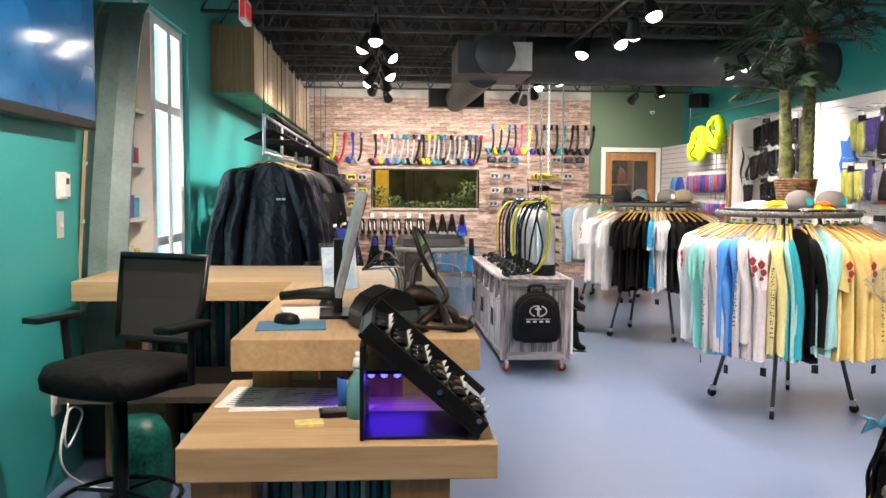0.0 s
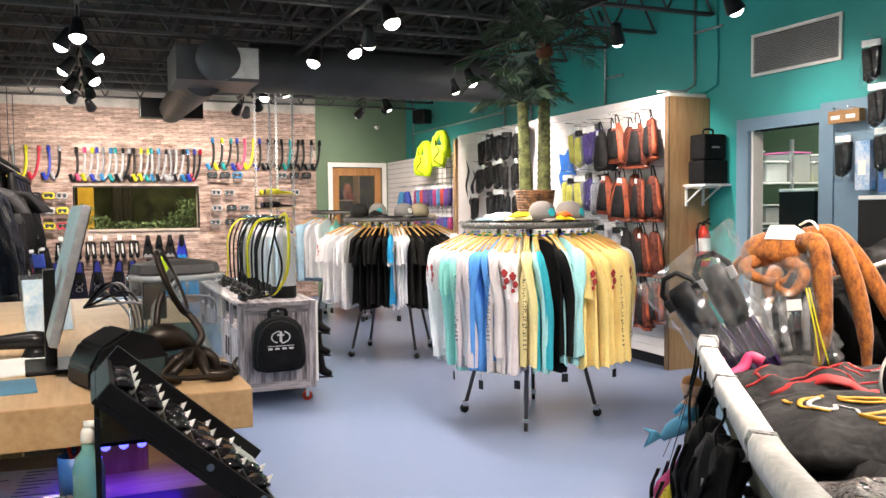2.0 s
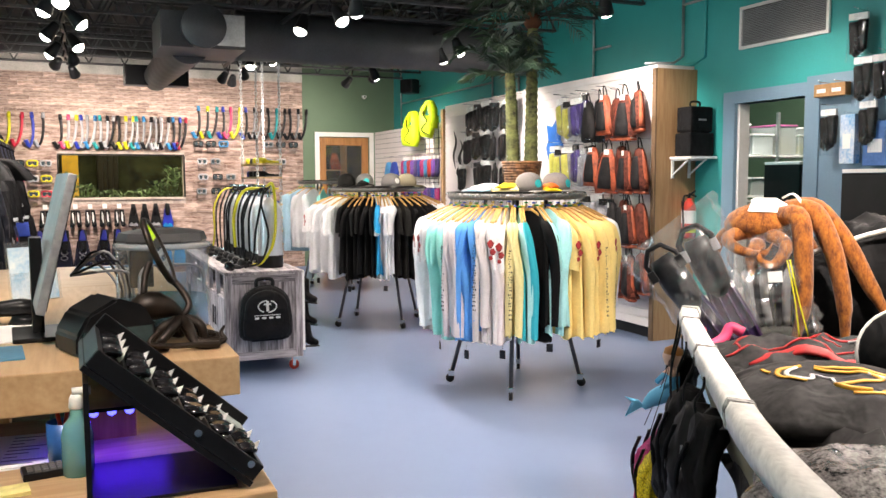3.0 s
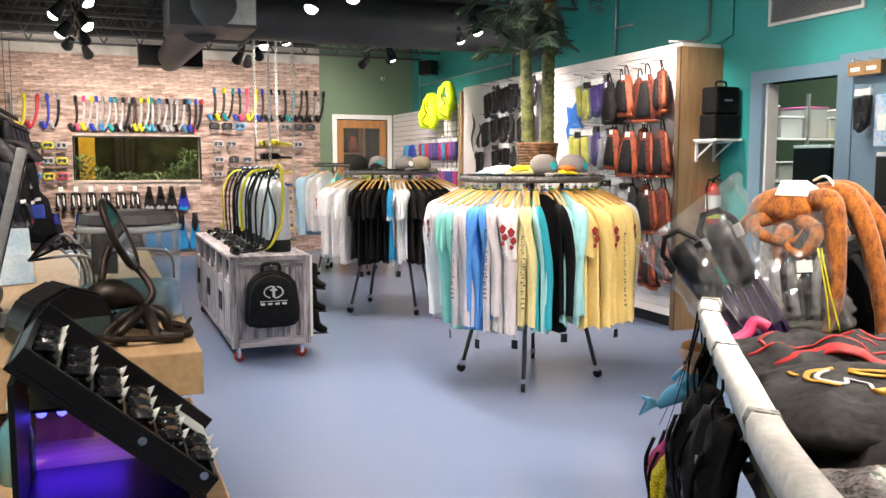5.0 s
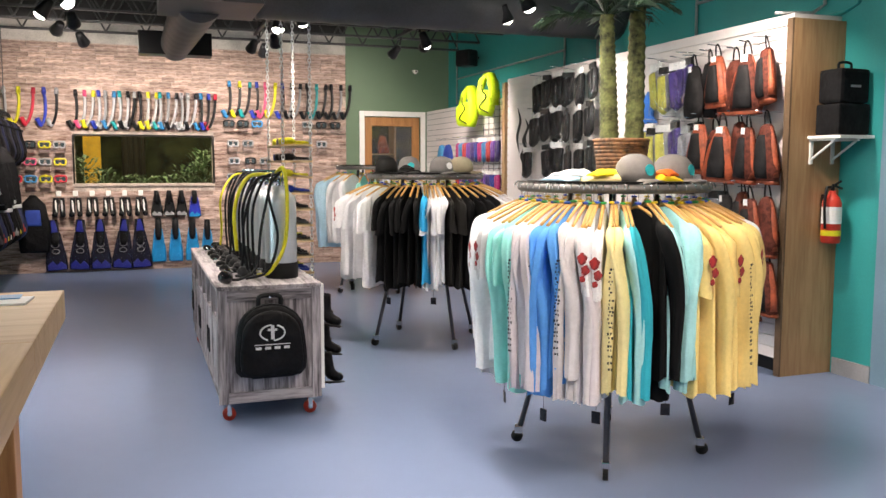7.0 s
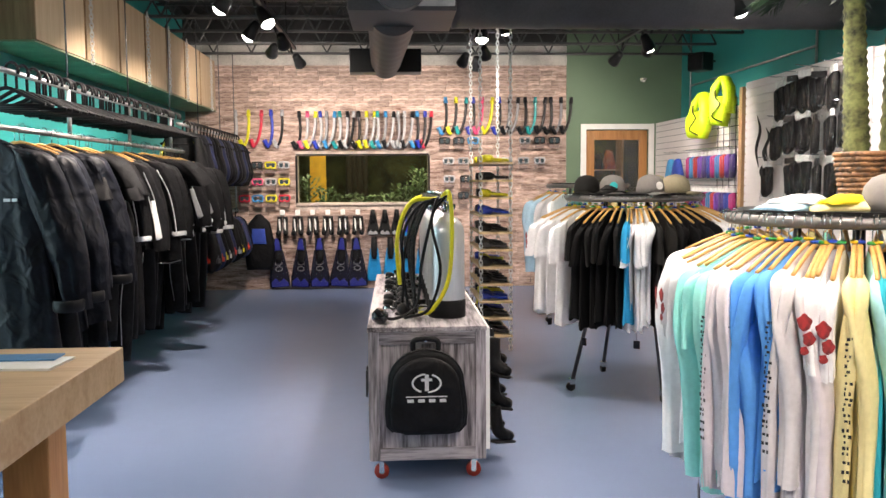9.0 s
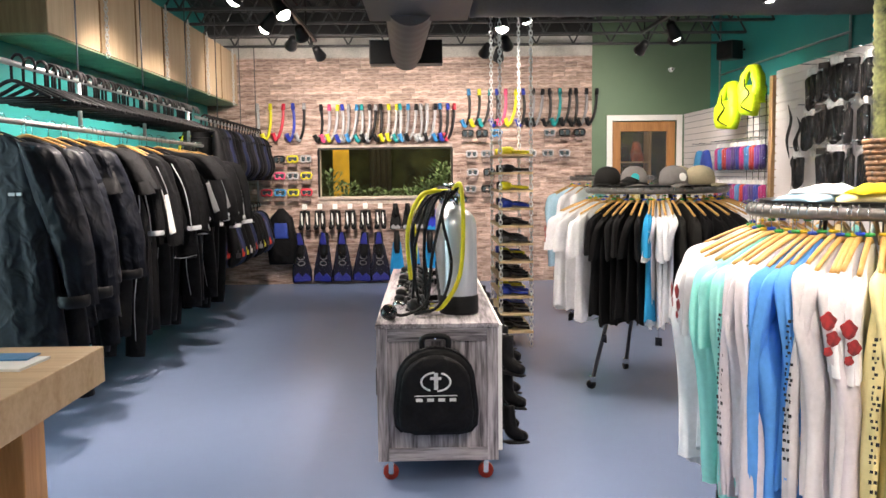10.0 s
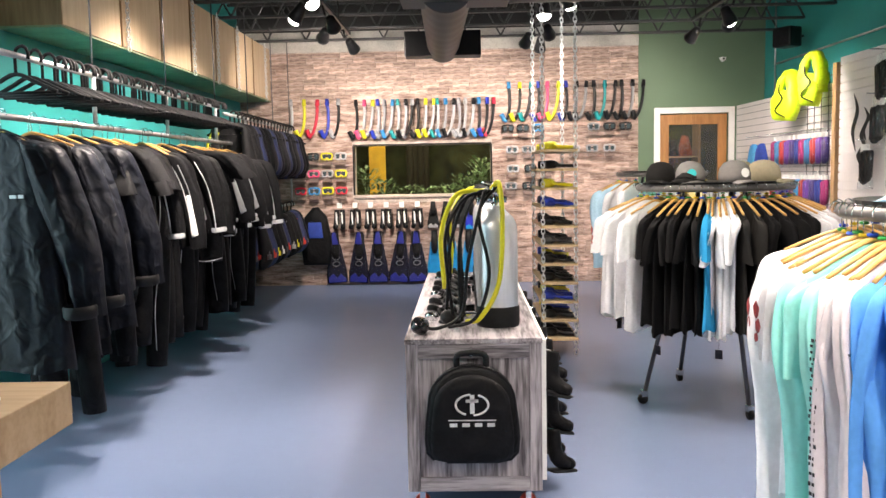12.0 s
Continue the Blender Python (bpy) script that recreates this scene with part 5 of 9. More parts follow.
R3 = (["sky L", "sky L", "sky L", "white L", "white L", "mint L", "aqua L", "white S", "cream S", "grey S", "white S", "white S", "sky S", "mint S", "aqua S", "white L"]
      + ["sky L", "white L", "mint L", "white S"])
ring_rack(1.52, 5.2, 1.38, 0.4, 150, R3, 20, "shirts on the far round rack")


def cap(m, col, label, badge=None):
    c = thing("baseball_cap", label, "cap", m, "caps on the racks")
    g = B()
    loft(g, [[Vector((0.085 * k * math.cos(a), 0.098 * k * math.sin(a), z)) for a in (2 * math.pi * q / 20 for q in range(20))] for k, z in ((1.0, 0.0), (1.0, 0.04), (0.9, 0.08), (0.65, 0.108), (0.3, 0.12), (0.04, 0.123))])
    part("crown", g, CL[col] if col in CL else col, c, "", True)
    g = B()
    loft(g, [[Vector((x, -0.085 - 0.0 * k, z0 - 0.02 * (abs(x) / 0.08) ** 2)) if k == 0 else Vector((x * 0.8, -0.17 + 0.05 * (abs(x) / 0.08) ** 2, z0 - 0.012 - 0.015 * (abs(x) / 0.08) ** 2)) for k, x, z0 in ((0, -0.08, 0.012 + d), (0, -0.04, 0.012 + d), (0, 0, 0.012 + d), (0, 0.04, 0.012 + d), (0, 0.08, 0.012 + d), (1, 0.08, 0.012 + d), (1, 0.04, 0.012 + d), (1, 0, 0.012 + d), (1, -0.04, 0.012 + d), (1, -0.08, 0.012 + d))] for d in (0.0, 0.005)])
    part("brim", g, CL[col] if col in CL else col, c, "", True)
    if badge:
        g = B(); lathe(g, [(0.001, 0.0), (0.026, 0.0), (0.026, 0.004), (0.001, 0.004)], 16); bmesh.ops.transform(g, matrix=pose(0, -0.094, 0.05, 80, 0, 0), verts=g.verts[:])
        part("badge", g, badge, c, "round embroidered badge")
    return c


BADGE = mat("turquoise_badge", (0.03, 0.42, 0.45), 0.7)
GREYCAP, TAN = cloth("cap_grey", (0.20, 0.185, 0.175)), cloth("cap_tan", (0.36, 0.31, 0.21))
TZ1, TZ2 = 1.305 + 0.035, 1.32 + 0.035
cap(pose(1.14, -0.70, TZ1, 0, 0, 10), GREYCAP, "grey cap with a round turquoise badge", BADGE)
cap(pose(1.37, -0.66, TZ1, 0, 0, 25), GREYCAP, "grey cap with a round turquoise badge", BADGE)
cap(pose(0.98, 2.16, TZ2, 0, 0, -10), GREYCAP, "grey cap on a round clothes rack", BADGE)
cap(pose(1.2, 2.05, TZ2, 0, 0, 20), GREYCAP, "grey cap on a round clothes rack", WHITE)
cap(pose(1.4, 2.15, TZ2, 0, 0, 60), TAN, "tan cap on a round clothes rack")
cap(pose(0.84, 2.3, TZ2, 0, 0, -30), "dark", "dark cap on a round clothes rack")
cap(pose(1.32, 2.35, TZ2, 0, 0, 80), TAN, "tan cap on a round clothes rack")


def crumple(sx, sy, h, seed, wr=0.4, n=26):
    """Soft cloth lying flat: a rounded slab whose top is creased."""
    g = B()
    def top(u, v):
        r = (abs(u) ** 3 + abs(v) ** 3) ** (1 / 3)
        x, y = sx * u * (1 + 0.1 * noise.noise(Vector((u * 2, v * 2, seed)))), sy * v * (1 + 0.1 * noise.noise(Vector((u * 2, v * 2, seed + 9))))
        edge = max(0.0, 1 - max(0.0, r - 0.55) / 0.6) ** 0.6
        rid = 1 - abs(noise.noise(Vector((x * 7, y * 7, seed)))) * 2
        rid2 = 1 - abs(noise.noise(Vector((x * 16 + 3, y * 16, seed)))) * 2
        return Vector((x, y, max(0.001, h * edge * (1 + wr * (0.7 * rid + 0.3 * rid2 - 0.5)))))
    vs = [[g.verts.new(top(-1 + 2 * i / n, -1 + 2 * j / n)) for j in range(n + 1)] for i in range(n + 1)]
    for i in range(n):
        for j in range(n):
            g.faces.new((vs[i][j], vs[i + 1][j], vs[i + 1][j + 1], vs[i][j + 1]))
    rim = [vs[i][0] for i in range(n + 1)] + [vs[n][j] for j in range(1, n + 1)] + [vs[i][n] for i in range(n - 1, -1, -1)] + [vs[0][j] for j in range(n - 1, 0, -1)]
    lo = [g.verts.new((v.co.x, v.co.y, 0)) for v in rim]
    for i in range(len(rim)):
        k = (i + 1) % len(rim)
        g.faces.new((rim[k], rim[i], lo[i], lo[k]))
    g.faces.new(lo)
    return g


def folded(m, col, label, sx=0.13, sy=0.09):
    rr = random.Random(int(m.translation.x * 1000))
    f = thing("folded_shirt", label, "folded shirt", m)
    for k in range(2):
        g = crumple(sx * (1 - 0.15 * k), sy * (1 - 0.1 * k), 0.028, rr.uniform(0, 50), 0.5)
        bmesh.ops.transform(g, matrix=pose(0.015 * k, 0.01 * k, 0.022 * k, 0, 0, 25 * k), verts=g.verts[:])
        part("fold", g, col[k % len(col)], f, "", True)
    return f


folded(pose(0.92, -0.52, TZ1, 0, 0, 20), [CL["sky"], CL["white"], CL["aqua"]], "loosely folded pale blue and white shirt")
folded(pose(1.02, -0.66, TZ1, 0, 0, -15), [CL["cream"], cloth("bright_yellow", (0.8, 0.62, 0.03))], "crumpled bright yellow shirt", 0.12, 0.05)
folded(pose(1.27, -0.74, TZ1, 0, 0, 5), [cloth("bright_yellow", (0.8, 0.62, 0.03)), cloth("orange_print", (0.75, 0.16, 0.03))], "crumpled yellow and orange shirt", 0.07, 0.05)
folded(pose(0.95, 2.1, TZ2 + 0.0, 0, 0, 30), [CL["dark"]], "folded dark shirt on the rack top", 0.1, 0.06)

# potted palm on the near rack
pal = thing("artificial_palm", "two-stemmed artificial palm in a woven basket", "palm", pose(1.29, -0.34, TZ1))
WICK = mat("brown_wicker", (0.20, 0.095, 0.04), 0.6, var=0.4, scale=20)
n = 40
for k in range(11):
    g = B()
    z = 0.008 + 0.0185 * k
    rr0 = 0.098 + 0.027 * k / 10
    tube(g, [((rr0 + 0.006 * (1 if (i + k) % 2 else -1)) * math.cos(2 * math.pi * i / n), (rr0 + 0.006 * (1 if (i + k) % 2 else -1)) * math.sin(2 * math.pi * i / n), z) for i in range(n + 1)], 0.0105, 6)
    part("wicker_strand", g, WICK, pal, "", True)
g = B(); lathe(g, [(0.003, 0.0), (0.09, 0.0), (0.112, 0.17), (0.003, 0.175)], 20); part("soil", g, mat("dark_moss", (0.03, 0.028, 0.015), 0.9, bump=0.6), pal)
TRK = mat("palm_trunk", (0.12, 0.13, 0.045), 0.8, var=0.4, scale=16, fine=60, bump=0.8)
FROND = mat("dark_green_frond", (0.022, 0.045, 0.024), 0.42, var=0.3, scale=8, obj_random=0.25)
def palm_trunk(x, y, top, lean):
    g = B()
    N = 44
    rings = []
    for i in range(N):
        t = i / (N - 1)
        r = (0.044 - 0.012 * t) * (1.0 + (0.16 if i % 2 else 0.0))
        rings.append([Vector((x + lean[0] * t + r * math.cos(a), y + lean[1] * t + r * math.sin(a) * (1 + 0.06 * math.sin(5 * a + i * 2)), 0.15 + (top - 0.15) * t)) for a in (2 * math.pi * q / 12 for q in range(12))])
    loft(g, rings)
    part("trunk", g, TRK, pal, "fibrous green-brown trunk", True)
def fronds(cx, cy, cz, count, length, seed):
    rr = random.Random(seed)
    for k in range(count):
        az = 2 * math.pi * k / count * 1.0 + rr.uniform(-0.3, 0.3)
        up = (0.95, 0.45, 0.05)[k % 3] + rr.uniform(-0.15, 0.2)
        L = length * rr.uniform(0.75, 1.12)
        d = Vector((math.cos(az), math.sin(az), 0))
        lean = d * math.cos(up)
        rise = Vector((0, 0, math.sin(up)))
        pts = curve3([(0, 0, 0), (lean + rise) * L * 0.35, (lean + rise * 0.9) * L * 0.7, (lean * 1.0 + rise * 0.62) * L + Vector((0, 0, -0.14 * L))], 18)
        base = Vector((cx, cy, cz))
        g = B()
        tube(g, [base + q for q in pts], [0.008 - 0.00036 * i for i in range(19)], 5)
        for i in range(3, 19):
            tan = (pts[min(i + 1, 18)] - pts[i - 1]).normalized()
            side = tan.cross(Vector((0, 0, 1))).normalized()
            nrm = side.cross(tan)
            ll = L * 0.40 * math.sin(math.pi * (0.2 + 0.72 * (i - 2) / 16)) * rr.uniform(0.75, 1.15)
            for s in (-1, 1):
                dirv = (side * s * 0.62 + tan * 0.8 + nrm * rr.uniform(0.0, 0.3) + Vector((0, 0, rr.uniform(-0.22, 0.05)))).normalized()
                w = tan * 0.0085
                p0 = base + pts[i]
                p1 = p0 + dirv * ll * 0.45 + Vector((0, 0, 0.006))
                p2 = p0 + dirv * ll + Vector((0, 0, -0.06 * ll / 0.2 * rr.uniform(0.2, 1.3)))
                up_ = Vector((0, 0, 0.0015))
                a_ = [g.verts.new(v) for v in (p0 - w * 0.6, p1 - w, p2, p1 + w, p0 + w * 0.6)]
                b2 = [g.verts.new(v.co - up_) for v in a_]
                g.faces.new(a_)
                g.faces.new(b2[::-1])
                for q in range(5):
                    g.faces.new((a_[q], b2[q], b2[(q + 1) % 5], a_[(q + 1) % 5]))
        part("frond", g, FROND, pal)
palm_trunk(-0.055, 0.02, 0.8, (-0.03, 0.0))
palm_trunk(0.06, -0.02, 1.17, (0.02, 0.02))
fronds(-0.085, 0.02, 0.8, 16, 0.42, 3)
fronds(0.08, 0.0, 1.17, 20, 0.54, 8)
g = B(); lathe(g, [(0.03, 1.1), (0.06, 1.14), (0.05, 1.2), (0.01, 1.24)], 12, (0.08, 0.0, 0)); part("fibre_crown", g, mat("rusty_fibre", (0.12, 0.04, 0.015), 0.9, bump=0.8), pal, "rusty brown fibre crown", True)


# ---- jackets, wetsuits and vests on the left rail ----
PIPING = mat("white_piping", (0.6, 0.6, 0.6), 0.7, bump=0)
BLUEP = mat("blue_panel", (0.02, 0.05, 0.3), 0.7)
def plastic_bag(w0, w1, d, h, seed, cr_=0.03, n=22):
    g = B()
    rings = []
    for i in range(n):
        s = i / (n - 1)
        w = w0 + (w1 - w0) * s
        ring = []
        for q in range(2 * n):
            a = 2 * math.pi * q / (2 * n)
            cr = cr_ * noise.noise(Vector((3 * math.cos(a), 3 * math.sin(a), 5 * s + seed))) + cr_ * 0.9 * abs(noise.noise(Vector((7 * math.cos(a), 7 * math.sin(a), 10 * s + seed))))
            ring.append(Vector(((w + cr) * math.cos(a), (d * (1 - 0.75 * s ** 2) + cr) * math.sin(a), h * s + 0.03 * math.cos(a) * s * s)))
        rings.append(ring)
    loft(g, rings, caps=False)
    return g


gA = B()
for s in (-1, 1):
    tube(gA, curve3([(0.1 * s, -0.066, -0.25), (0.14 * s, -0.084, -0.5), (0.11 * s, -0.09, -0.8)], 10), 0.004, 5)
    tube(gA, curve3([(0.13 * s, -0.075, -0.85), (0.11 * s, -0.09, -1.1), (0.12 * s, -0.085, -1.35)], 10), 0.003, 5)
SEAM = mesh_of(gA, "seam", True)
gA = B()
for s in (-1, 1):
    tube(gA, curve3([(0.25 * s, -0.058, -0.22), (0.325 * s, -0.052, -0.38), (0.36 * s, -0.046, -0.55), (0.375 * s, -0.04, -0.72)], 12), 0.004, 5)
SEAM2 = mesh_of(gA, "seam", True)
gA = B()
for s in (-1, 1):
    tube(gA, curve3([(0.09 * s, -0.066, -0.22), (0.15 * s, -0.08, -0.5), (0.125 * s, -0.085, -0.78)], 10), 0.004, 5)
    tube(gA, curve3([(0.012 * s, -0.06, -1.0), (0.1 * s, -0.09, -1.012), (0.19 * s, -0.055, -1.0)], 10), 0.004, 5)
SEAMK = mesh_of(gA, "seam", True)
CUFF = []
for s in (-1, 1):
    gA = B(); lathe(gA, [(0.071, -0.03), (0.079, -0.02), (0.08, 0.02), (0.073, 0.03)], 18, caps=False)
    bmesh.ops.transform(gA, matrix=pose(0.365 * s, 0, -0.925) @ Matrix.Diagonal((1.0, 0.95, 1.0, 1)), verts=gA.verts[:]); CUFF.append(mesh_of(gA, "cuff", True))
gA = B(); lathe(gA, [(0.05, -0.012), (0.056, 0.0), (0.052, 0.014)], 16, caps=False); CUFFB = mesh_of(gA, "band", True)
gA = B(); box(gA, 0.08, 0.12, -0.068, -0.064, -0.4, -0.385); box(gA, 0.13, 0.16, -0.068, -0.064, -0.4, -0.385); JLOGO = mesh_of(gA, "bar")
gA = B()
for q in range(5):
    box(gA, 0.02, 0.05, -0.09, -0.084, -0.93 - 0.05 * q, -0.89 - 0.05 * q)
    box(gA, 0.028, 0.042, -0.0905, -0.0835, -0.92 - 0.05 * q, -0.9 - 0.05 * q)
LEGBAR = mesh_of(gA, "bar")
gA = B(); sheet(gA, [(-0.026, -0.13), (0.024, -0.13), (0.014, 0.13), (-0.012, 0.13)], 0.014); ARMP = mesh_of(gA, "panel", True)
gA = B(); lathe(gA, [(0.016, 0.0), (0.019, 0.001), (0.019, 0.003), (0.016, 0.004)], 16, caps=False); bmesh.ops.transform(gA, matrix=pose(0.37, -0.052, -0.31, 80, 0, 15), verts=gA.verts[:]); SLOGO = mesh_of(gA, "ring")


SUIT = dict(j=("jbody", "jlong"), wl=("wbody", "wlong"), ws=("kbody", "wshort"), wp=("pants", ""))
SNAME = dict(j="jacket", wl="wetsuit", ws="wetsuit", wp="trousers")


def hung_suit(kind, y, z, seed, label, tilt=0.0):
    r_ = random.Random(seed)
    t = thing(dict(wp="waterproof_trousers").get(kind, SNAME[kind]), label, SNAME[kind], pose(RX + r_.uniform(-0.05, 0.05), y, z, r_.uniform(-3, 3), r_.uniform(-5, 5), tilt), "suits on the left rail")
    t.scale = (r_.uniform(0.92, 1.08), 1.0, r_.uniform(0.95, 1.05) if kind == "j" else r_.uniform(0.92, 1.07))
    sd = seed % 3
    main = NAVY if kind == "j" else [NEOP, CHAR, NEOP][seed % 3]
    body, sleeves = SUIT[kind]
    flat("suit_body", SH[body, sd], main, t)
    for me in SH[sleeves, sd] if sleeves else ():
        flat("sleeve", me, main if seed % 3 else (CHAR if kind[0] == "w" else main), t)
    wooden = seed % 4 or kind == "ws"
    flat("hanger", HANGER if wooden else THIN_HANGER, HANGW if wooden else BLACKP, t, "varnished wooden hanger" if wooden else "black plastic hanger")
    flat("hook", HOOK, CHROME, t)
    if kind == "j":
        [flat("cuff", me_, BLACKR, t) for me_ in CUFF]
        flat("chest_mark", JLOGO, PIPING, t, "small pale chest mark")
    elif kind == "ws":
        flat("seam", SEAMK, PIPING if seed % 2 else GREYP, t, "pale contrast seam")
        flat("sleeve_mark", SLOGO, GREYP, t, "small round sleeve mark")
    elif kind == "wl":
        flat("seam", SEAM, PIPING if seed % 2 else GREYP, t, "pale contrast seam")
        flat("sleeve_seam", SEAM2, PIPING if seed % 3 else GREYP, t, "pale contrast seam")
        for s in (-1, 1):
            p_ = flat("cuff_band", CUFFB, PIPING if seed % 3 else GREYP, t, "pale cuff band")
            p_.matrix_basis = pose(0.382 * s, 0, -0.712, 0, -6 * s, 0) @ Matrix.Diagonal((1.0, 0.78, 1.3, 1))
        if seed % 3 != 1:
            for s in (-1, 1):
                p_ = flat("arm_panel", ARMP, WHITE if seed % 2 else GREYP, t, "pale arm panel")
                p_.matrix_basis = pose(0.345 * s, -0.052, -0.53, 0, -12 * s, 0)
        if seed % 4 == 1:
            flat("leg_mark", LEGBAR, PIPING if seed % 8 == 1 else BLUEP, t, "vertical leg mark")
    return t


SUITS = ("j j wp j j wp j ws wp ws ws wp ws wl ws wl wl wl wp wl wl wl ws wl wl wl wl wp wl wl wl ws wl wl wl wl wl wl").split()
SLABEL = dict(j="dark navy waterproof jacket on a wooden hanger", wp="plain black waterproof trousers on a hanger", ws="black short-sleeved neoprene wetsuit with a pale hem", wl="black neoprene wetsuit with pale seams and cuffs")
y = 1.02
for k, kind in enumerate(SUITS):
    hung_suit(kind, y, 1.76, k, SLABEL[kind], [-16, 8, 4, -10, 12, 0, -5][k] if k < 7 else random.Random(k).uniform(-26, 10))
    y += 0.12 if k < 7 else 0.104
# black hangers left empty on the upper bar
gA = B()
tube(gA, curve3([(-0.21, 0, -0.2), (-0.1, 0, -0.15), (0, 0, -0.11), (0.1, 0, -0.15), (0.21, 0, -0.2)], 14), 0.011, 6)
tube(gA, [(-0.2, 0, -0.2), (0.2, 0, -0.2)], 0.008, 6)
tube(gA, [(0, 0, -0.11), (0, 0, -0.035)] + [(0.036 - 0.036 * math.cos(a), 0, -0.022 + 0.044 * math.sin(a)) for a in (math.pi * q / 7 for q in range(9))], 0.0085, 6)
EMPTYH = mesh_of(gA, "empty_hanger", True)
HANGB = mat("matt_black_hanger", (0.007, 0.007, 0.008), 0.6, var=0.1, spec=0.2, bump=0.03)
rr = random.Random(3)
y = 1.25
while y < 4.6:
    ob = flat("coat_hanger", EMPTYH, HANGB)
    tagged(ob, "empty black plastic clothes hanger on the rail", "hanger", "empty hangers on the upper bar")
    ob.matrix_basis = pose(RX, y, 2.06, 0, 0, rr.uniform(-14, 14))
    y += rr.choice((0.03, 0.035, 0.045, 0.06, 0.13))

# buoyancy vests on the far rail, in two tiers
def bcd_mesh(seed):
    r_ = random.Random(seed)
    g = B()
    for s in (-1, 1):
        tube(g, curve3([(0.05 * s, 0, -0.1), (0.13 * s, -0.03, -0.15), (0.15 * s, -0.06, -0.3), (0.17 * s, -0.07, -0.48), (0.1 * s, -0.05, -0.6)], 14), [0.03, 0.04, 0.045, 0.05, 0.055, 0.06, 0.065, 0.07, 0.08, 0.085, 0.09, 0.09, 0.08, 0.06, 0.03], 9, 0.7)
    loft(g, [[Vector((w * math.cos(a), 0.04 + 0.045 * math.sin(a), z)) for a in (2 * math.pi * q / 14 for q in range(14))] for w, z in ((0.05, -0.09), (0.14, -0.14), (0.19, -0.3), (0.2, -0.5), (0.15, -0.62))])
    return mesh_of(g, "vest", True)
BCD = [bcd_mesh(k) for k in range(2)]
gA = B()
for s in (-1, 1):
    tube(gA, curve3([(0.1 * s, -0.06, -0.18), (0.15 * s, -0.12, -0.32), (0.12 * s, -0.14, -0.46)], 8), 0.008, 5)
    box(gA, s * 0.12 - 0.025, s * 0.12 + 0.025, -0.155, -0.13, -0.5, -0.45, 0.004)
tube(gA, curve3([(-0.13, -0.05, -0.14), (-0.2, -0.1, -0.3), (-0.17, -0.12, -0.55)], 10), 0.014, 7)
BCDT = mesh_of(gA, "straps", True)
k = 0
for tier, y0, z in ((0, 4.95, 2.015), (1, 5.5, 1.095)):
    y = y0
    while y < 7.6:
        v = thing("buoyancy_vest", "black scuba buoyancy vest with grey straps on a hanger", "scuba vest", pose(RX, y, z, 0, 0, 70 + rr.uniform(-14, 14) if tier else 8 + rr.uniform(-8, 8)), "scuba vests on the far rail")
        flat("vest_body", BCD[k % 2], [NEOP, CHAR, BLACKR, mat("dark_blue_nylon", (0.012, 0.02, 0.07), 0.6)][k % 4], v)
        flat("harness", BCDT, [GREYP, WHITE, DARKSTEEL, RED][k % 4] if k % 5 else YELLOW, v, "pale straps and hose")
        flat("hanger", EMPTYH, HANGB, v)
        y += 0.2 if tier else 0.15
        k += 1

# ---- display cart ----
X0, X1, Y0, Y1, ZC = -0.6, -0.03, 0.615, 2.91, 0.755
cart = thing("display_cart", "weathered grey wooden display cart on red castors", "cart")
part("cart_top", box(B(), X0, X1, Y0, Y1, ZC - 0.022, ZC, 0.003), GREYWY, cart)
part("plinth", box(B(), X0 + 0.012, X1 - 0.012, Y0 + 0.012, Y1 - 0.012, 0.105, 0.165, 0.003), GREYWY, cart)
ep = part("end_panel", box(B(), X0 + 0.055, X1 - 0.055, Y0 + 0.014, Y0 + 0.03, 0.166, 0.67), GREYWZ, cart)
for a, b_, z0, z1, mm in ((X0 + 0.004, X0 + 0.054, 0.105, 0.732, GREYWZ), (X1 - 0.054, X1 - 0.004, 0.105, 0.732, GREYWZ), (X0 + 0.055, X1 - 0.055, 0.671, 0.732, GREYW), (X0 + 0.055, X1 - 0.055, 0.105, 0.166, GREYW)):
    part("end_rail", box(B(), a, b_, Y0 + 0.004, Y0 + 0.035, z0, z1, 0.002), mm, cart)
part("far_end", box(B(), X0 + 0.004, X1 - 0.004, Y1 - 0.03, Y1 - 0.004, 0.166, 0.732), GREYWZ, cart)
# near-black board puts the shade of the cubby openings into its colour
part("inner_back", box(B(), X0 + 0.2, X0 + 0.22, Y0 + 0.036, Y1 - 0.031, 0.166, 0.731), mat("cubby_shade", (0.03, 0.028, 0.03), 0.8), cart)
part("shelf_board", box(B(), X0 + 0.006, X0 + 0.2, Y0 + 0.036, Y1 - 0.031, 0.535, 0.56), GREYWY, cart)
nb = 6
bw = (Y1 - Y0 - 0.08) / nb
for k in range(nb + 1):
    yy = Y0 + 0.04 + bw * k
    part("stile", box(B(), X0 + 0.002, X0 + 0.03, yy - 0.02 + (0.02 if k == 0 else 0), yy + 0.02 - (0.02 if k == nb else 0), 0.166, 0.731, 0.002), GREYWZ, cart)
for k in range(nb):
    yy = Y0 + 0.04 + bw * k
    dr_ = part("cupboard_door", box(B(), X0 + 0.008, X0 + 0.026, yy + 0.022, yy + bw - 0.022, 0.17, 0.533, 0.002), GREYWZ, cart)
    hy = yy + (0.05 if k % 2 else bw - 0.05)
    part("handle", box(B(), X0 - 0.022, X0 - 0.012, hy - 0.008, hy + 0.008, 0.33, 0.47, 0.003), BLACKP, dr_, "black bar handle")
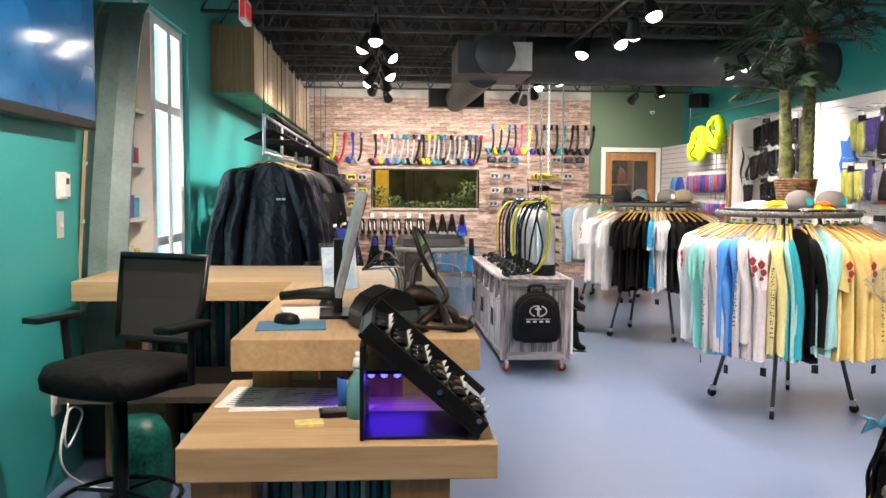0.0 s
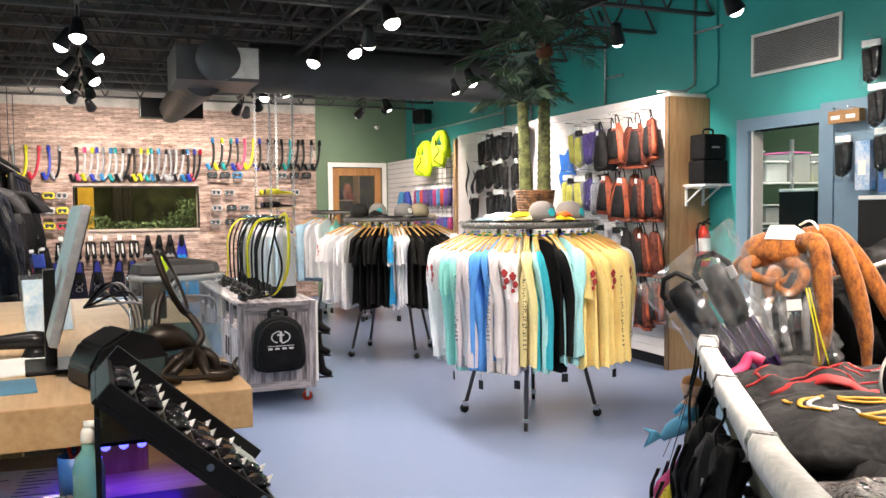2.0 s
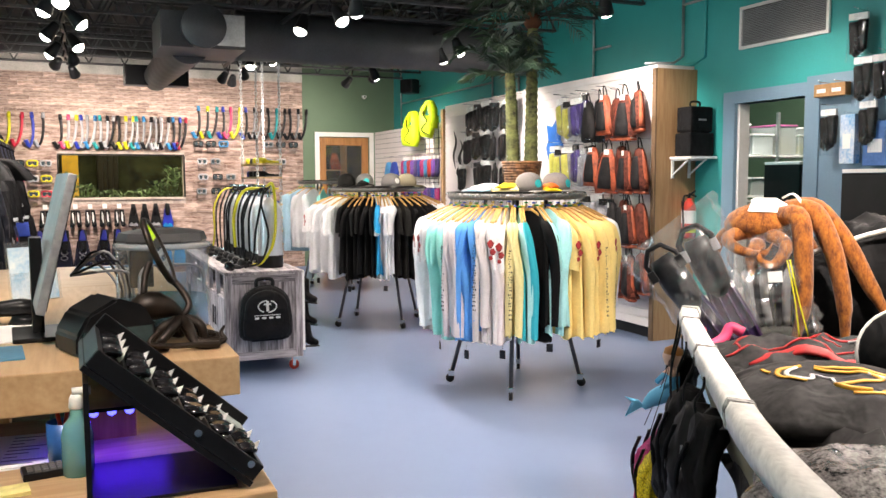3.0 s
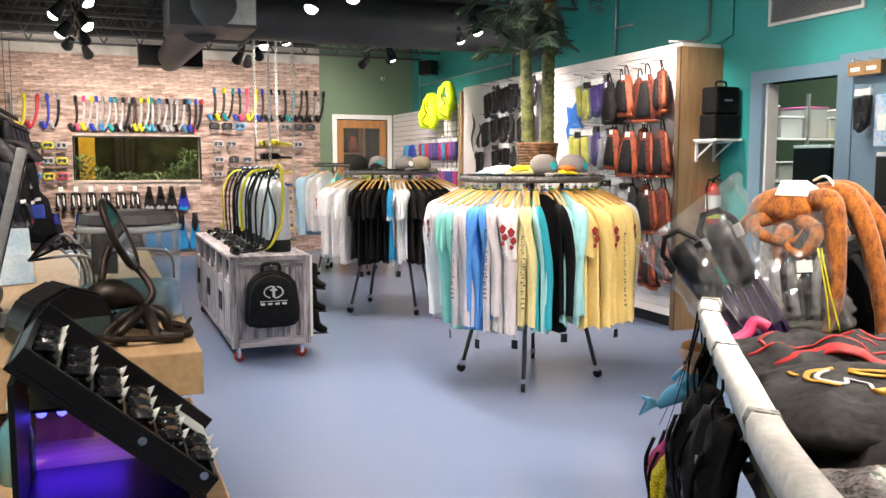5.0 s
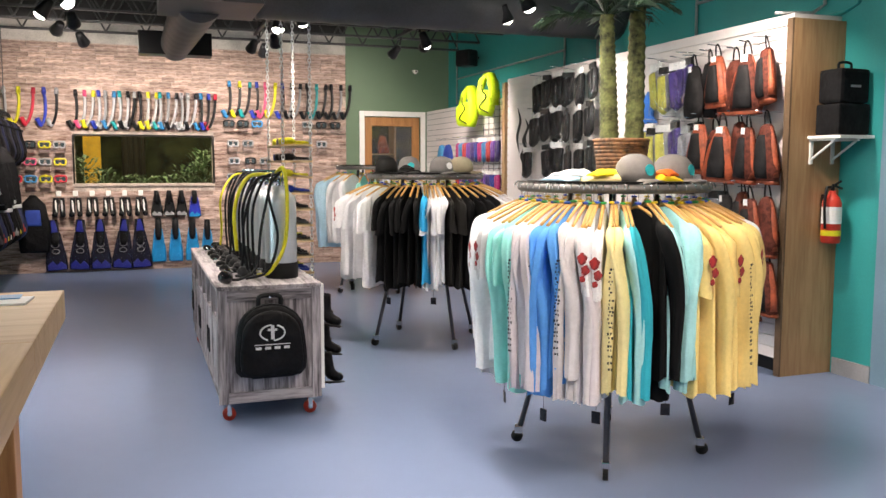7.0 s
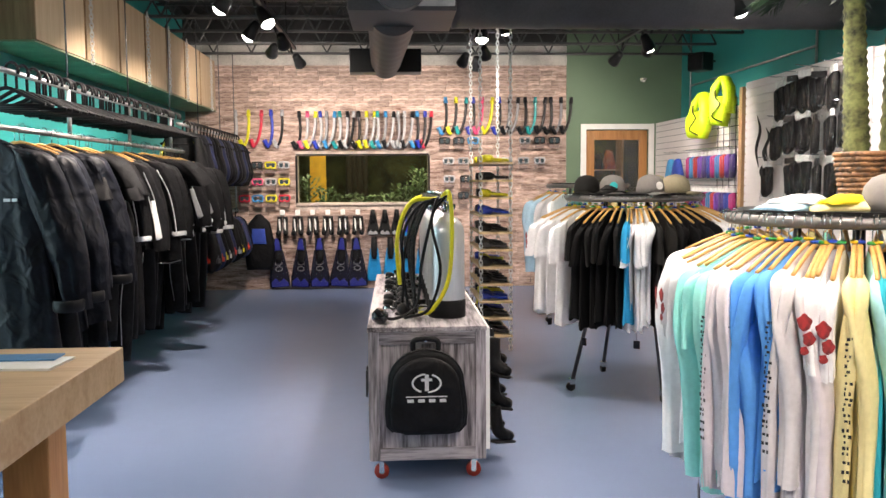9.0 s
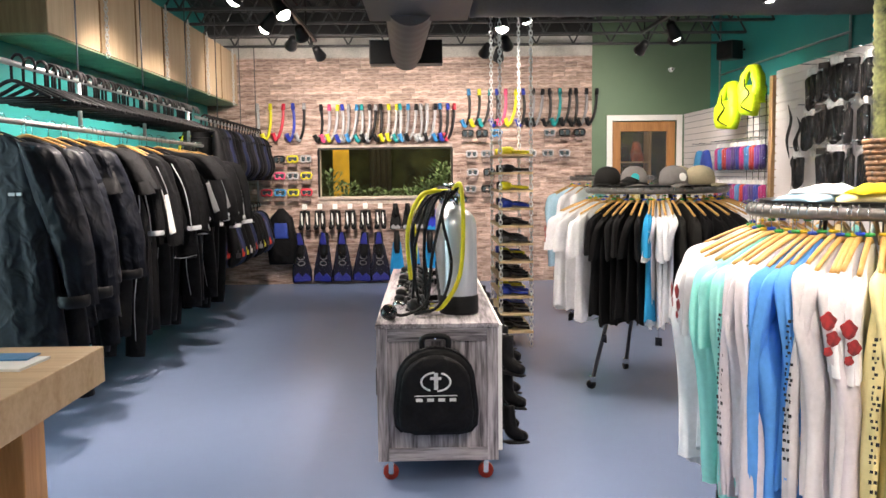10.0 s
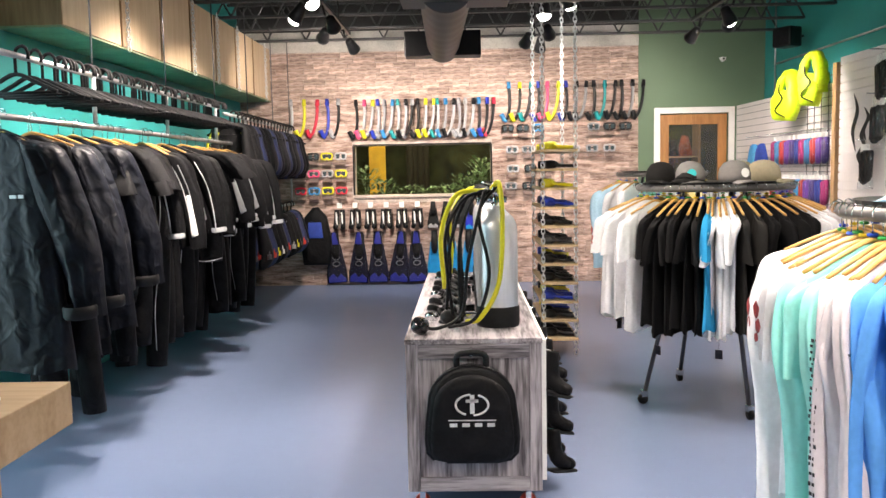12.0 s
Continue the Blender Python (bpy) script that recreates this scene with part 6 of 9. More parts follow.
part("slat_side", box(B(), X1 - 0.003, X1 + 0.015, Y0 + 0.01, Y1 - 0.01, 0.15, 0.745), WHITE, cart, "white slatted side board")
for k in range(7):
    part("slat_groove", box(B(), X1 + 0.0151, X1 + 0.017, Y0 + 0.011, Y1 - 0.011, 0.2 + 0.08 * k, 0.207 + 0.08 * k), BLACKP, cart)
for x, y in ((X0 + 0.06, Y0 + 0.07), (X1 - 0.06, Y0 + 0.07), (X0 + 0.06, Y1 - 0.07), (X1 - 0.06, Y1 - 0.07)):
    g = B(); box(g, x - 0.035, x + 0.035, y - 0.035, y + 0.035, 0.098, 0.1045); box(g, x - 0.012, x + 0.012, y - 0.022, y - 0.018, 0.03, 0.098); box(g, x - 0.012, x + 0.012, y + 0.018, y + 0.022, 0.03, 0.098)
    f_ = part("castor_fork", g, CHROME, cart, "bright castor fork")
    g = B(); cyl(g, (x, y - 0.014, 0.036), (x, y + 0.014, 0.036), 0.036, seg=18); part("castor_wheel", g, mat("dull_red_wheel", (0.34, 0.03, 0.018), 0.45), f_, "red castor wheel", True)
    g = B(); cyl(g, (x, y - 0.017, 0.036), (x, y + 0.017, 0.036), 0.014, seg=12); part("hub", g, GREYP, f_, "grey wheel hub", True)

# backpack on the cart's end
bp = thing("small_backpack", "black padded backpack with a white emblem on the cart", "backpack", pose(-0.325, Y0 - 0.005, 0.462))
def arch(w, h, n=14):
    o = [(-w * 0.6, -h), (w * 0.6, -h), (w * 0.9, -h * 0.95), (w * 1.06, -h * 0.8), (w * 1.09, -h * 0.5), (w * 1.06, -h * 0.15)]
    for i in range(n + 1):
        a = math.pi * i / n
        o.append((w * math.cos(a), h * 0.25 + (h * 0.75) * math.sin(a)))
    return o + [(-x, z) for x, z in o[5:1:-1]]
g = B(); sheet(g, arch(0.175, 0.2), 0.1, pose(0, -0.055, 0)); part("pack_body", g, NEOP, bp, "", True)
g = B(); sheet(g, arch(0.155, 0.178), 0.04, pose(0, -0.115, -0.008)); part("front_pocket", g, NEOP, bp, "", True)
g = B(); tube(g, curve3([(-0.06, -0.05, 0.19), (-0.05, -0.05, 0.24), (0.05, -0.05, 0.24), (0.06, -0.05, 0.19)], 14), 0.014, 7); part("carry_handle", g, BLACKR, bp, "", True)
g = B(); tube(g, [(x, -0.078, z) for x, z in arch(0.174, 0.199)], 0.006, 6); part("zip", g, BLACKP, bp, "", True)
g = B()
tube(g, [(0.065 * math.cos(a), -0.138, 0.055 + 0.042 * math.sin(a)) for a in (radians(d) for d in range(95, 250, 8))], 0.0045, 5)
tube(g, [(0.065 * math.cos(a), -0.138, 0.055 + 0.042 * math.sin(a)) for a in (radians(d) for d in range(-85, 70, 8))], 0.0045, 5)
box(g, -0.008, 0.01, -0.14, -0.136, 0.02, 0.095); box(g, -0.025, 0.025, -0.14, -0.136, 0.065, 0.077)
part("emblem", g, PIPING, bp, "white oval emblem")
part("emblem_line", box(B(), -0.095, 0.095, -0.139, -0.136, -0.01, -0.006), PIPING, bp, "thin white line")
for k in range(4):
    part("emblem_bar", box(B(), -0.09 + 0.05 * k, -0.06 + 0.05 * k, -0.139, -0.136, -0.034, -0.02), PIPING, bp, "small white bar")
g = B(); cyl(g, (0, 0.005, 0.255), (0, -0.06, 0.235), 0.006, seg=8); part("peg", g, CHROME, bp)

# scuba tanks standing on the cart
def tank_parts():
    g = B(); lathe(g, [(0.002, 0.02), (0.088, 0.02), (0.091, 0.03), (0.091, 0.42), (0.087, 0.45), (0.074, 0.48), (0.05, 0.505), (0.026, 0.515), (0.022, 0.53), (0.002, 0.53)], 28)
    cy_ = mesh_of(g, "cylinder", True)
    g = B(); lathe(g, [(0.002, 0.0), (0.095, 0.0), (0.097, 0.01), (0.097, 0.085), (0.092, 0.09), (0.002, 0.09)], 28); bo = mesh_of(g, "boot", True)
    g = B(); lathe(g, [(0.018, 0.53), (0.02, 0.535), (0.02, 0.58), (0.012, 0.585), (0.012, 0.6)], 12); cyl(g, (-0.06, 0, 0.56), (0.045, 0, 0.56), 0.014, seg=10); cyl(g, (-0.085, 0, 0.56), (-0.055, 0, 0.56), 0.024, seg=12); box(g, -0.02, 0.02, -0.03, 0.03, 0.585, 0.625, 0.004)
    va = mesh_of(g, "valve", True)
    return cy_, bo, va
TK = tank_parts()
for k in range(8):
    t = thing("scuba_tank", "silver aluminium scuba tank with a black boot", "scuba tank", pose(-0.2, 0.93 + 0.225 * k, ZC, 0, 0, 10 * k), "tanks on the cart")
    flat("cylinder", TK[0], TANKM, t)
    flat("boot", TK[1], BLACKR, t, "black rubber boot")
    flat("valve", TK[2], CHROME, t, "chrome valve")
    # regulator set with hoses
    yk = 0.93 + 0.225 * k
    rg = thing("regulator_set", "scuba regulator with long black hoses", "regulator", group="regulators on the tanks")
    for j in range(2 if k % 3 == 0 else 1):
        g = B()
        o = 0.05 * j
        tube(g, curve3([(-0.22, yk - 0.02, ZC + 0.6), (-0.29 - o, yk - 0.04 - o * 0.4, ZC + 0.585 - o * 0.3), (-0.36 - o * 1.3, yk - 0.05 - o, ZC + 0.42), (-0.37 - o, yk - 0.06, ZC + 0.2), (-0.36 - o * 1.5, yk - 0.07 + o, ZC + 0.03)], 24), 0.0075, 6)
        part("hose", g, YELLOW if (k == 6 and j == 1) else BLACKR, rg, "yellow hose" if (k == 6 and j == 1) else "", True)
    g = B(); lathe(g, [(0.01, -0.02), (0.035, -0.02), (0.04, 0.0), (0.033, 0.022), (0.01, 0.026)], 16); bmesh.ops.transform(g, matrix=pose(-0.42, yk - 0.04, ZC + 0.042, 20, 30, 0), verts=g.verts[:]); part("second_stage", g, BLACKP, rg, "", True)
    g = B(); lathe(g, [(0.01, -0.012), (0.03, -0.012), (0.033, 0.006), (0.028, 0.014), (0.01, 0.015)], 16); bmesh.ops.transform(g, matrix=pose(-0.5, yk + 0.05, ZC + 0.03, -25, 10, 0), verts=g.verts[:]); part("pressure_gauge", g, CHROME if k % 3 == 0 else BLACKP, rg, "round pressure gauge", True)
    g = B()
    r_ = random.Random(k)
    tube(g, curve3([(-0.4 + r_.uniform(-0.1, 0.06), yk + r_.uniform(-0.1, 0.1), ZC + 0.012 + 0.05 * q / 5 * r_.random()) for q in range(7)], 30), 0.0095, 6); part("hose", g, BLACKR, rg, "", True)
    g = B(); box(g, -0.03, 0.03, -0.025, 0.025, 0.0, 0.045, 0.008, m=pose(-0.34 + r_.uniform(-0.04, 0.04), yk + 0.09, ZC, 0, 0, 40 * k)); part("first_stage", g, BLACKP if k % 2 else CHROME, rg)
# nearest tank's yellow hose
fr_ = thing("yellow_hose_regulator", "bright yellow regulator hose looped over the front tank", "regulator")
for pts in ([(-0.22, 0.93, ZC + 0.61), (-0.19, 0.85, ZC + 0.63), (-0.18, 0.81, ZC + 0.45), (-0.2, 0.8, ZC + 0.2), (-0.28, 0.83, ZC + 0.05), (-0.34, 0.9, ZC + 0.02)], [(-0.24, 0.98, ZC + 0.6), (-0.38, 0.98, ZC + 0.58), (-0.45, 1.02, ZC + 0.4), (-0.44, 1.06, ZC + 0.15)]):
    g = B(); tube(g, curve3(pts, 30), 0.011, 8); part("hose", g, YELLOW, fr_, "", True)
for pts in ([(-0.24, 0.92, ZC + 0.6), (-0.26, 0.84, ZC + 0.58), (-0.33, 0.8, ZC + 0.3), (-0.36, 0.8, ZC + 0.08), (-0.46, 0.76, ZC + 0.02), (-0.54, 0.74, ZC + 0.03)], [(-0.24, 0.95, ZC + 0.59), (-0.34, 0.9, ZC + 0.56), (-0.42, 0.88, ZC + 0.3), (-0.4, 0.88, ZC + 0.05)], [(-0.2, 0.9, ZC + 0.62), (-0.28, 0.84, ZC + 0.5), (-0.24, 0.79, ZC + 0.25), (-0.3, 0.78, ZC + 0.06), (-0.42, 0.8, ZC + 0.015)]):
    g = B(); tube(g, curve3(pts, 30), 0.008, 7); part("hose", g, BLACKR, fr_, "black hose", True)
g = B(); lathe(g, [(0.01, -0.02), (0.036, -0.02), (0.042, 0.0), (0.034, 0.024), (0.008, 0.03)], 18); bmesh.ops.transform(g, matrix=pose(-0.54, 0.73, ZC + 0.036, 25, 20, 0), verts=g.verts[:]); part("second_stage", g, mat("glossy_dark_lens", (0.01, 0.01, 0.012), 0.08), fr_, "", True)

# neoprene boots hung on the cart's slatted side
def boot_mesh():
    g = B()
    tube(g, curve3([(0, 0, 0.0), (0, 0, -0.08), (0.0, -0.01, -0.15), (0.0, -0.06, -0.185), (0.0, -0.12, -0.2)], 14), [0.042, 0.043, 0.044, 0.046, 0.046, 0.047, 0.048, 0.05, 0.05, 0.048, 0.046, 0.043, 0.04, 0.036, 0.024], 12, 0.85)
    return mesh_of(g, "boot", True)
def sole_mesh():
    g = B(); sheet(g, [(-0.04, 0), (0.04, 0), (0.045, -0.1), (0.03, -0.17), (-0.03, -0.17), (-0.045, -0.1)], 0.016, pose(0, 0.045, -0.215, -84, 0, 0)); return mesh_of(g, "sole", True)
BOOT, SOLE = boot_mesh(), sole_mesh()
k = 0
for row, z in enumerate((0.68, 0.5, 0.34)):
    for y in (0.74, 1.0, 1.3, 1.6, 1.9, 2.2, 2.55):
        t = thing("dive_boot", "black neoprene dive boot hung on the cart side", "boot", pose(X1 + 0.055, y + 0.05 * (row % 2), z - 0.01, 0, 8, 90 + 25 * (k % 3 - 1)), "boots on the cart side")
        t.scale = (0.8, 0.72, 0.8)
        flat("boot_upper", BOOT, NEOP if k % 3 else CHAR, t)
        flat("sole", SOLE, BLACKR, t)
        g = B(); cyl(g, (0, 0.06, 0.01), (0, -0.02, 0.0), 0.004, seg=6); part("peg", g, CHROME, t)
        k += 1

# ---- hanging fin shelf ----
hs = thing("hanging_fin_shelf", "tower of pale wooden shelves hung on chains", "hanging shelf")
HX0, HX1, HY0, HY1 = 0.24, 0.52, 3.6, 4.5
NSH = 11
BOARD = wood("pale_pine_board", (0.66, 0.50, 0.29), (0.54, 0.38, 0.20), 1, 0.5, 4)
zsh = [0.14 + 0.145 * k for k in range(NSH)]
for z in zsh:
    part("shelf_board", box(B(), HX0, HX1, HY0, HY1, z - 0.013, z + 0.006, 0.002), BOARD, hs)
for x, y in ((HX0 + 0.015, HY0 + 0.02), (HX1 - 0.015, HY0 + 0.02), (HX0 + 0.015, HY1 - 0.02), (HX1 - 0.015, HY1 - 0.02)):
    part("chain", chain(x, y, 0.02, 3.06, 0.036), STEEL, hs, "steel chain", True)
FINC = [BLACKP, BLACKP, mat("fin_blue", (0.02, 0.05, 0.42), 0.35), BLACKP, BLACKP, mat("fin_grey", (0.06, 0.06, 0.065), 0.4), BLACKP, mat("fin_blue", (0.02, 0.05, 0.42), 0.35), YELLOW, BLACKP, YELLOW]
def fin_mesh(L=0.36, w=0.09):
    """A short fin: ribbed blade with a rounded foot pocket, lying along x."""
    g = B()
    loft(g, [[Vector((x, y * ww, h + (hh if abs(y) < 0.95 else 0))) for y in (-1, -0.9, -0.3, 0.3, 0.9, 1)] + [Vector((x, y * ww, h - 0.006)) for y in (1, 0.3, -0.3, -1)] for x, ww, h, hh in ((-L * 0.5, w * 0.95, 0.012, 0.002), (-L * 0.2, w, 0.016, 0.004), (L * 0.05, w * 0.72, 0.024, 0.012), (L * 0.2, w * 0.6, 0.03, 0.03))])
    loft(g, [[Vector((x, r_ * math.cos(a), 0.03 + r_ * 0.75 * math.sin(a))) for a in (2 * math.pi * q / 12 for q in range(12))] for x, r_ in ((L * 0.08, 0.03), (L * 0.18, 0.045), (L * 0.34, 0.048), (L * 0.46, 0.042))])
    for s in (-1, 1):
        tube(g, [(-L * 0.5, s * w * 0.93, 0.02), (-L * 0.2, s * w * 0.98, 0.024), (L * 0.1, s * w * 0.7, 0.03)], 0.007, 6)
    return mesh_of(g, "fin", True)
FIN = fin_mesh()
FSM = fin_mesh(0.23, 0.07)
rr = random.Random(9)
for k, z in enumerate(zsh):
    for j in range(4):
        ob = flat("swim_fin", FSM, FINC[(k + (0 if j < 2 else 3 * j)) % 11] if j != 1 else FINC[k])
        cn = "yellow" if ob.material_slots[0].material == YELLOW else ("blue" if "blue" in ob.material_slots[0].material.name else "black")
        tagged(ob, cn + " swim fin lying on a hanging shelf", "fin", "fins on the hanging shelf")
        ob.matrix_basis = pose(0.385 + 0.015 * rr.uniform(-1, 1), 3.72 + 0.21 * j, z + 0.0065, 0, 0, 180 + rr.uniform(-9, 9))

# ---- goods on the brick wall ----
def snorkel_mesh():
    g = B()
    tube(g, curve3([(-0.03, -0.03, -0.18), (-0.012, -0.03, -0.21), (0.012, -0.03, -0.19), (0.03, -0.03, -0.1), (0.034, -0.03, 0.0), (0.025, -0.03, 0.13), (0.005, -0.03, 0.2)], 22), 0.0165, 8)
    return mesh_of(g, "snorkel", True)
def mouth_mesh():
    g = B(); tube(g, [(-0.055, -0.045, -0.145), (-0.04, -0.04, -0.17), (-0.02, -0.03, -0.215), (0.005, -0.03, -0.235)], [0.03, 0.024, 0.027, 0.022], 8); return mesh_of(g, "mouth", True)
SNK, SNM = snorkel_mesh(), mouth_mesh()
gA = B(); tube(gA, [(0.018, -0.03, 0.17), (0.01, -0.03, 0.25)], [0.024, 0.02], 8); SNG = mesh_of(gA, "guard", True)
SC = dict(w=mat("clear_grey_tube", (0.42, 0.42, 0.44), 0.3), y=YELLOW, r=mat("red_tube", (0.6, 0.03, 0.06), 0.35), b=mat("blue_tube", (0.03, 0.05, 0.45), 0.35), k=BLACKP, p=mat("pink_tube", (0.75, 0.09, 0.22), 0.35), t=mat("teal_tube", (0.02, 0.32, 0.33), 0.35), g=GREYP, u=mat("light_blue_tube", (0.04, 0.25, 0.55), 0.35))
SN = dict(w="clear grey", y="yellow", r="red", b="dark blue", k="black", p="pink", t="teal", g="grey", u="light blue")
def snorkel(x, z, tube_c, mouth_c, k):
    t = thing("snorkel", SN[tube_c] + " diving snorkel hung on the brick wall", "snorkel", pose(x, YB - 0.03, z, 0, 3 + 4 * (k % 3), 10 * ((k % 4) - 1.5)), "snorkels on the brick wall")
    t.scale = (1.15, 1.1, 1.02)
    flat("snorkel_tube", SNK, SC[tube_c], t)
    flat("mouthpiece", SNM, SC[mouth_c], t)
    flat("splash_guard", SNG, SC[mouth_c], t)
    g = B(); cyl(g, (0.01, 0.028, 0.16), (0.01, -0.08, 0.165), 0.003, seg=5); part("hook", g, CHROME, t)
for k, (c, m_) in enumerate(zip("wyrbk", "wyrbw")):
    snorkel(-2.55 + 0.148 * k, 2.14, c, m_, k)
for k, (c, m_) in enumerate(zip("kwwwgwwwkkwwwgwgwwkkk", "kpybgutkwkyytukwwkubr")):
    snorkel(-1.72 + 0.086 * k, 2.12, c, m_, k)
for k, (c, m_) in enumerate(zip("kkkkpykggktkkgk", "uytbpybkkktkkkk")):
    snorkel(0.22 + 0.118 * k, 2.3, c, m_, k)

def mask_parts():
    g = B()
    tube(g, [(x, -0.03, z) for x, z in ((-0.07, 0.02), (-0.06, 0.04), (0, 0.045), (0.06, 0.04), (0.07, 0.02), (0.06, -0.03), (0.02, -0.035), (0, -0.015), (-0.02, -0.035), (-0.06, -0.03), (-0.07, 0.02))], 0.012, 7)
    fr = mesh_of(g, "frame", True)
    g = B()
    for s in (-1, 1):
        sheet(g, [(s * 0.01, 0.03), (s * 0.055, 0.03), (s * 0.06, 0.0), (s * 0.05, -0.025), (s * 0.02, -0.025)], 0.006, pose(0, -0.03, 0))
    ln = mesh_of(g, "lens")
    g = B(); tube(g, [(-0.072, -0.025, 0.01), (-0.055, 0.02, 0.01), (0.055, 0.02, 0.01), (0.072, -0.025, 0.01)], 0.008, 6); st = mesh_of(g, "strap", True)
    return fr, ln, st
MK = mask_parts()
LENSM = mat("dark_mask_glass", (0.05, 0.07, 0.08), 0.08)
def dmask(x, z, c):
    t = thing("dive_mask", SN[c] + " diving mask on a clear wall shelf", "diving mask", pose(x, YB - 0.06, z), "masks on the brick wall")
    flat("mask_frame", MK[0], SC[c], t); flat("lens", MK[1], LENSM, t, "dark tempered lens"); flat("strap", MK[2], BLACKR if c != "w" else SC["w"], t)
    g = B(); box(g, -0.07, 0.07, -0.055, 0.06, -0.058, -0.054); part("clear_shelf", g, FILM, t, "clear plastic shelf")
    g = B(); box(g, -0.06, 0.06, -0.05, 0.0, -0.1, -0.064, 0.003); part("mask_box", g, mat("smoky_box", (0.22, 0.16, 0.14), 0.3), t, "smoky plastic case")
for r_, (z, cs) in enumerate(((1.66, "pkyw"), (1.44, "kpwy"), (1.22, "ruyr"))):
    for k, c in enumerate(cs):
        dmask(-2.44 + 0.175 * k, z, c)
for z, xs, cs in ((1.97, (0.22, 0.41, 0.6, 1.3, 1.5, 1.7), "kkugkk"), (1.7, (0.27, 0.47, 1.05, 1.28, 1.5), "wgwgw"), (1.46, (0.28, 0.5, 0.7), "wkg"), (1.24, (0.25, 0.47), "gk")):
    for x, c in zip(xs, cs):
        dmask(x, z, c)

# fins and bootees low on the brick wall
def wall_fin_mesh(h=0.66, w=0.12):
    g = B()
    sheet(g, [(-w, 0), (w, 0), (w * 1.02, h * 0.2), (w * 0.75, h * 0.55), (w * 0.5, h * 0.75), (w * 0.4, h * 0.97), (-w * 0.4, h * 0.97), (-w * 0.5, h * 0.75), (-w * 0.75, h * 0.55), (-w * 1.02, h * 0.2)], 0.03)
    for s in (-1, 1):
        tube(g, [(s * w * 0.98, -0.01, 0.01), (s * w, -0.012, h * 0.2), (s * w * 0.5, -0.02, h * 0.75)], 0.012, 6)
    return mesh_of(g, "fin", True)
def pocket_mesh(h=0.66, w=0.12):
    g = B(); loft(g, [[Vector((r_ * math.cos(a), -0.035 + r_ * 0.6 * math.sin(a), z)) for a in (2 * math.pi * q / 12 for q in range(12))] for r_, z in ((w * 0.3, h * 0.5), (w * 0.48, h * 0.62), (w * 0.5, h * 0.82), (w * 0.42, h))]); return mesh_of(g, "pocket", True)
WF, WP = wall_fin_mesh(), pocket_mesh()
gA = B(); sheet(gA, [(-0.11, 0.01), (0.11, 0.01), (0.112, 0.06), (0.05, 0.12), (0.0, 0.07), (-0.05, 0.13), (-0.112, 0.08)], 0.01, pose(0, -0.02, 0)); WMARK = mesh_of(gA, "mark")
gA = B()
for q in range(2):
    tube(gA, [(0.045 * math.cos(a), -0.026, 0.25 + 0.08 * q + 0.03 * math.sin(a)) for a in (2 * math.pi * i / 14 for i in range(15))], 0.004, 5)
WSWIRL = mesh_of(gA, "swirl", True)
gA = B(); sheet(gA, [(-0.13, -0.01), (0.13, -0.01), (0.125, 0.4), (0.06, 0.66), (-0.06, 0.66), (-0.125, 0.4)], 0.08, pose(0, -0.04, 0)); WBAG = mesh_of(gA, "bag", True)
ROYAL, CYAN = mat("royal_blue_rubber", (0.02, 0.03, 0.40), 0.35), mat("cyan_rubber", (0.01, 0.22, 0.5), 0.35)
DKROYAL = mat("dark_royal_rubber", (0.015, 0.02, 0.2), 0.35)
DKB = mat("blue_black_rubber", (0.008, 0.009, 0.026), 0.55, var=0.4, col2=(0.003, 0.003, 0.005), spec=0.2)
for k, x in enumerate((-2.0, -1.73, -1.47, -1.21, -0.96)):
    t = thing("wrapped_fin", "blue-black swim fin in a clear bag against the wall", "fin", pose(x, YB - 0.06, 0.03, -5, (-3, 2, 0, 4, -2)[k], (6, -8, 3, -4, 7)[k]), "bagged fins on the brick wall")
    flat("blade", WF, DKB, t); flat("foot_pocket", WP, BLACKR, t); flat("blade_mark", WMARK, DKROYAL, t, "dark royal blue mark"); flat("swirl", WSWIRL, GREYP, t, "grey swirl print")
    flat("clear_bag", WBAG, FILM3, t, "clear plastic bag")
    g = B(); sheet(g, [(-0.05, 0.5), (0.05, 0.5), (0.02, 0.66), (-0.02, 0.66)], 0.012, pose(0, -0.085, 0)); part("bag_header", g, DKROYAL, t, "dark royal blue bag header", True)
for k, (x, z, c, s_) in enumerate(((-0.74, 0.1, "c", 0.9), (-0.52, 0.1, "c", 0.9), (-0.3, 0.1, "c", 0.9), (-0.1, 0.1, "c", 0.85), (-0.75, 0.72, "k", 0.52), (-0.59, 0.72, "k", 0.52), (-0.43, 0.72, "k", 0.52), (-0.26, 0.7, "b", 0.55))):
    t = thing("swim_fin", dict(c="cyan blue swim fin with a black foot pocket", k="small black swim fin on the wall", b="small royal blue swim fin on the wall")[c], "fin", pose(x, YB - 0.04, z, -4, 0, 0) , "fins on the brick wall")
    t.scale = (0.8 * s_ if c == "c" else s_ * 1.1, 1, s_)
    flat("blade", WF, dict(c=CYAN, k=BLACKR, b=ROYAL)[c], t); flat("foot_pocket", WP, BLACKR, t)
    flat("blade_mark", WMARK, dict(c=CYAN, k=GREYP, b=CYAN)[c], t)
BTE = []
for s in (-1, 1):
    gA = B()
    tube(gA, curve3([(0.035 * s, 0, 0.0), (0.04 * s, 0, -0.1), (0.045 * s, -0.05, -0.2), (0.05 * s, -0.09, -0.22)], 10), 0.032, 9)
    BTE.append(mesh_of(gA, "bootee", True))
gA = B()
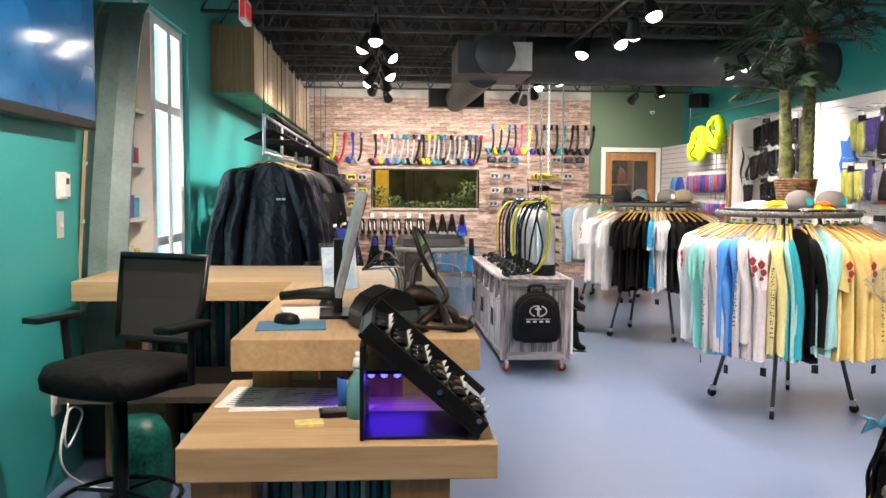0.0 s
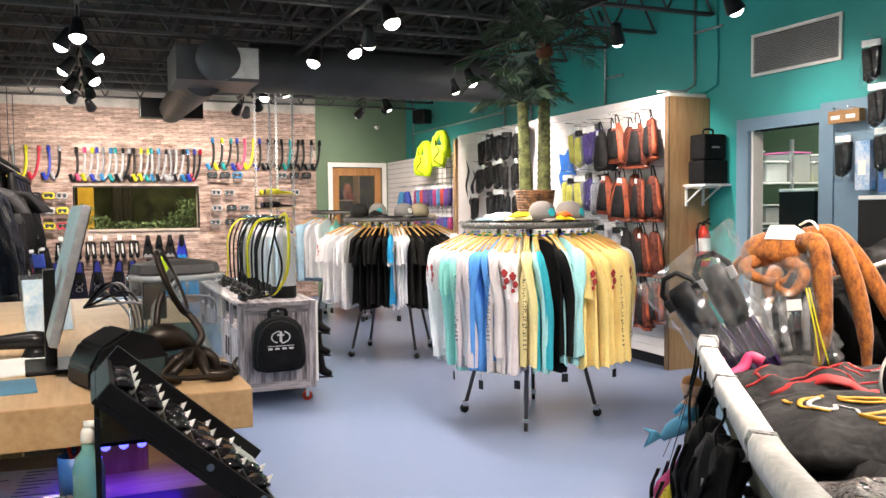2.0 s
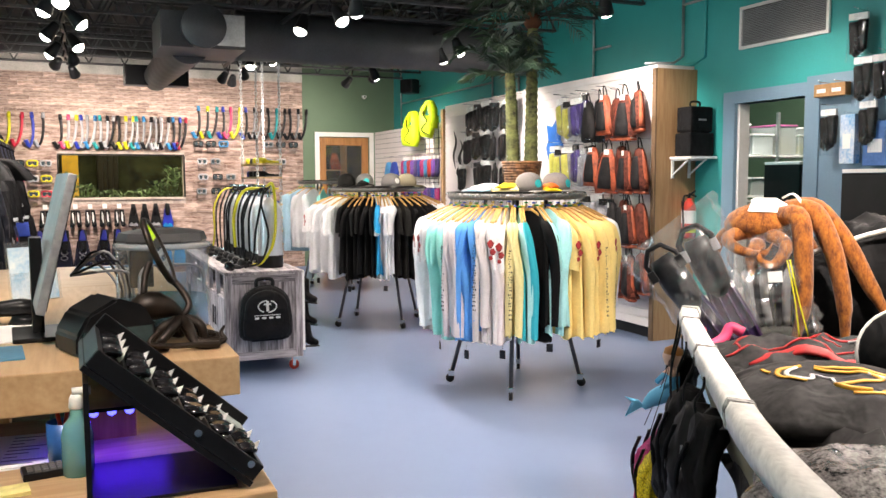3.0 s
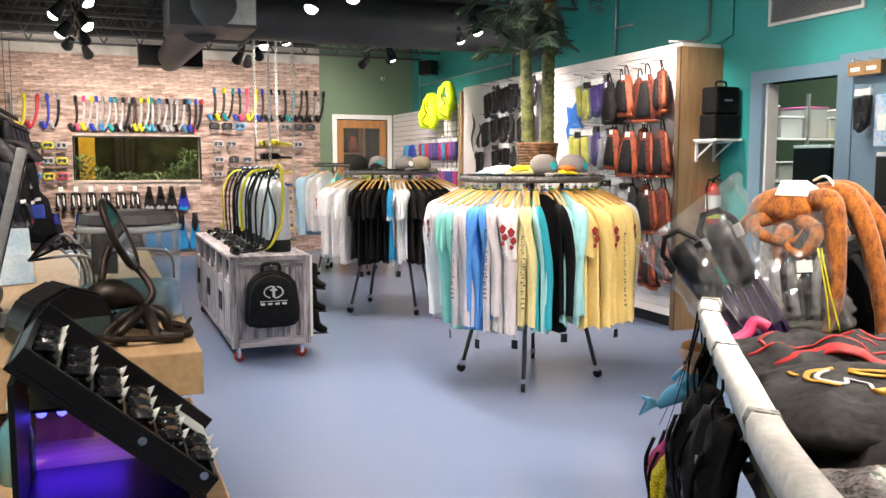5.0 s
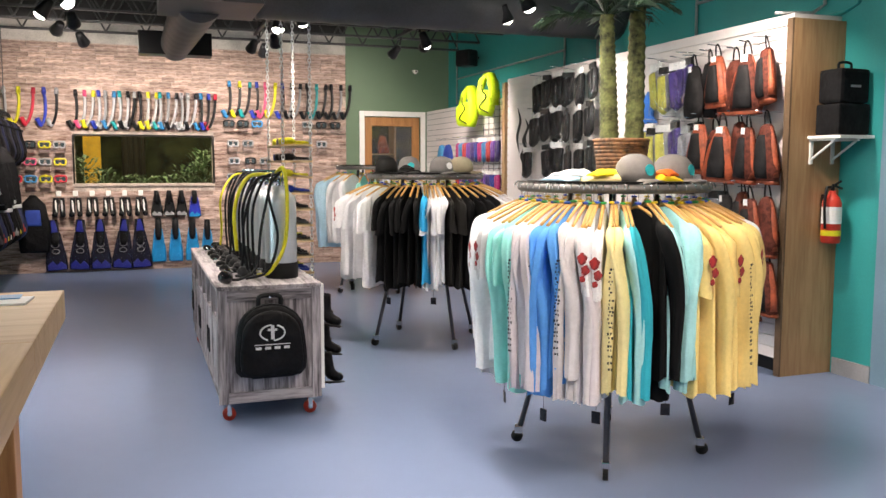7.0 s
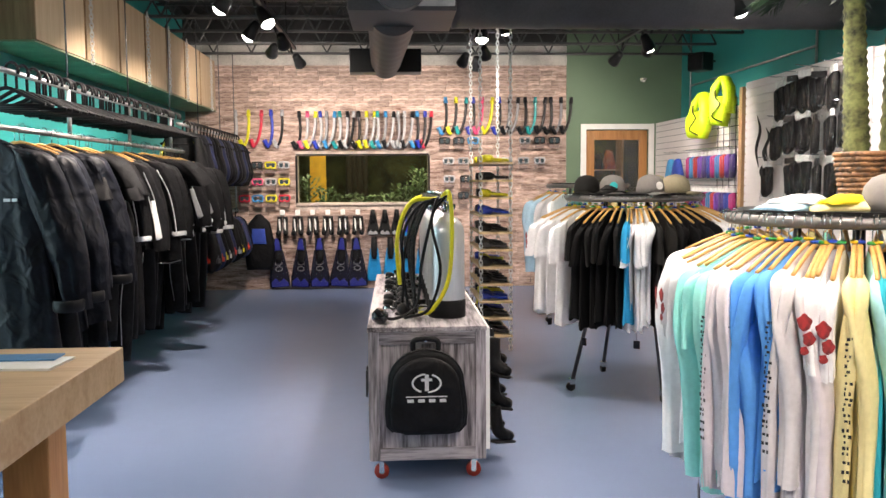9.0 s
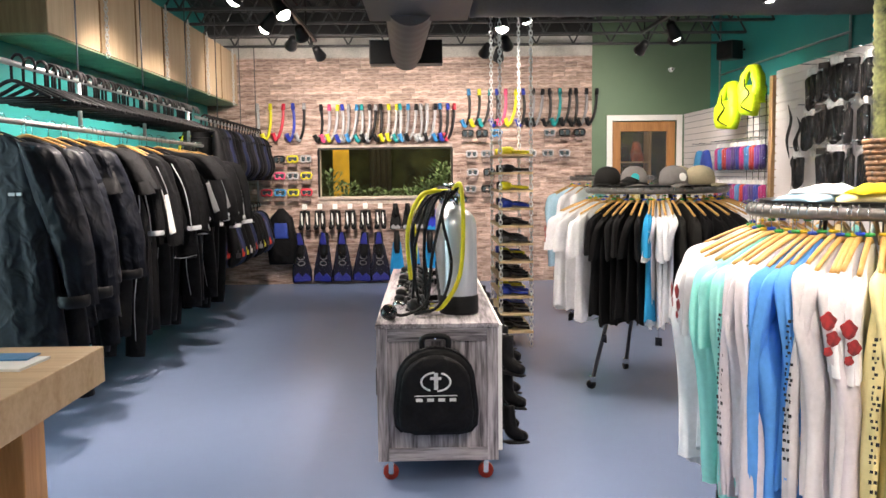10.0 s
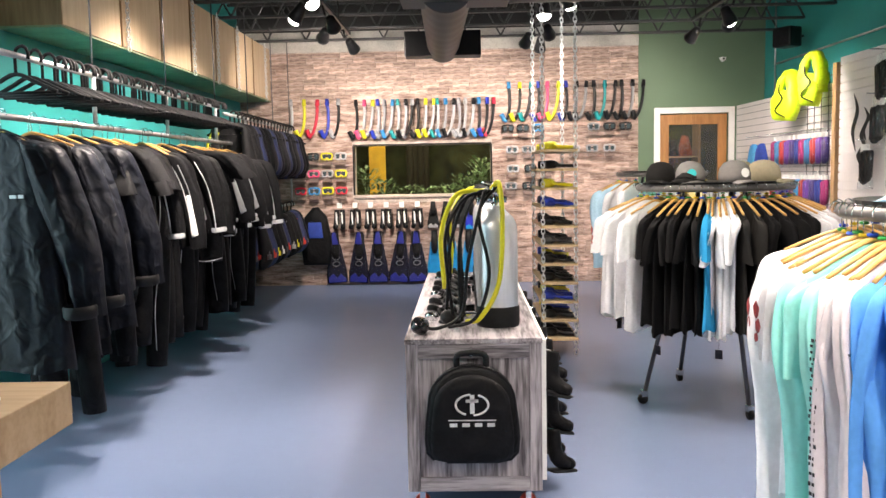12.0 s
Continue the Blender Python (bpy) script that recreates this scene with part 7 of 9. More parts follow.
for s in (-1, 1):
    for q in range(3):
        box(gA, 0.035 * s - 0.012 + 0.006 * q, 0.035 * s + 0.002 + 0.006 * q, -0.046 - 0.012 * q, -0.034 - 0.012 * q, -0.19 + 0.0 * q, -0.03 - 0.02 * q)
BTS = mesh_of(gA, "stripes")
for k in range(6):
    t = thing("swim_bootees", "pair of black and white striped bootees on a wall hook", "bootees", pose(-1.95 + 0.2 * k, YB - 0.07, 0.98), "bootees on the brick wall")
    [flat("bootee", me_, BLACKR, t) for me_ in BTE]; flat("stripes", BTS, WHITE, t, "white stripes")
    g = B(); box(g, -0.03, 0.03, -0.03, 0.03, 0.02, 0.09, 0.006); part("card_top", g, TAG, t, "white card topper")
    g = B(); cyl(g, (0, 0.07, 0.07), (0, -0.02, 0.08), 0.004, seg=6); part("hook", g, CHROME, t)
gb = thing("gear_bag", "large black and blue mesh gear bag hung on the wall", "bag", pose(-2.25, YB - 0.12, 0.28))
g = B(); sheet(g, [(-0.17, 0), (0.17, 0), (0.2, 0.3), (0.14, 0.62), (0.03, 0.74), (-0.03, 0.74), (-0.14, 0.62), (-0.2, 0.3)], 0.16); part("bag_body", g, NEOP, gb, "", True)
g = B(); sheet(g, [(-0.1, 0.35), (0.1, 0.35), (0.08, 0.55), (-0.08, 0.55)], 0.03, pose(0, -0.085, 0)); part("blue_panel", g, BLUEP, gb, "dark blue panel", True)

# ---- slatwall on the right ----
SX, SY0, SY1, SZ1 = 3.06, 0.43, 4.95, 2.4
sl = thing("slatwall_1", "white slatwall display panels standing along the wall", "slatwall", kind="structure")
part("backing", box(B(), SX + 0.014, XR - 0.004, SY0 + 0.03, SY1, 0.1, SZ1 - 0.004), SLATW, sl)
nsl = 29
hh = (SZ1 - 0.1) / nsl
for k in range(nsl):
    part("slat", box(B(), SX, SX + 0.0135, SY0 + 0.03, SY1, 0.1 + hh * k + 0.006, 0.1 + hh * (k + 1) - 0.003), SLATW, sl)
part("plinth", box(B(), SX + 0.05, XR - 0.01, SY0 + 0.05, SY1 - 0.02, 0.0, 0.099), BLACKP, sl)
part("divider_post", box(B(), SX - 0.02, SX + 0.06, 2.7, 2.76, 0.0, SZ1 + 0.004), SLATW, sl)
ep_ = thing("end_panel", "tall tan plywood end panel of the slatwall", "panel", kind="structure")
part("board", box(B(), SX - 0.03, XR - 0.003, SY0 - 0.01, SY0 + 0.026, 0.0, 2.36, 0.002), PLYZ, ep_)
part("edge_strip", box(B(), SX - 0.045, SX - 0.031, SY0 - 0.01, SY0 + 0.04, 0.0, 2.36), mat("dark_edge_strip", (0.13, 0.08, 0.045), 0.6), ep_)
# second bay with wire grid and a wooden post
s2 = thing("slatwall_2", "white slatwall bay with a wooden post and wire grid", "slatwall", kind="structure")
part("backing", box(B(), 3.11, XR - 0.004, 5.05, 7.99, 0.1, 2.2), SLATW, s2)
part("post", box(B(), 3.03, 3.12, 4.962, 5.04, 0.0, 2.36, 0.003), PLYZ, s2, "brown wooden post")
for k in range(26):
    part("slat_groove", box(B(), 3.106, 3.1095, 5.06, 7.95, 0.2 + 0.078 * k, 0.207 + 0.078 * k), GREYP, s2)
for k in range(5):
    g = B(); cyl(g, (3.085, 5.08 + 0.16 * k, 1.1), (3.085, 5.08 + 0.16 * k, 2.3), 0.004, seg=6); part("grid_wire", g, BLACKP, s2)
for k in range(9):
    g = B(); cyl(g, (3.085, 5.05, 1.15 + 0.14 * k), (3.085, 5.75, 1.15 + 0.14 * k), 0.004, seg=6); part("grid_wire", g, BLACKP, s2)

RUST = mat("rust_orange_nylon", (0.32, 0.066, 0.024), 0.55, var=0.25, scale=9, bump=0.4)
DRED = mat("dark_maroon_mesh", (0.10, 0.026, 0.017), 0.7, var=0.3, scale=30, fine=260, bump=0.3, spec=0.2)
DGREY = mat("dark_mesh_cloth", (0.018, 0.017, 0.018), 0.7, var=0.25, scale=14, fine=260, bump=0.3, spec=0.15)
PURP = mat("purple_nylon", (0.06, 0.035, 0.20), 0.5, var=0.25, bump=0.4)
LIME = mat("dull_yellow_rubber", (0.55, 0.53, 0.10), 0.4, var=0.15)
LGREY = mat("light_grey_nylon", (0.33, 0.33, 0.36), 0.5, var=0.2, bump=0.3)
def bag_mesh(seed):
    r_ = random.Random(seed)
    o = []
    for i in range(22):
        a = 2 * math.pi * i / 22
        z = -0.24 + 0.2 * math.sin(a)
        w = 0.11 * (1.0 - 0.62 * max(0, math.sin(a)) ** 1.5) * (1 + 0.07 * r_.uniform(-1, 1))
        o.append((w * math.cos(a) / max(0.35, abs(math.cos(a))) ** 0.25, z * (1 + 0.03 * r_.uniform(-1, 1))))
    j = [r_.uniform(0.9, 1.12) for _ in range(10)]
    o = [(-0.1 * j[0], -0.44), (0.1 * j[1], -0.44), (0.115 * j[2], -0.36), (0.09 * j[3], -0.24), (0.055 * j[4], -0.13), (0.022, -0.06), (-0.022, -0.06), (-0.055 * j[5], -0.13), (-0.09 * j[6], -0.24), (-0.115 * j[7], -0.36)]
    g = B(); sheet(g, o, 0.06, bulge=0.02)
    return mesh_of(g, "bag", True)
BAG = [bag_mesh(k) for k in range(3)]
gA = B(); sheet(gA, [(-0.115, -0.445), (0.115, -0.445), (0.108, -0.415), (0.0, -0.405), (-0.108, -0.415)], 0.066, bulge=0.008); BAGB = mesh_of(gA, "base", True)
gA = B(); tube(gA, curve3([(-0.03, 0, -0.06), (-0.02, -0.01, 0.0), (0, -0.015, 0.025), (0.02, -0.01, 0.0), (0.03, 0, -0.06)], 12), 0.006, 6); BAGL = mesh_of(gA, "loop", True)
gA = B()
for s in (-1, 1):
    tube(gA, curve3([(0.03 * s, 0.0, -0.08), (0.072 * s, -0.005, -0.2), (0.1 * s, -0.005, -0.4)], 8), [0.008, 0.011, 0.014, 0.017, 0.02, 0.022, 0.024, 0.025, 0.026], 8, 1.25)
BAGS = mesh_of(gA, "straps", True)
gA = B(); sheet(gA, [(-0.07, -0.405), (0.07, -0.405), (0.066, -0.3), (0.032, -0.13), (-0.032, -0.13), (-0.066, -0.3)], 0.02, pose(0, -0.045, 0), bulge=0.018); BAGP = mesh_of(gA, "panel", True)
gA = B(); cyl(gA, (0, 0.12, 0.012), (0, -0.1, 0.02), 0.004, seg=6); PEG = mesh_of(gA, "peg", True)
gA = B(); box(gA, -0.025, 0.025, -0.045, -0.043, -0.11, -0.065); BAGT = mesh_of(gA, "tag")
gA = plastic_bag(0.095, 0.07, 0.04, 0.42, 2.0, 0.02, 13); bmesh.ops.translate(gA, vec=(0, 0, -0.43), verts=gA.verts[:]); PACK = mesh_of(gA, "pack")
GLV = [(-0.028, -0.08), (-0.03, -0.25), (-0.034, -0.35), (-0.022, -0.355), (-0.017, -0.28), (-0.014, -0.375), (-0.002, -0.38), (0.0, -0.285), (0.004, -0.37), (0.016, -0.365), (0.016, -0.28), (0.024, -0.34), (0.034, -0.332), (0.032, -0.25), (0.028, -0.08)]
PACKIN = []
for s in (-1, 1):
    gA = B(); sheet(gA, [(x * 1.35, z) for x, z in GLV], 0.055, pose(0.045 * s, 0.006 * s, 0.01 * s, 0, 5 * s, 0)); PACKIN.append(mesh_of(gA, "glove", True))
gA = B(); box(gA, -0.08, 0.08, -0.012, 0.012, -0.075, -0.02); PACKTOP = mesh_of(gA, "card")
def sx_pose(y, z, k, off=0.0):
    return pose(SX - 0.1 - off, y, z - 0.02 * ((k * 7) % 3), 0, ((k * 13) % 9 - 4), -90 + ((k * 37) % 44 - 22))
def mesh_bag(y, z, c, base, k, label):
    t = thing("mesh_bag", label, "bag", sx_pose(y, z, k, 0.04 * (k % 2)), "bags on the slatwall")
    flat("bag_body", BAG[k % 3], c, t)
    if base:
        flat("bag_base", BAGB, base, t, "rust orange base")
    flat("loop", BAGL, BLACKR, t); flat("peg", PEG, CHROME, t)
    if base:
        flat("harness", BAGS, base, t, "rust orange straps")
        if k % 5 != 2:
            flat("front_mesh", BAGP, DGREY, t, "dark mesh front")
    t.scale = (0.92 + 0.12 * ((k * 3) % 4) / 3, 1, 0.95 + 0.1 * ((k * 5) % 3) / 2)
    if k % 2:
        flat("paper_tag", BAGT, TAG, t, "white paper tag")
def packet(y, z, c, k, label, s=1.0):
    t = thing("bagged_gear", label, "packet", sx_pose(y, z, k), "packets on the slatwall")
    t.scale = (s, s, s)
    [flat("glove", me_, LGREY if q and c is LIME else c, t) for q, me_ in enumerate(PACKIN)]; flat("film", PACK, FILM2, t, "clear plastic film"); flat("card_top", PACKTOP, TAG if k % 2 else BLACKP, t); flat("peg", PEG, CHROME, t)
rows = [(2.24, [(0.58, "d"), (0.72, "d"), (0.88, "o"), (1.03, "o"), (1.16, "g"), (1.29, "g"), (1.42, "p"), (1.56, "P"), (1.7, "Y"), (1.84, "Y")]),
        (1.77, [(0.55, "d"), (0.68, "d"), (0.82, "o"), (0.95, "o"), (1.08, "d"), (1.2, "o"), (1.33, "G"), (1.45, "G"), (1.58, "P"), (1.71, "Y"), (1.84, "Y"), (1.95, "Y")]),
        (1.29, [(0.52, "d"), (0.64, "d"), (0.76, "d"), (0.89, "g"), (1.05, "G"), (1.2, "G"), (1.4, "G"), (1.6, "G")]),
        (0.83, [(0.5, "d"), (0.6, "d"), (0.7, "d"), (0.81, "d"), (0.95, "g"), (1.3, "G")])]
k = 0
for z, its in rows:
    for y, c in its:
        if c in "dog":
            mesh_bag(y, z, dict(d=DRED, o=RUST if k % 2 else DRED, g=DGREY)[c], RUST if c in "do" else None, k, dict(d="dark maroon mesh gear bag with rust base", o="charcoal and rust orange gear bag", g="dark grey mesh gear bag")[c])
        else:
            packet(y, z, dict(p=PURP, P=PURP, Y=LIME, G=LGREY)[c], k, dict(p="purple gear in a clear packet", P="purple gear in a clear packet", Y="yellow and grey gear in a clear packet", G="grey gear in a clear packet")[c])
        k += 1
GLOVES = [BLACKR, NEOP, LGREY, BLACKR, NEOP, DGREY]
for r_, z in enumerate((2.36, 2.02, 1.66)):
    for j in range(7):
        if (j, r_) in ((6, 0), (6, 1), (5, 2)):
            continue
        packet(2.86 + 0.225 * j + 0.04 * (r_ % 2), z, GLOVES[(j * 2 + r_) % 6 if j % 3 == 2 else (j % 2)], k, "diving gloves in a clear hanging packet", 0.98 if j % 2 else 0.9)
        k += 1
# painted emblem on the white panel
em = thing("wall_emblem", "black swirling emblem painted on the white panel", "emblem")
for k, (y0, z0, h, s) in enumerate(((4.62, 1.55, 0.5, 1), (4.5, 1.45, 0.34, -1), (4.42, 1.62, 0.3, 1), (4.55, 1.3, 0.3, -1))):
    g = B()
    pts = curve3([(SX - 0.003, y0, z0), (SX - 0.003, y0 + 0.06 * s, z0 + h * 0.35), (SX - 0.003, y0 - 0.02 * s, z0 + h * 0.7), (SX - 0.003, y0 + 0.05 * s, z0 + h)], 14)
    loft(g, [[p_ + Vector((0, -w, 0)), p_ + Vector((0, w, 0)), p_ + Vector((0.002, w, 0)), p_ + Vector((0.002, -w, 0))] for p_, w in ((q, 0.004 + 0.03 * math.sin(math.pi * i / 14)) for i, q in enumerate(pts))])
    part("stroke", g, INK, em)
mb_ = thing("manta_board", "bright blue manta-shaped board on the slatwall", "board", pose(SX - 0.03, 2.08, 1.62, 0, 0, -90))
g = B(); sheet(g, [(-0.12, 0.0), (0.1, 0.02), (0.16, 0.14), (0.1, 0.2), (0.13, 0.34), (0.02, 0.4), (-0.05, 0.34), (-0.16, 0.36), (-0.12, 0.2), (-0.17, 0.12)], 0.03); part("board", g, mat("bright_blue_foam", (0.03, 0.17, 0.6), 0.5), mb_)

# vests and small packets in the second bay
for k, (y, z) in enumerate(((5.85, 2.1), (5.25, 2.2))):
    t = thing("snorkel_vest", "neon yellow snorkelling vest hung on the wire grid", "vest", pose(2.93, y, z + 0.22, 0, 0, -62 + 14 * k), "neon vests on the grid")
    g = B()
    tube(g, curve3([(-0.07, -0.01, -0.3), (-0.085, -0.02, -0.16), (-0.062, 0, -0.02), (0.0, 0.02, 0.05), (0.06, 0, 0.0), (0.095, -0.02, -0.16), (0.075, -0.01, -0.3)], 24), [0.06 + 0.022 * abs(math.cos(math.pi * i / 24)) + 0.008 * math.sin(i * 1.9) for i in range(25)], 12, 0.6)
    part("collar", g, NEON, t, "", True)
    w = 0.15 if k == 0 else 0.1
    g = B(); sheet(g, [(-w * 0.8, -0.42), (w * 0.7, -0.44), (w, -0.34), (w * 0.95, -0.2), (w * 0.5, -0.13), (-w * 0.5, -0.12), (-w, -0.2), (-w * 0.98, -0.34)], 0.1, pose(0, -0.02, 0), bulge=0.03); part("front_panel", g, NEON, t, "", True)
    g = B(); tube(g, curve3([(-0.05, -0.05, -0.02), (-0.02, -0.1, -0.14), (0.04, -0.12, -0.22), (-0.05, -0.115, -0.33), (0.06, -0.1, -0.4)], 16), 0.007, 6); tube(g, [(0, 0.15, 0.075), (0, 0, 0.06)], 0.006, 6); part("strap", g, BLACKR, t)
PKC = [PURP, BLUEP, mat("magenta_nylon", (0.42, 0.02, 0.16), 0.5), mat("sky_nylon", (0.05, 0.25, 0.5), 0.5), RED, mat("violet_nylon", (0.16, 0.05, 0.36), 0.5)]
PKN = ["purple", "dark blue", "magenta", "sky blue", "red", "violet"]
k = 0
for r_, z in enumerate((1.76, 1.36, 0.98)):
    for j in range(11):
        t = thing("strap_packet", PKN[(k * 5 + r_) % 6] + " strap in a clear wall packet", "packet", pose(3.02, 5.14 + 0.13 * j, z, 0, 0, -90 + (k * 29) % 24 - 12), "packets in the grid bay")
        t.scale = (0.62, 0.8, 0.8)
        [flat("strap", me_, PKC[(k * 5 + r_) % 6], t) for me_ in PACKIN]; flat("film", PACK, FILM2, t); flat("card_top", PACKTOP, TAG, t); flat("peg", PEG, CHROME, t)
        k += 1
for k in range(2):
    t = thing("kids_suit", "small blue patterned swim vest on the bay", "swim vest", pose(3.0, 6.75 + 0.25 * k, 1.75, 0, 0, -80))
    flat("vest_body", BAG[k], PKC[3 if k else 1], t); flat("peg", PEG, CHROME, t)

# shelf with a black case, fire extinguisher
ws = thing("wall_shelf", "white bracket shelf on the plywood end panel", "shelf")
part("board", box(B(), 3.17, 3.45, 0.14, 0.418, 1.585, 1.605, 0.002), WHITE, ws)
for x in (3.2, 3.38):
    g = B(); box(g, x - 0.012, x + 0.012, 0.2, 0.418, 1.57, 1.584); box(g, x - 0.012, x + 0.012, 0.405, 0.418, 1.42, 1.57); tube(g, [(x, 0.22, 1.57), (x, 0.41, 1.45)], 0.008, 6); part("bracket", g, WHITE, ws, "white steel bracket")
cs_ = thing("camera_case", "black padded gear case with a handle on the shelf", "case", pose(3.32, 0.28, 1.606))
part("lower_body", box(B(), -0.13, 0.13, -0.1, 0.1, 0, 0.2, 0.02), CHAR, cs_)
part("upper_body", box(B(), -0.12, 0.12, -0.095, 0.095, 0.201, 0.42, 0.025), CHAR, cs_)
g = B(); tube(g, curve3([(-0.05, 0, 0.41), (-0.045, 0, 0.46), (0.045, 0, 0.46), (0.05, 0, 0.41)], 12), 0.009, 7); part("handle", g, BLACKR, cs_, "", True)
part("name_bar", box(B(), -0.04, 0.04, -0.1, -0.0955, 0.3, 0.315), GREYP, cs_, "small grey name bar")
fe = thing("fire_extinguisher", "red fire extinguisher with a white label on the panel", "fire extinguisher", pose(3.33, 0.345, 0.9))
g = B(); lathe(g, [(0.005, 0.0), (0.055, 0.0), (0.062, 0.012), (0.062, 0.26), (0.05, 0.3), (0.025, 0.325), (0.022, 0.345), (0.005, 0.35)], 22); part("cylinder", g, RED, fe, "", True)
g = B(); lathe(g, [(0.0625, 0.13), (0.0632, 0.131), (0.0632, 0.24), (0.0625, 0.241)], 22, caps=False); part("label_band", g, TAG, fe, "white printed label")
g = B(); lathe(g, [(0.0625, 0.05), (0.0632, 0.051), (0.0632, 0.085), (0.0625, 0.086)], 22, caps=False); part("lower_band", g, YELLOW, fe, "yellow band")
g = B(); cyl(g, (0, 0, 0.345), (0, 0, 0.38), 0.014, seg=10); tube(g, [(0.0, 0, 0.375), (0.06, -0.01, 0.41)], 0.008, 6); tube(g, [(0.0, 0, 0.385), (0.07, -0.01, 0.36)], 0.008, 6); part("valve_handle", g, BLACKP, fe)
g = B(); tube(g, curve3([(-0.01, 0, 0.37), (-0.07, -0.02, 0.36), (-0.09, -0.03, 0.25), (-0.08, -0.03, 0.1)], 16), 0.009, 7); part("hose", g, BLACKR, fe, "", True)
g = B(); box(g, -0.02, 0.02, 0.06, 0.075, 0.1, 0.32); part("bracket", g, BLACKP, fe)

# vent, conduits, loudspeaker
vt = thing("wall_vent", "grey louvred return air vent with a white frame", "vent")
VY0, VY1, VZ0, VZ1 = -0.98, -0.09, 2.46, 2.8
for a, b_, c, d in ((VY0, VY1, VZ1 - 0.025, VZ1), (VY0, VY1, VZ0, VZ0 + 0.025), (VY0, VY0 + 0.025, VZ0 + 0.025, VZ1 - 0.025), (VY1 - 0.025, VY1, VZ0 + 0.025, VZ1 - 0.025)):
    part("frame", box(B(), XR - 0.022, XR - 0.001, a, b_, c, d, 0.003), WHITE, vt)
# dark sheet stands in for the shaded hollow behind the slats
part("backing", box(B(), XR - 0.004, XR - 0.001, VY0 + 0.025, VY1 - 0.025, VZ0 + 0.025, VZ1 - 0.025), mat("vent_shade", (0.03, 0.03, 0.03), 0.8), vt)
for k in range(22):
    z = VZ0 + 0.03 + 0.0128 * k
    part("slat", box(B(), XR - 0.018, XR - 0.005, VY0 + 0.026, VY1 - 0.026, z, z + 0.006), GREYP, vt)
cdt = thing("wall_conduit", "thin galvanised conduit pipes on the teal wall", "conduit")
for pts in ([(XR - 0.02, 0.6, 3.3), (XR - 0.02, 0.6, 2.5), (XR - 0.1, 0.62, 2.44), (XR - 0.38, 0.66, 2.43)], [(XR - 0.02, 2.0, 3.4), (XR - 0.02, 2.0, 2.42)], [(XR - 0.02, 3.6, 3.4), (XR - 0.02, 3.6, 2.42)], [(XR - 0.02, 4.3, 3.4), (XR - 0.02, 4.3, 2.42)], [(XR - 0.02, 7.6, 3.4), (XR - 0.02, 7.6, 2.3)], [(XR - 0.02, 2.0, 2.75), (XR - 0.02, 1.7, 2.75)], [(XR - 0.02, 0.6, 2.95), (XR - 0.02, 0.25, 2.95)], [(XR - 0.02, 4.3, 2.66), (XR - 0.02, 7.6, 2.66)]):
    g = B(); tube(g, pts, 0.012, 8); part("pipe", g, PIPE, cdt, "", True)
g = B(); tube(g, [(XR - 0.012, 0.32, 3.4), (XR - 0.012, 0.32, 2.46), (XR - 0.012, 0.45, 2.42), (XR - 0.012, 0.9, 2.41)], 0.014, 8); part("painted_pipe", g, TEAL, cdt, "conduit painted teal", True)
spk = thing("wall_loudspeaker", "black loudspeaker on a bracket under the ceiling", "loudspeaker", pose(3.2, 6.6, 2.72, 0, 0, -60))
part("cabinet", box(B(), -0.12, 0.12, -0.1, 0.1, 0, 0.22, 0.03), BLACKP, spk)
part("grille", box(B(), -0.1, 0.1, -0.108, -0.101, 0.02, 0.2, 0.003), CHAR, spk)
g = B(); tube(g, [(0, 0.1, 0.12), (0, 0.26, 0.14)], 0.014, 7); part("bracket", g, BLACKP, spk)
dc = thing("dome_camera", "small white security camera on the green wall", "camera", pose(2.92, YB - 0.04, 2.78))
g = B(); lathe(g, [(0.01, -0.03), (0.035, -0.01), (0.045, 0.02), (0.01, 0.03)], 14); part("dome", g, WHITE, dc, "", True)
part("lens", box(B(), -0.012, 0.012, -0.048, -0.04, -0.01, 0.014, 0.003), BLACKP, dc)

# goods on the blue-grey wall
for k, (y, z, w, h, mm, lb) in enumerate(((-0.99, 2.0, 0.07, 0.09, mat("kraft_box", (0.36, 0.2, 0.08), 0.7), "small brown cardboard box on a hook"), (-1.12, 2.0, 0.07, 0.09, mat("kraft_box", (0.36, 0.2, 0.08), 0.7), "small brown cardboard box on a hook"), (-1.22, 1.52, 0.06, 0.34, mat("blue_white_carton", (0.12, 0.35, 0.65), 0.4, var=0.4, col2=(0.7, 0.74, 0.78), scale=7), "tall blue and white carton on a hook"), (-1.45, 1.5, 0.1, 0.3, mat("blue_carton", (0.06, 0.16, 0.42), 0.4), "blue carton on a hook"))):
    t = thing("hook_carton", lb, "carton", pose(XR - 0.05, y, z))
    part("carton", box(B(), -0.03, 0.03, -w, w, 0, h, 0.003), mm, t)
    part("label", box(B(), -0.032, -0.0305, -w * 0.5, w * 0.6, h * 0.3, h * 0.6), TAG, t)
    g = B(); cyl(g, (0.05, 0, h + 0.01), (-0.06, 0, h + 0.015), 0.004, seg=6); part("hook", g, CHROME, t)
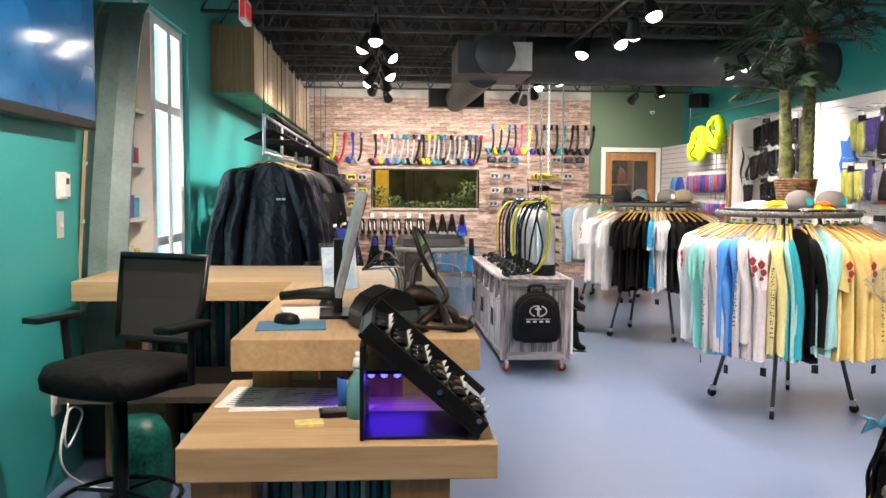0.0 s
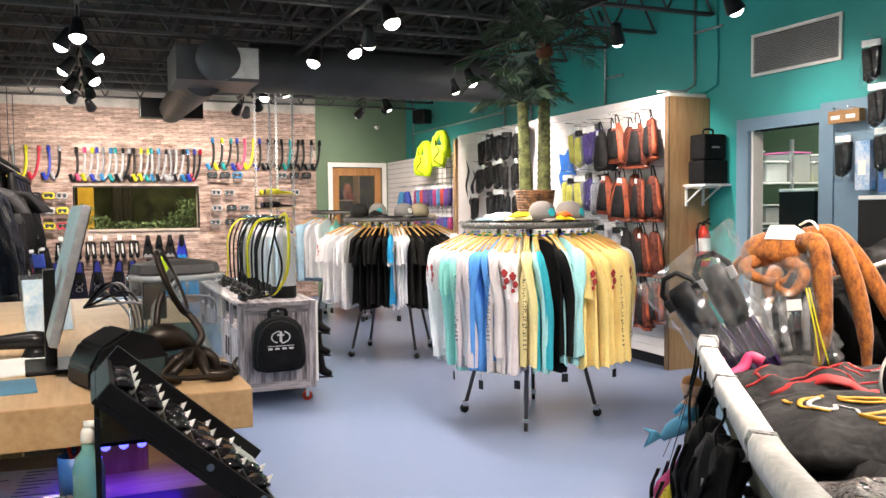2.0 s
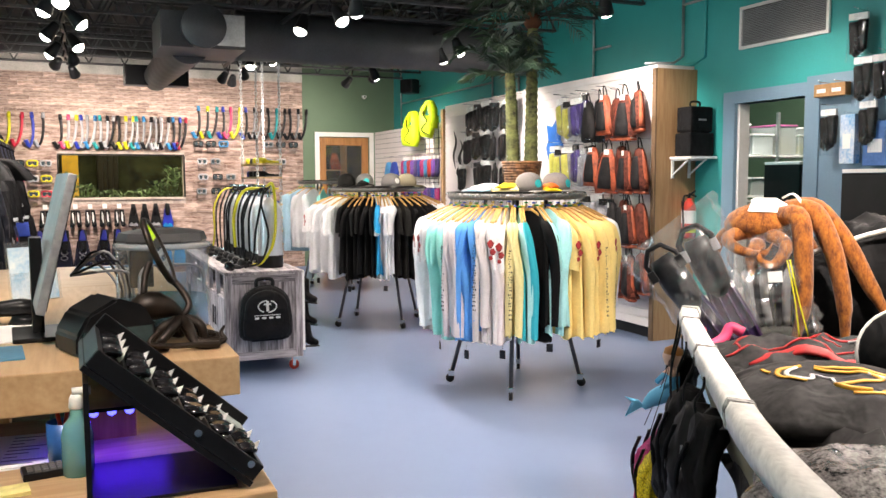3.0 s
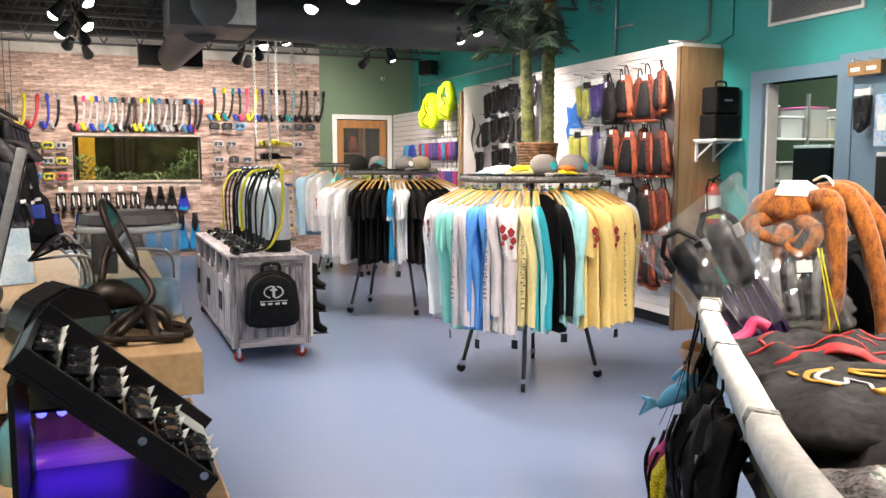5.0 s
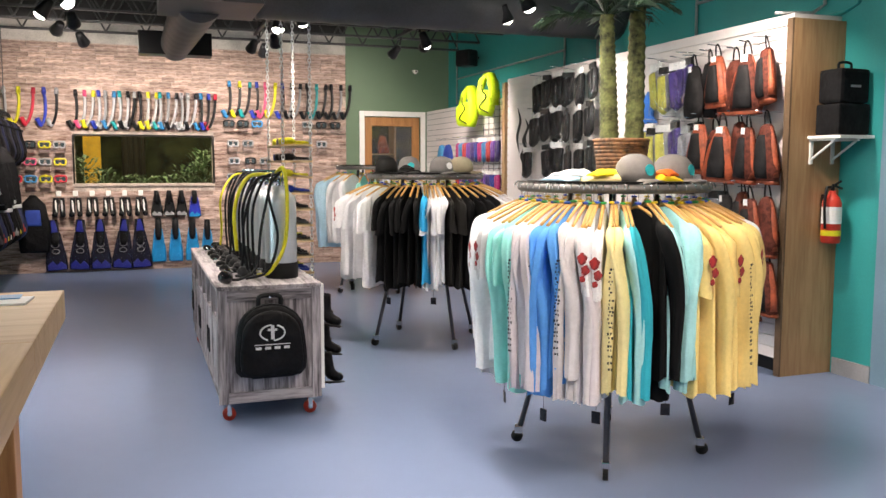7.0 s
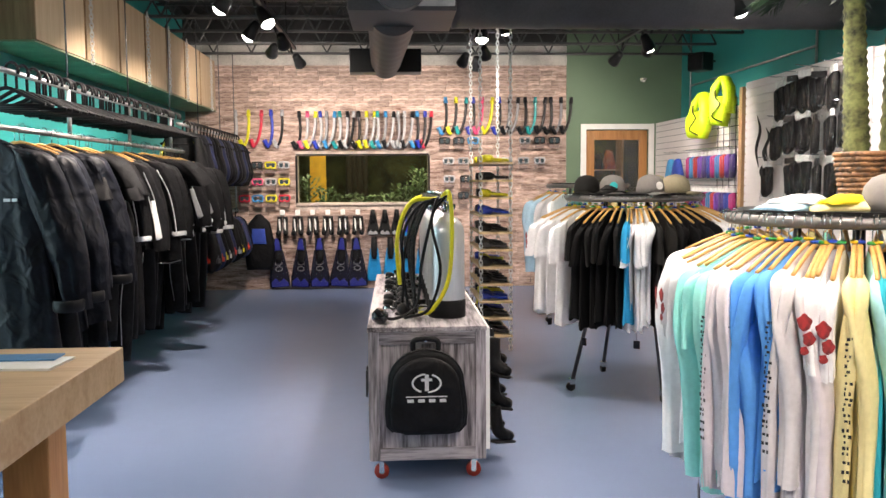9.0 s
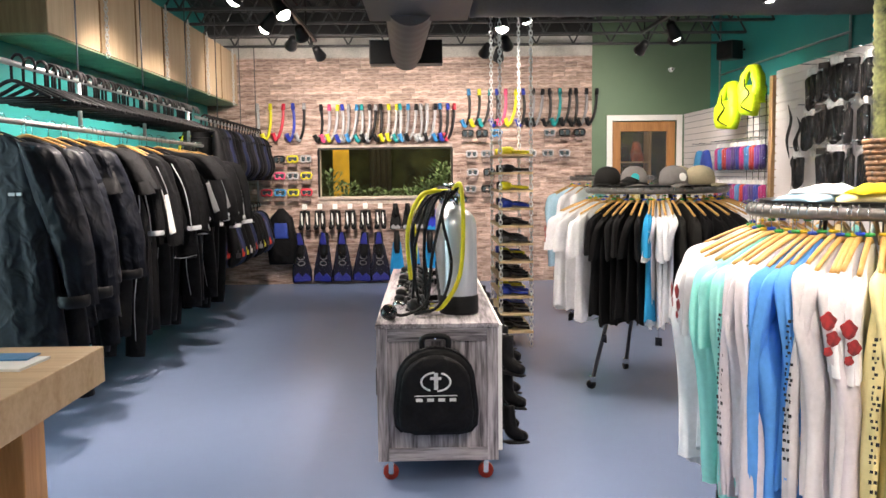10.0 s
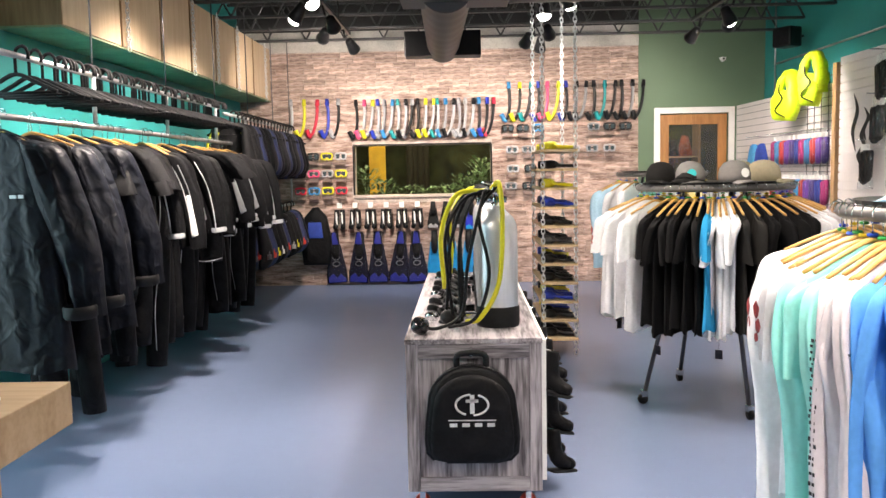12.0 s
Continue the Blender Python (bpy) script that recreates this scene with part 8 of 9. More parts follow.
for k, (y, z) in enumerate(((-1.08, 1.92), (-1.35, 2.25), (-1.5, 2.25), (-1.4, 1.95), (-1.62, 1.95), (-1.3, 2.55))):
    t = thing("bagged_gear", "black diving parts in a clear packet", "packet", pose(XR - 0.1, y, z, 0, 0, -90 + 8 * (k % 3)), "packets on the blue-grey wall")
    t.scale = (0.8, 0.8, 0.8)
    [flat("glove", me_, BLACKR, t) for me_ in PACKIN]; flat("film", PACK, FILM2, t); flat("card_top", PACKTOP, TAG, t); flat("peg", PEG, CHROME, t)
bd = thing("dark_display_screen", "black flat screen on a white wall ledge", "screen", pose(XR - 0.04, -1.75, 0.95))
part("panel", box(B(), -0.02, 0.02, -0.6, 0.58, 0, 0.5, 0.006), BLACKP, bd)
part("ledge", box(B(), -0.05, 0.038, -0.62, 0.55, 0.505, 0.53), WHITE, bd)
part("lower_ledge", box(B(), -0.05, 0.038, -0.62, 0.6, -0.03, -0.004), WHITE, bd)

# storage shelf
ss = thing("storage_rack", "grey steel storage rack of clear plastic bins", "storage rack")
QX0, QX1, QY0, QY1 = 4.2, 6.2, 1.2, 1.65
for x in (QX0, 5.2, QX1):
    for y in (QY0, QY1):
        g = B(); box(g, x - 0.015, x + 0.015, y - 0.015, y + 0.015, 0, 2.1); part("post", g, PIPE, ss)
for z in (0.25, 0.65, 1.0, 1.24, 1.66):
    part("shelf", box(B(), QX0, QX1, QY0, QY1, z - 0.02, z), WHITE, ss)
CLR = glass("milky_plastic", (0.85, 0.87, 0.86), 0.25, 0.35)
for z in (0.25, 0.65, 1.0, 1.24, 1.66):
    for j in range(6):
        x = QX0 + 0.18 + 0.32 * j
        h = 0.17 if z != 1.66 else (0.3 if j % 2 else 0.2)
        t = thing("clear_bin", "clear plastic storage bin of coloured gear", "storage bin", pose(x, 1.4, z), "bins on the storage rack")
        part("bin", box(B(), -0.14, 0.14, -0.18, 0.18, 0, h, 0.012), CLR, t)
        part("contents", box(B(), -0.12, 0.12, -0.16, 0.16, 0.004, h * 0.6, 0.03), [LIME, LGREY, BLACKR, WHITE, mat("sand_gear", (0.4, 0.33, 0.2), 0.7)][(j + int(z * 10)) % 5], t)
        part("lid", box(B(), -0.15, 0.15, -0.19, 0.19, h + 0.001, h + 0.018, 0.004), WHITE if j % 3 else mat("pink_lid", (0.5, 0.12, 0.3), 0.5), t)
fc = thing("black_cabinet", "tall black steel cabinet in the storage room", "cabinet", pose(5.05, 0.75, 0))
part("body", box(B(), -0.22, 0.45, -0.2, 0.25, 0, 1.55, 0.006), BLACKP, fc)
part("door", box(B(), -0.2, 0.43, -0.215, -0.201, 0.03, 1.53, 0.004), BLACKP, fc)
part("top_tray", box(B(), -0.22, 0.45, -0.2, 0.25, 1.551, 1.58, 0.004), WHITE, fc)
g = B(); cyl(g, (0.38, -0.23, 0.7), (0.38, -0.23, 0.9), 0.008, seg=8); part("handle", g, STEEL, fc)

# ---- dinghy display ----
outer = curve3([(-1.0, -5.5, 0), (-0.53, -4.5, 0), (-0.12, -3.87, 0), (0.25, -3.34, 0), (0.43, -3.11, 0), (0.6, -2.98, 0), (0.9, -2.82, 0), (1.3, -2.78, 0), (1.7, -3.0, 0), (1.8, -3.7, 0), (1.5, -4.8, 0), (1.0, -5.9, 0)], 66)
dg = thing("display_dinghy", "white-rimmed dinghy hull used as a sale bin", "dinghy")
RIMW = mat("worn_white_gunwale", (0.78, 0.77, 0.74), 0.5, var=0.12, scale=12, bump=0.2)
cx_, cy_ = 0.5, -4.3
def inset(p_, k, z):
    return Vector((p_.x + (cx_ - p_.x) * k, p_.y + (cy_ - p_.y) * k, z))
seg = outer
g = B()
rings = []
for p_, q_, w_ in zip(seg, seg[1:] + seg[-1:], [seg[0]] + seg[:-1]):
    d = (q_ - w_).normalized()
    nrm = Vector((-d.y, d.x, 0))
    rings.append([p_ + nrm * a + Vector((0, 0, z)) for a, z in ((-0.03, 0.91), (-0.033, 0.942), (-0.024, 0.96), (0.024, 0.964), (0.033, 0.945), (0.03, 0.91))])
loft(g, rings)
part("gunwale", g, RIMW, dg, "worn white gunwale", True)
for i in range(4, len(seg) - 2, 5):
    p_ = seg[i]
    d = (seg[i + 1] - seg[i - 1]).normalized()
    nrm = Vector((-d.y, d.x, 0))
    g = B()
    loft(g, [[p_ + d * s + nrm * a + Vector((0, 0, z)) for a, z in ((-0.032, 0.907), (-0.036, 0.942), (-0.026, 0.963), (0.026, 0.967), (0.036, 0.945), (0.032, 0.907))] for s in (-0.012, 0.012)])
    part("rope_band", g, mat("dotted_rope", (0.5, 0.5, 0.48), 0.7, var=0.6, scale=60, col2=(0.08, 0.08, 0.08)), dg, "thin rope band")
g = B()
hr = [[inset(p_, k, z) for p_ in seg] for k, z in ((0.0, 0.91), (0.03, 0.8), (0.12, 0.6), (0.3, 0.45), (0.55, 0.4))]
loft(g, hr, caps=False, wrap=True)
bmesh.ops.solidify(g, geom=g.faces[:], thickness=0.012)
part("hull", g, mat("dull_olive_hull", (0.22, 0.22, 0.16), 0.5), dg, "", True)
for x, y in ((0.1, -3.9), (0.9, -3.6), (0.3, -4.9), (1.0, -4.7)):
    part("stand_leg", box(B(), x - 0.04, x + 0.04, y - 0.04, y + 0.04, 0, 0.46), BLACKP, dg)
part("inner_deck", box(B(), 0.35, 1.3, -4.9, -3.5, 0.6, 0.62), BLACKP, dg)

def lumpy(sx, sy, h, seed, n=18, wr=0.35):
    return crumple(sx, sy, h, seed, wr * 1.3, 34)


def pile(name, label, cat, m, sx, sy, h, seed, mt):
    ob = loose(name, lumpy(sx, sy, h, seed), mt, label, cat, True, m)
    return ob
WASHED = mat("washed_black_cloth", (0.028, 0.027, 0.028), 0.75, var=0.3, scale=11, fine=50, bump=0.9, spec=0.25, bdist=0.02)
pile("folded_wetsuit", "black wetsuit heaped in the dinghy", "wetsuit", pose(0.62, -3.8, 0.62, 0, 0, 56), 0.66, 0.4, 0.24, 1, WASHED)
pile("folded_wetsuit", "charcoal wetsuit spread over the dinghy", "wetsuit", pose(0.12, -4.5, 0.62, 0, 0, 56), 0.75, 0.5, 0.25, 3, WASHED)
pile("folded_wetsuit", "black wetsuit heaped in the dinghy", "wetsuit", pose(0.95, -4.4, 0.62, 0, 0, 20), 0.5, 0.5, 0.3, 4, NEOP)
pile("mesh_garment", "shiny grey mesh bag in the dinghy", "bag", pose(-0.25, -4.5, 0.86, 0, 0, -47), 0.26, 0.16, 0.06, 5, mat("shiny_grey_film", (0.16, 0.15, 0.15), 0.22, var=0.6, scale=40, fine=160, bump=0.8))


def onto(bm, pts, n=24, lift=0.002):
    """Lays a smooth line of plan points onto the top of a cloth."""
    tree = BVHTree.FromBMesh(bm)
    out = []
    for p_ in curve3([(x, y, 0) for x, y in pts], n):
        hit = tree.ray_cast(Vector((p_.x, p_.y, 1)), Vector((0, 0, -1)))[0]
        out.append(Vector((p_.x, p_.y, (hit.z if hit else 0.0) + lift)))
    return out


DKRED = mat("dark_red_nylon", (0.36, 0.012, 0.014), 0.6, var=0.2, bump=0.4)
rs = thing("red_trim_wetsuit", "black wetsuit with red panels lying in the dinghy", "wetsuit", pose(0.42, -3.69, 0.85, 0, 0, -42))
cl_ = lumpy(0.32, 0.2, 0.085, 7, wr=0.5)
for pts, r_ in (([(-0.26, -0.12), (-0.1, -0.05), (0.08, -0.06), (0.27, -0.1)], 0.006), ([(-0.2, 0.06), (-0.05, 0.1), (0.1, 0.06), (0.24, 0.09)], 0.006), ([(-0.1, 0.12), (-0.02, 0.05), (0.06, 0.02)], 0.005), ([(-0.22, -0.1), (-0.24, -0.02), (-0.16, 0.03)], 0.005)):
    g = B(); tube(g, onto(cl_, pts), r_, 6, 0.5); part("red_trim", g, DKRED, rs, "red piping", True)
for pts in ([(-0.2, -0.15), (-0.1, -0.12), (0.0, -0.13), (0.12, -0.14)], [(0.1, 0.02), (0.18, 0.0), (0.27, 0.0)]):
    g = B(); tube(g, onto(cl_, pts, 16, -0.006), [0.012 + 0.022 * math.sin(math.pi * i / 16) for i in range(17)], 10, 0.35); part("red_panel", g, DKRED, rs, "red panel", True)
g = B(); tube(g, onto(cl_, [(0.08, 0.03), (0.18, 0.015), (0.27, 0.015)], 12, 0.008), 0.004, 5); part("white_line", g, PIPING, rs, "white piping", True)
part("cloth", cl_, WASHED, rs, "", True)
ts = thing("printed_suit", "black suit with a gold and white swirl print", "suit", pose(0.14, -4.07, 0.865, 10, 0, -50))
cl_ = lumpy(0.3, 0.19, 0.075, 17, wr=0.2)
GOLD = mat("gold_print", (0.62, 0.33, 0.03), 0.5)
SWIRLS = (([(-0.17, 0.06), (-0.16, 0.03), (-0.15, 0.02)], GOLD), ([(-0.05, 0.06), (0.05, 0.065), (0.16, 0.055), (0.3, 0.07)], GOLD), ([(-0.05, 0.05), (0.06, 0.045), (0.1, 0.02), (0.06, -0.01), (0.0, -0.05), (0.08, -0.06)], GOLD),
          ([(-0.08, 0.06), (-0.12, 0.04), (-0.13, 0.0), (-0.1, -0.03), (-0.06, -0.04)], GOLD), ([(-0.09, 0.05), (-0.11, 0.0), (-0.08, -0.03), (-0.05, -0.02), (-0.05, 0.01), (-0.01, 0.01), (0.0, -0.03)], PIPING),
          ([(0.07, 0.04), (0.12, 0.03), (0.14, -0.01), (0.18, 0.0), (0.19, 0.03), (0.26, 0.04)], PIPING), ([(0.1, -0.05), (0.17, -0.04), (0.2, -0.01), (0.27, 0.02)], GOLD), ([(0.04, -0.075), (0.14, -0.07), (0.26, -0.05)], GOLD))
for pts, mm in SWIRLS:
    g = B(); tube(g, onto(cl_, [(x - 0.06, y) for x, y in pts], 22), 0.007 if mm is GOLD else 0.006, 6, 0.4); part("print_stroke", g, mm, ts, "", True)
part("cloth", cl_, WASHED, ts, "", True)
# bagged long fins leaning in the bow
BAGGED = mat("dark_bagged_rubber", (0.011, 0.011, 0.013), 0.4, var=0.4, scale=14, bump=0.5)
b1 = thing("bagged_fins", "dark open-heel fins in a large clear plastic bag", "fins", pose(0.6, -3.13, 0.85, 0, -31, -44))
VIOLB = mat("violet_black_blade", (0.05, 0.018, 0.07), 0.35, var=0.4, scale=9, col2=(0.012, 0.012, 0.05))
for s in (-1, 1):
    M_ = pose(0.042 * s, 0.02 * s, 0.0, 0, 4 * s, 0)
    g = B(); sheet(g, [(-0.06, -0.14), (0.06, -0.14), (0.062, 0.02), (0.052, 0.16), (0.042, 0.24), (-0.042, 0.24), (-0.052, 0.16), (-0.062, 0.02)], 0.022, M_)
    for x in (-0.055, -0.02, 0.02, 0.055):
        tube(g, [M_ @ Vector((x, -0.013, -0.13)), M_ @ Vector((x * 0.95, -0.014, 0.03)), M_ @ Vector((x * 0.7, -0.015, 0.2))], 0.005, 6)
    part("fin_blade", g, VIOLB, b1, "", True)
    g = B(); loft(g, [[M_ @ Vector((w * math.cos(a), -0.012 + d * math.sin(a), z)) for a in (2 * math.pi * q / 16 for q in range(16))] for w, d, z in ((0.02, 0.012, 0.14), (0.05, 0.034, 0.18), (0.058, 0.045, 0.26), (0.054, 0.042, 0.33), (0.04, 0.026, 0.37))]); part("foot_pocket", g, BAGGED, b1, "", True)
    g = B(); tube(g, [M_ @ Vector(q) for q in ((-0.055, -0.02, 0.3), (-0.06, -0.03, 0.37), (-0.02, -0.045, 0.415), (0.03, -0.045, 0.41), (0.06, -0.03, 0.36), (0.055, -0.02, 0.3))], 0.012, 7, 0.7); part("heel_strap", g, BLACKR, b1, "", True)
    for x in (-0.058, 0.058):
        part("buckle", box(B(), x - 0.014, x + 0.014, -0.05, -0.028, 0.3, 0.345, 0.005, m=M_), GREYP if s > 0 else BLACKP, b1, "small strap buckle")
g = B(); sheet(g, [(-0.1, 0.06), (-0.075, 0.03), (-0.062, 0.16), (-0.085, 0.2)], 0.014, pose(0, -0.03, 0)); part("blue_edge", g, ROYAL, b1, "royal blue blade edge", True)
part("plastic_bag", plastic_bag(0.1, 0.2, 0.085, 0.46, 1.0, 0.035), BAGF, b1, "crinkled clear plastic")
b2 = thing("bagged_gloves", "black gloves and cords in a clear plastic bag", "gloves", pose(0.82, -3.12, 0.84, 0, -6, -47))
r_ = random.Random(4)
for q in range(5):
    g = B(); tube(g, curve3([(-0.07 + 0.03 * q, 0.0, 0.03), (-0.06 + 0.025 * q + r_.uniform(-0.02, 0.02), -0.02, 0.16), (-0.08 + 0.04 * q, 0.0, 0.28 + r_.uniform(-0.05, 0.05))], 10), [0.012 + 0.01 * math.sin(math.pi * i / 10) for i in range(11)], 8); part("glove_finger", g, BAGGED if q % 2 else GREYP, b2, "", True)
g = B(); box(g, 0.0, 0.05, -0.075, -0.072, 0.2, 0.24); part("label", g, TAG, b2, "small white label")
part("plastic_bag", plastic_bag(0.15, 0.11, 0.08, 0.38, 5.0, 0.04), BAGF, b2, "crinkled clear plastic")
for q in (0, 1):
    g = B(); tube(g, curve3([(0.07 + 0.01 * q, -0.085, 0.28), (0.085 + 0.012 * q, -0.095, 0.14), (0.09 + 0.03 * q, -0.09, 0.0)], 10), 0.003, 5); part("cord", g, YELLOW, b2, "yellow cord", True)
# plush octopus
PL = mat("orange_plush", (0.44, 0.145, 0.016), 0.85, var=0.3, scale=45, fine=170, bump=0.8, sheen=0.2, col2=(0.13, 0.03, 0.004), stretch=(1, 1, 0.5), bdist=0.008)
po = thing("plush_octopus", "orange plush octopus sitting in the dinghy", "plush toy", pose(0.92, -3.02, 0.77, 0, 0, -47))
g = B(); loft(g, [[Vector((-0.05 + 0.14 * k * math.cos(a), 0.11 * k * math.sin(a), z)) for a in (2 * math.pi * q / 22 for q in range(22))] for k, z in ((0.4, 0.41), (0.8, 0.425), (1.0, 0.45), (1.03, 0.475), (0.9, 0.51), (0.66, 0.535), (0.35, 0.55), (0.05, 0.553))]); part("plush_head", g, PL, po, "", True)
ARMS = (((0.02, -0.04, 0.5), (0.08, -0.12, 0.5), (0.1, -0.16, 0.36), (0.105, -0.17, 0.18), (0.08, -0.16, 0.05)),
        ((0.04, 0.0, 0.52), (0.13, -0.06, 0.52), (0.2, -0.1, 0.38), (0.24, -0.12, 0.2), (0.25, -0.11, 0.05)),
        ((0.04, 0.04, 0.52), (0.14, 0.02, 0.53), (0.25, 0.0, 0.4), (0.33, -0.02, 0.25), (0.4, -0.03, 0.13)),
        ((-0.1, -0.05, 0.45), (-0.17, -0.1, 0.42), (-0.12, -0.15, 0.38), (-0.04, -0.15, 0.37), (0.0, -0.12, 0.42)),
        ((-0.02, -0.08, 0.44), (0.04, -0.14, 0.4), (0.0, -0.17, 0.33), (-0.05, -0.17, 0.35), (-0.04, -0.16, 0.4)),
        ((-0.06, -0.08, 0.4), (-0.08, -0.13, 0.36), (-0.07, -0.14, 0.28), (-0.05, -0.13, 0.22), (-0.03, -0.12, 0.19)),
        ((-0.1, 0.06, 0.45), (-0.2, 0.08, 0.42), (-0.24, 0.08, 0.3), (-0.22, 0.07, 0.15), (-0.2, 0.07, 0.03)),
        ((0.0, 0.08, 0.48), (0.08, 0.16, 0.46), (0.16, 0.2, 0.3), (0.2, 0.2, 0.15), (0.22, 0.2, 0.03)))
for k, pts in enumerate(ARMS):
    g = B(); tube(g, curve3(pts, 20), [(0.046 if k < 3 else 0.031) - (0.0012 if k < 3 else 0.0012) * i * (1 if i < 17 else 1.25) for i in range(21)], 12); part("plush_arm", g, PL, po, "", True)
g = B(); sheet(g, [(-0.09, -0.05), (0.05, -0.06), (0.08, 0.0), (0.04, 0.05), (-0.06, 0.05)], 0.004, pose(-0.03, -0.05, 0.55, -55, 0, 8) @ Matrix.Scale(0.85, 4)); part("paper_label", g, TAG, po, "white paper label")
g = B(); tube(g, curve3([(0.02, -0.03, 0.575), (0.06, -0.04, 0.59), (0.1, -0.06, 0.54), (0.13, -0.08, 0.5)], 10), 0.014, 6, 0.3); part("label_strip", g, TAG, po, "white paper strip", True)
# big black bag with a white edge behind
bk_ = thing("black_gear_bag", "large black gear bag with white piping in the dinghy", "bag", pose(1.42, -3.1, 0.78, 0, 8, -20))
g = lumpy(0.42, 0.22, 0.46, 22, wr=0.12); part("bag_body", g, NEOP, bk_, "", True)
g = B(); tube(g, curve3([(-0.4, -0.1, 0.3), (-0.1, -0.2, 0.44), (0.2, -0.2, 0.36), (0.42, -0.1, 0.2)], 16), 0.01, 6); part("piping", g, WHITE, bk_, "white piping", True)
dsk = thing("round_black_pouch", "round black pouch with a white edge", "pouch", pose(0.36, -4.02, 0.97, 72, 0, -47))
g = B(); lathe(g, [(0.005, 0.0), (0.11, 0.0), (0.12, 0.015), (0.11, 0.035), (0.005, 0.05)], 24); part("pouch", g, NEOP, dsk, "", True)
g = B(); tube(g, [(0.118 * math.cos(a), 0.118 * math.sin(a), 0.017) for a in (2 * math.pi * q / 28 for q in range(29))], 0.006, 6); part("white_edge", g, WHITE, dsk, "", True)
pk = thing("pink_fin_toy", "small pink swim toy in the dinghy bow", "toy", pose(0.36, -3.36, 0.9, 0, 0, -47))
g = B(); tube(g, curve3([(-0.07, 0, 0.03), (-0.075, -0.02, 0.0), (-0.04, -0.03, -0.02), (0.0, 0, 0.0), (0.02, 0.02, 0.035), (0.06, 0.02, 0.02)], 18), 0.018, 9); part("toy", g, mat("hot_pink", (0.7, 0.05, 0.16), 0.5), pk, "", True)
# gear hung over the dinghy's side
def side_gear(i, top, drop, w, out, depth, mt, label, k):
    """Gear hung from the gunwale: a creased pouch that stands off the hull by out, with strap, clip and zip."""
    p_ = seg[i]
    d = (seg[i + 1] - seg[i - 1]).normalized()
    ang = math.degrees(math.atan2(d.y, d.x))
    t = thing("hung_gear", label, "gear", pose(p_.x, p_.y, 0.9, 0, 0, ang), "gear hung on the dinghy side")
    g = B()
    rings = []
    for q in range(19):
        s = q / 18
        ring = []
        for j in range(26):
            a = 2 * math.pi * j / 26
            v = Vector((2.2 * math.cos(a), 2.2 * math.sin(a), 5 * s + 7 * k))
            cr = 0.03 * noise.noise(v) + 0.022 * (0.5 - abs(noise.noise(v * 2.3)))
            end = 0.5 + 0.5 * math.sin(math.pi * min(1.0, 0.1 + s * 0.95))
            ring.append(Vector((w * 0.3 * math.sin(2.2 * s + k) * s + (w * end + cr) * math.cos(a), out * min(1.0, 0.35 + 2 * s) + (depth * end + cr * 0.8) * math.sin(a), -top - drop * s + 0.01 * math.cos(3 * a + k))))
        rings.append(ring)
    loft(g, rings)
    part("gear_body", g, mt, t, "", True)
    yo = out + depth
    g = B(); tube(g, curve3([(-w * 0.6, yo * 0.9, -top - drop * 0.12), (0, yo + 0.012, -top - drop * 0.35), (w * 0.5, yo * 0.95, -top - drop * 0.72)], 12), 0.009, 6, 0.5); part("strap", g, BLACKR, t, "", True)
    g = B(); tube(g, curve3([(0, out, -top - 0.02), (0, 0.045 + 0.25 * out, -top * 0.55), (0, 0.036, 0.0), (0, 0.034, 0.03)], 10), 0.0015 if k < 3 else 0.004, 6); part("hanging_loop", g, BLACKR, t, "", True)
    if k % 3 == 1:
        g = B(); box(g, -0.014, 0.014, yo - 0.006, yo + 0.012, -top - drop * 0.45, -top - drop * 0.38, 0.004); part("buckle", g, BLACKP if k % 2 else CHROME, t)
    if k % 4 == 0:
        g = B(); cyl(g, (w * 0.5, yo * 0.96, -top - drop * 0.2), (w * 0.45, yo, -top - drop * 0.55), 0.004, seg=6); part("zip", g, GREYP, t, "grey zip")
def netting(name, col):
    """Open mesh fabric: fine holes between woven strands."""
    return mat(name, col, 0.6, var=0.35, scale=160, fine=420, bump=0.9)
GEAR = ((26, 0.36, 0.45, 0.045, 0.13, 0.025, netting("blue_mesh", (0.03, 0.1, 0.42)), "blue mesh bag hung on the dinghy"),
        (24, 0.36, 0.45, 0.065, 0.15, 0.03, netting("magenta_mesh", (0.42, 0.02, 0.16)), "magenta mesh bag hung on the dinghy"),
        (22, 0.38, 0.46, 0.045, 0.13, 0.03, netting("yellow_mesh", (0.72, 0.58, 0.02)), "yellow mesh bag hung on the dinghy"),
        (29, 0.14, 0.28, 0.1, 0.055, 0.045, CHAR, "bulky black gear bag hung on the dinghy bow"),
        (22, 0.3, 0.34, 0.08, 0.05, 0.04, CHAR, "charcoal neoprene boot hung on the dinghy"),
        (19, 0.2, 0.46, 0.075, 0.06, 0.045, NEOP, "black neoprene boot hung on the dinghy"),
        (16, 0.12, 0.46, 0.085, 0.055, 0.045, CHAR, "black strap bundle hung on the dinghy"),
        (14, 0.1, 0.42, 0.08, 0.055, 0.04, BLACKR, "black strap bundle hung on the dinghy"),
        (12, 0.07, 0.45, 0.08, 0.045, 0.04, NEOP, "black boot hung on the dinghy"))
for k, row_ in enumerate(GEAR):
    side_gear(*row_, k)
# mermaid doll, one plain shape
g = B()
tube(g, curve3([(0.1, 0, -0.13), (0.06, 0, -0.09), (0.0, 0, -0.05), (-0.01, 0, 0.0), (0.0, 0, 0.045)], 14), [0.012, 0.018, 0.024, 0.03, 0.034, 0.036, 0.036, 0.035, 0.033, 0.03, 0.028, 0.027, 0.025, 0.022, 0.018], 10)
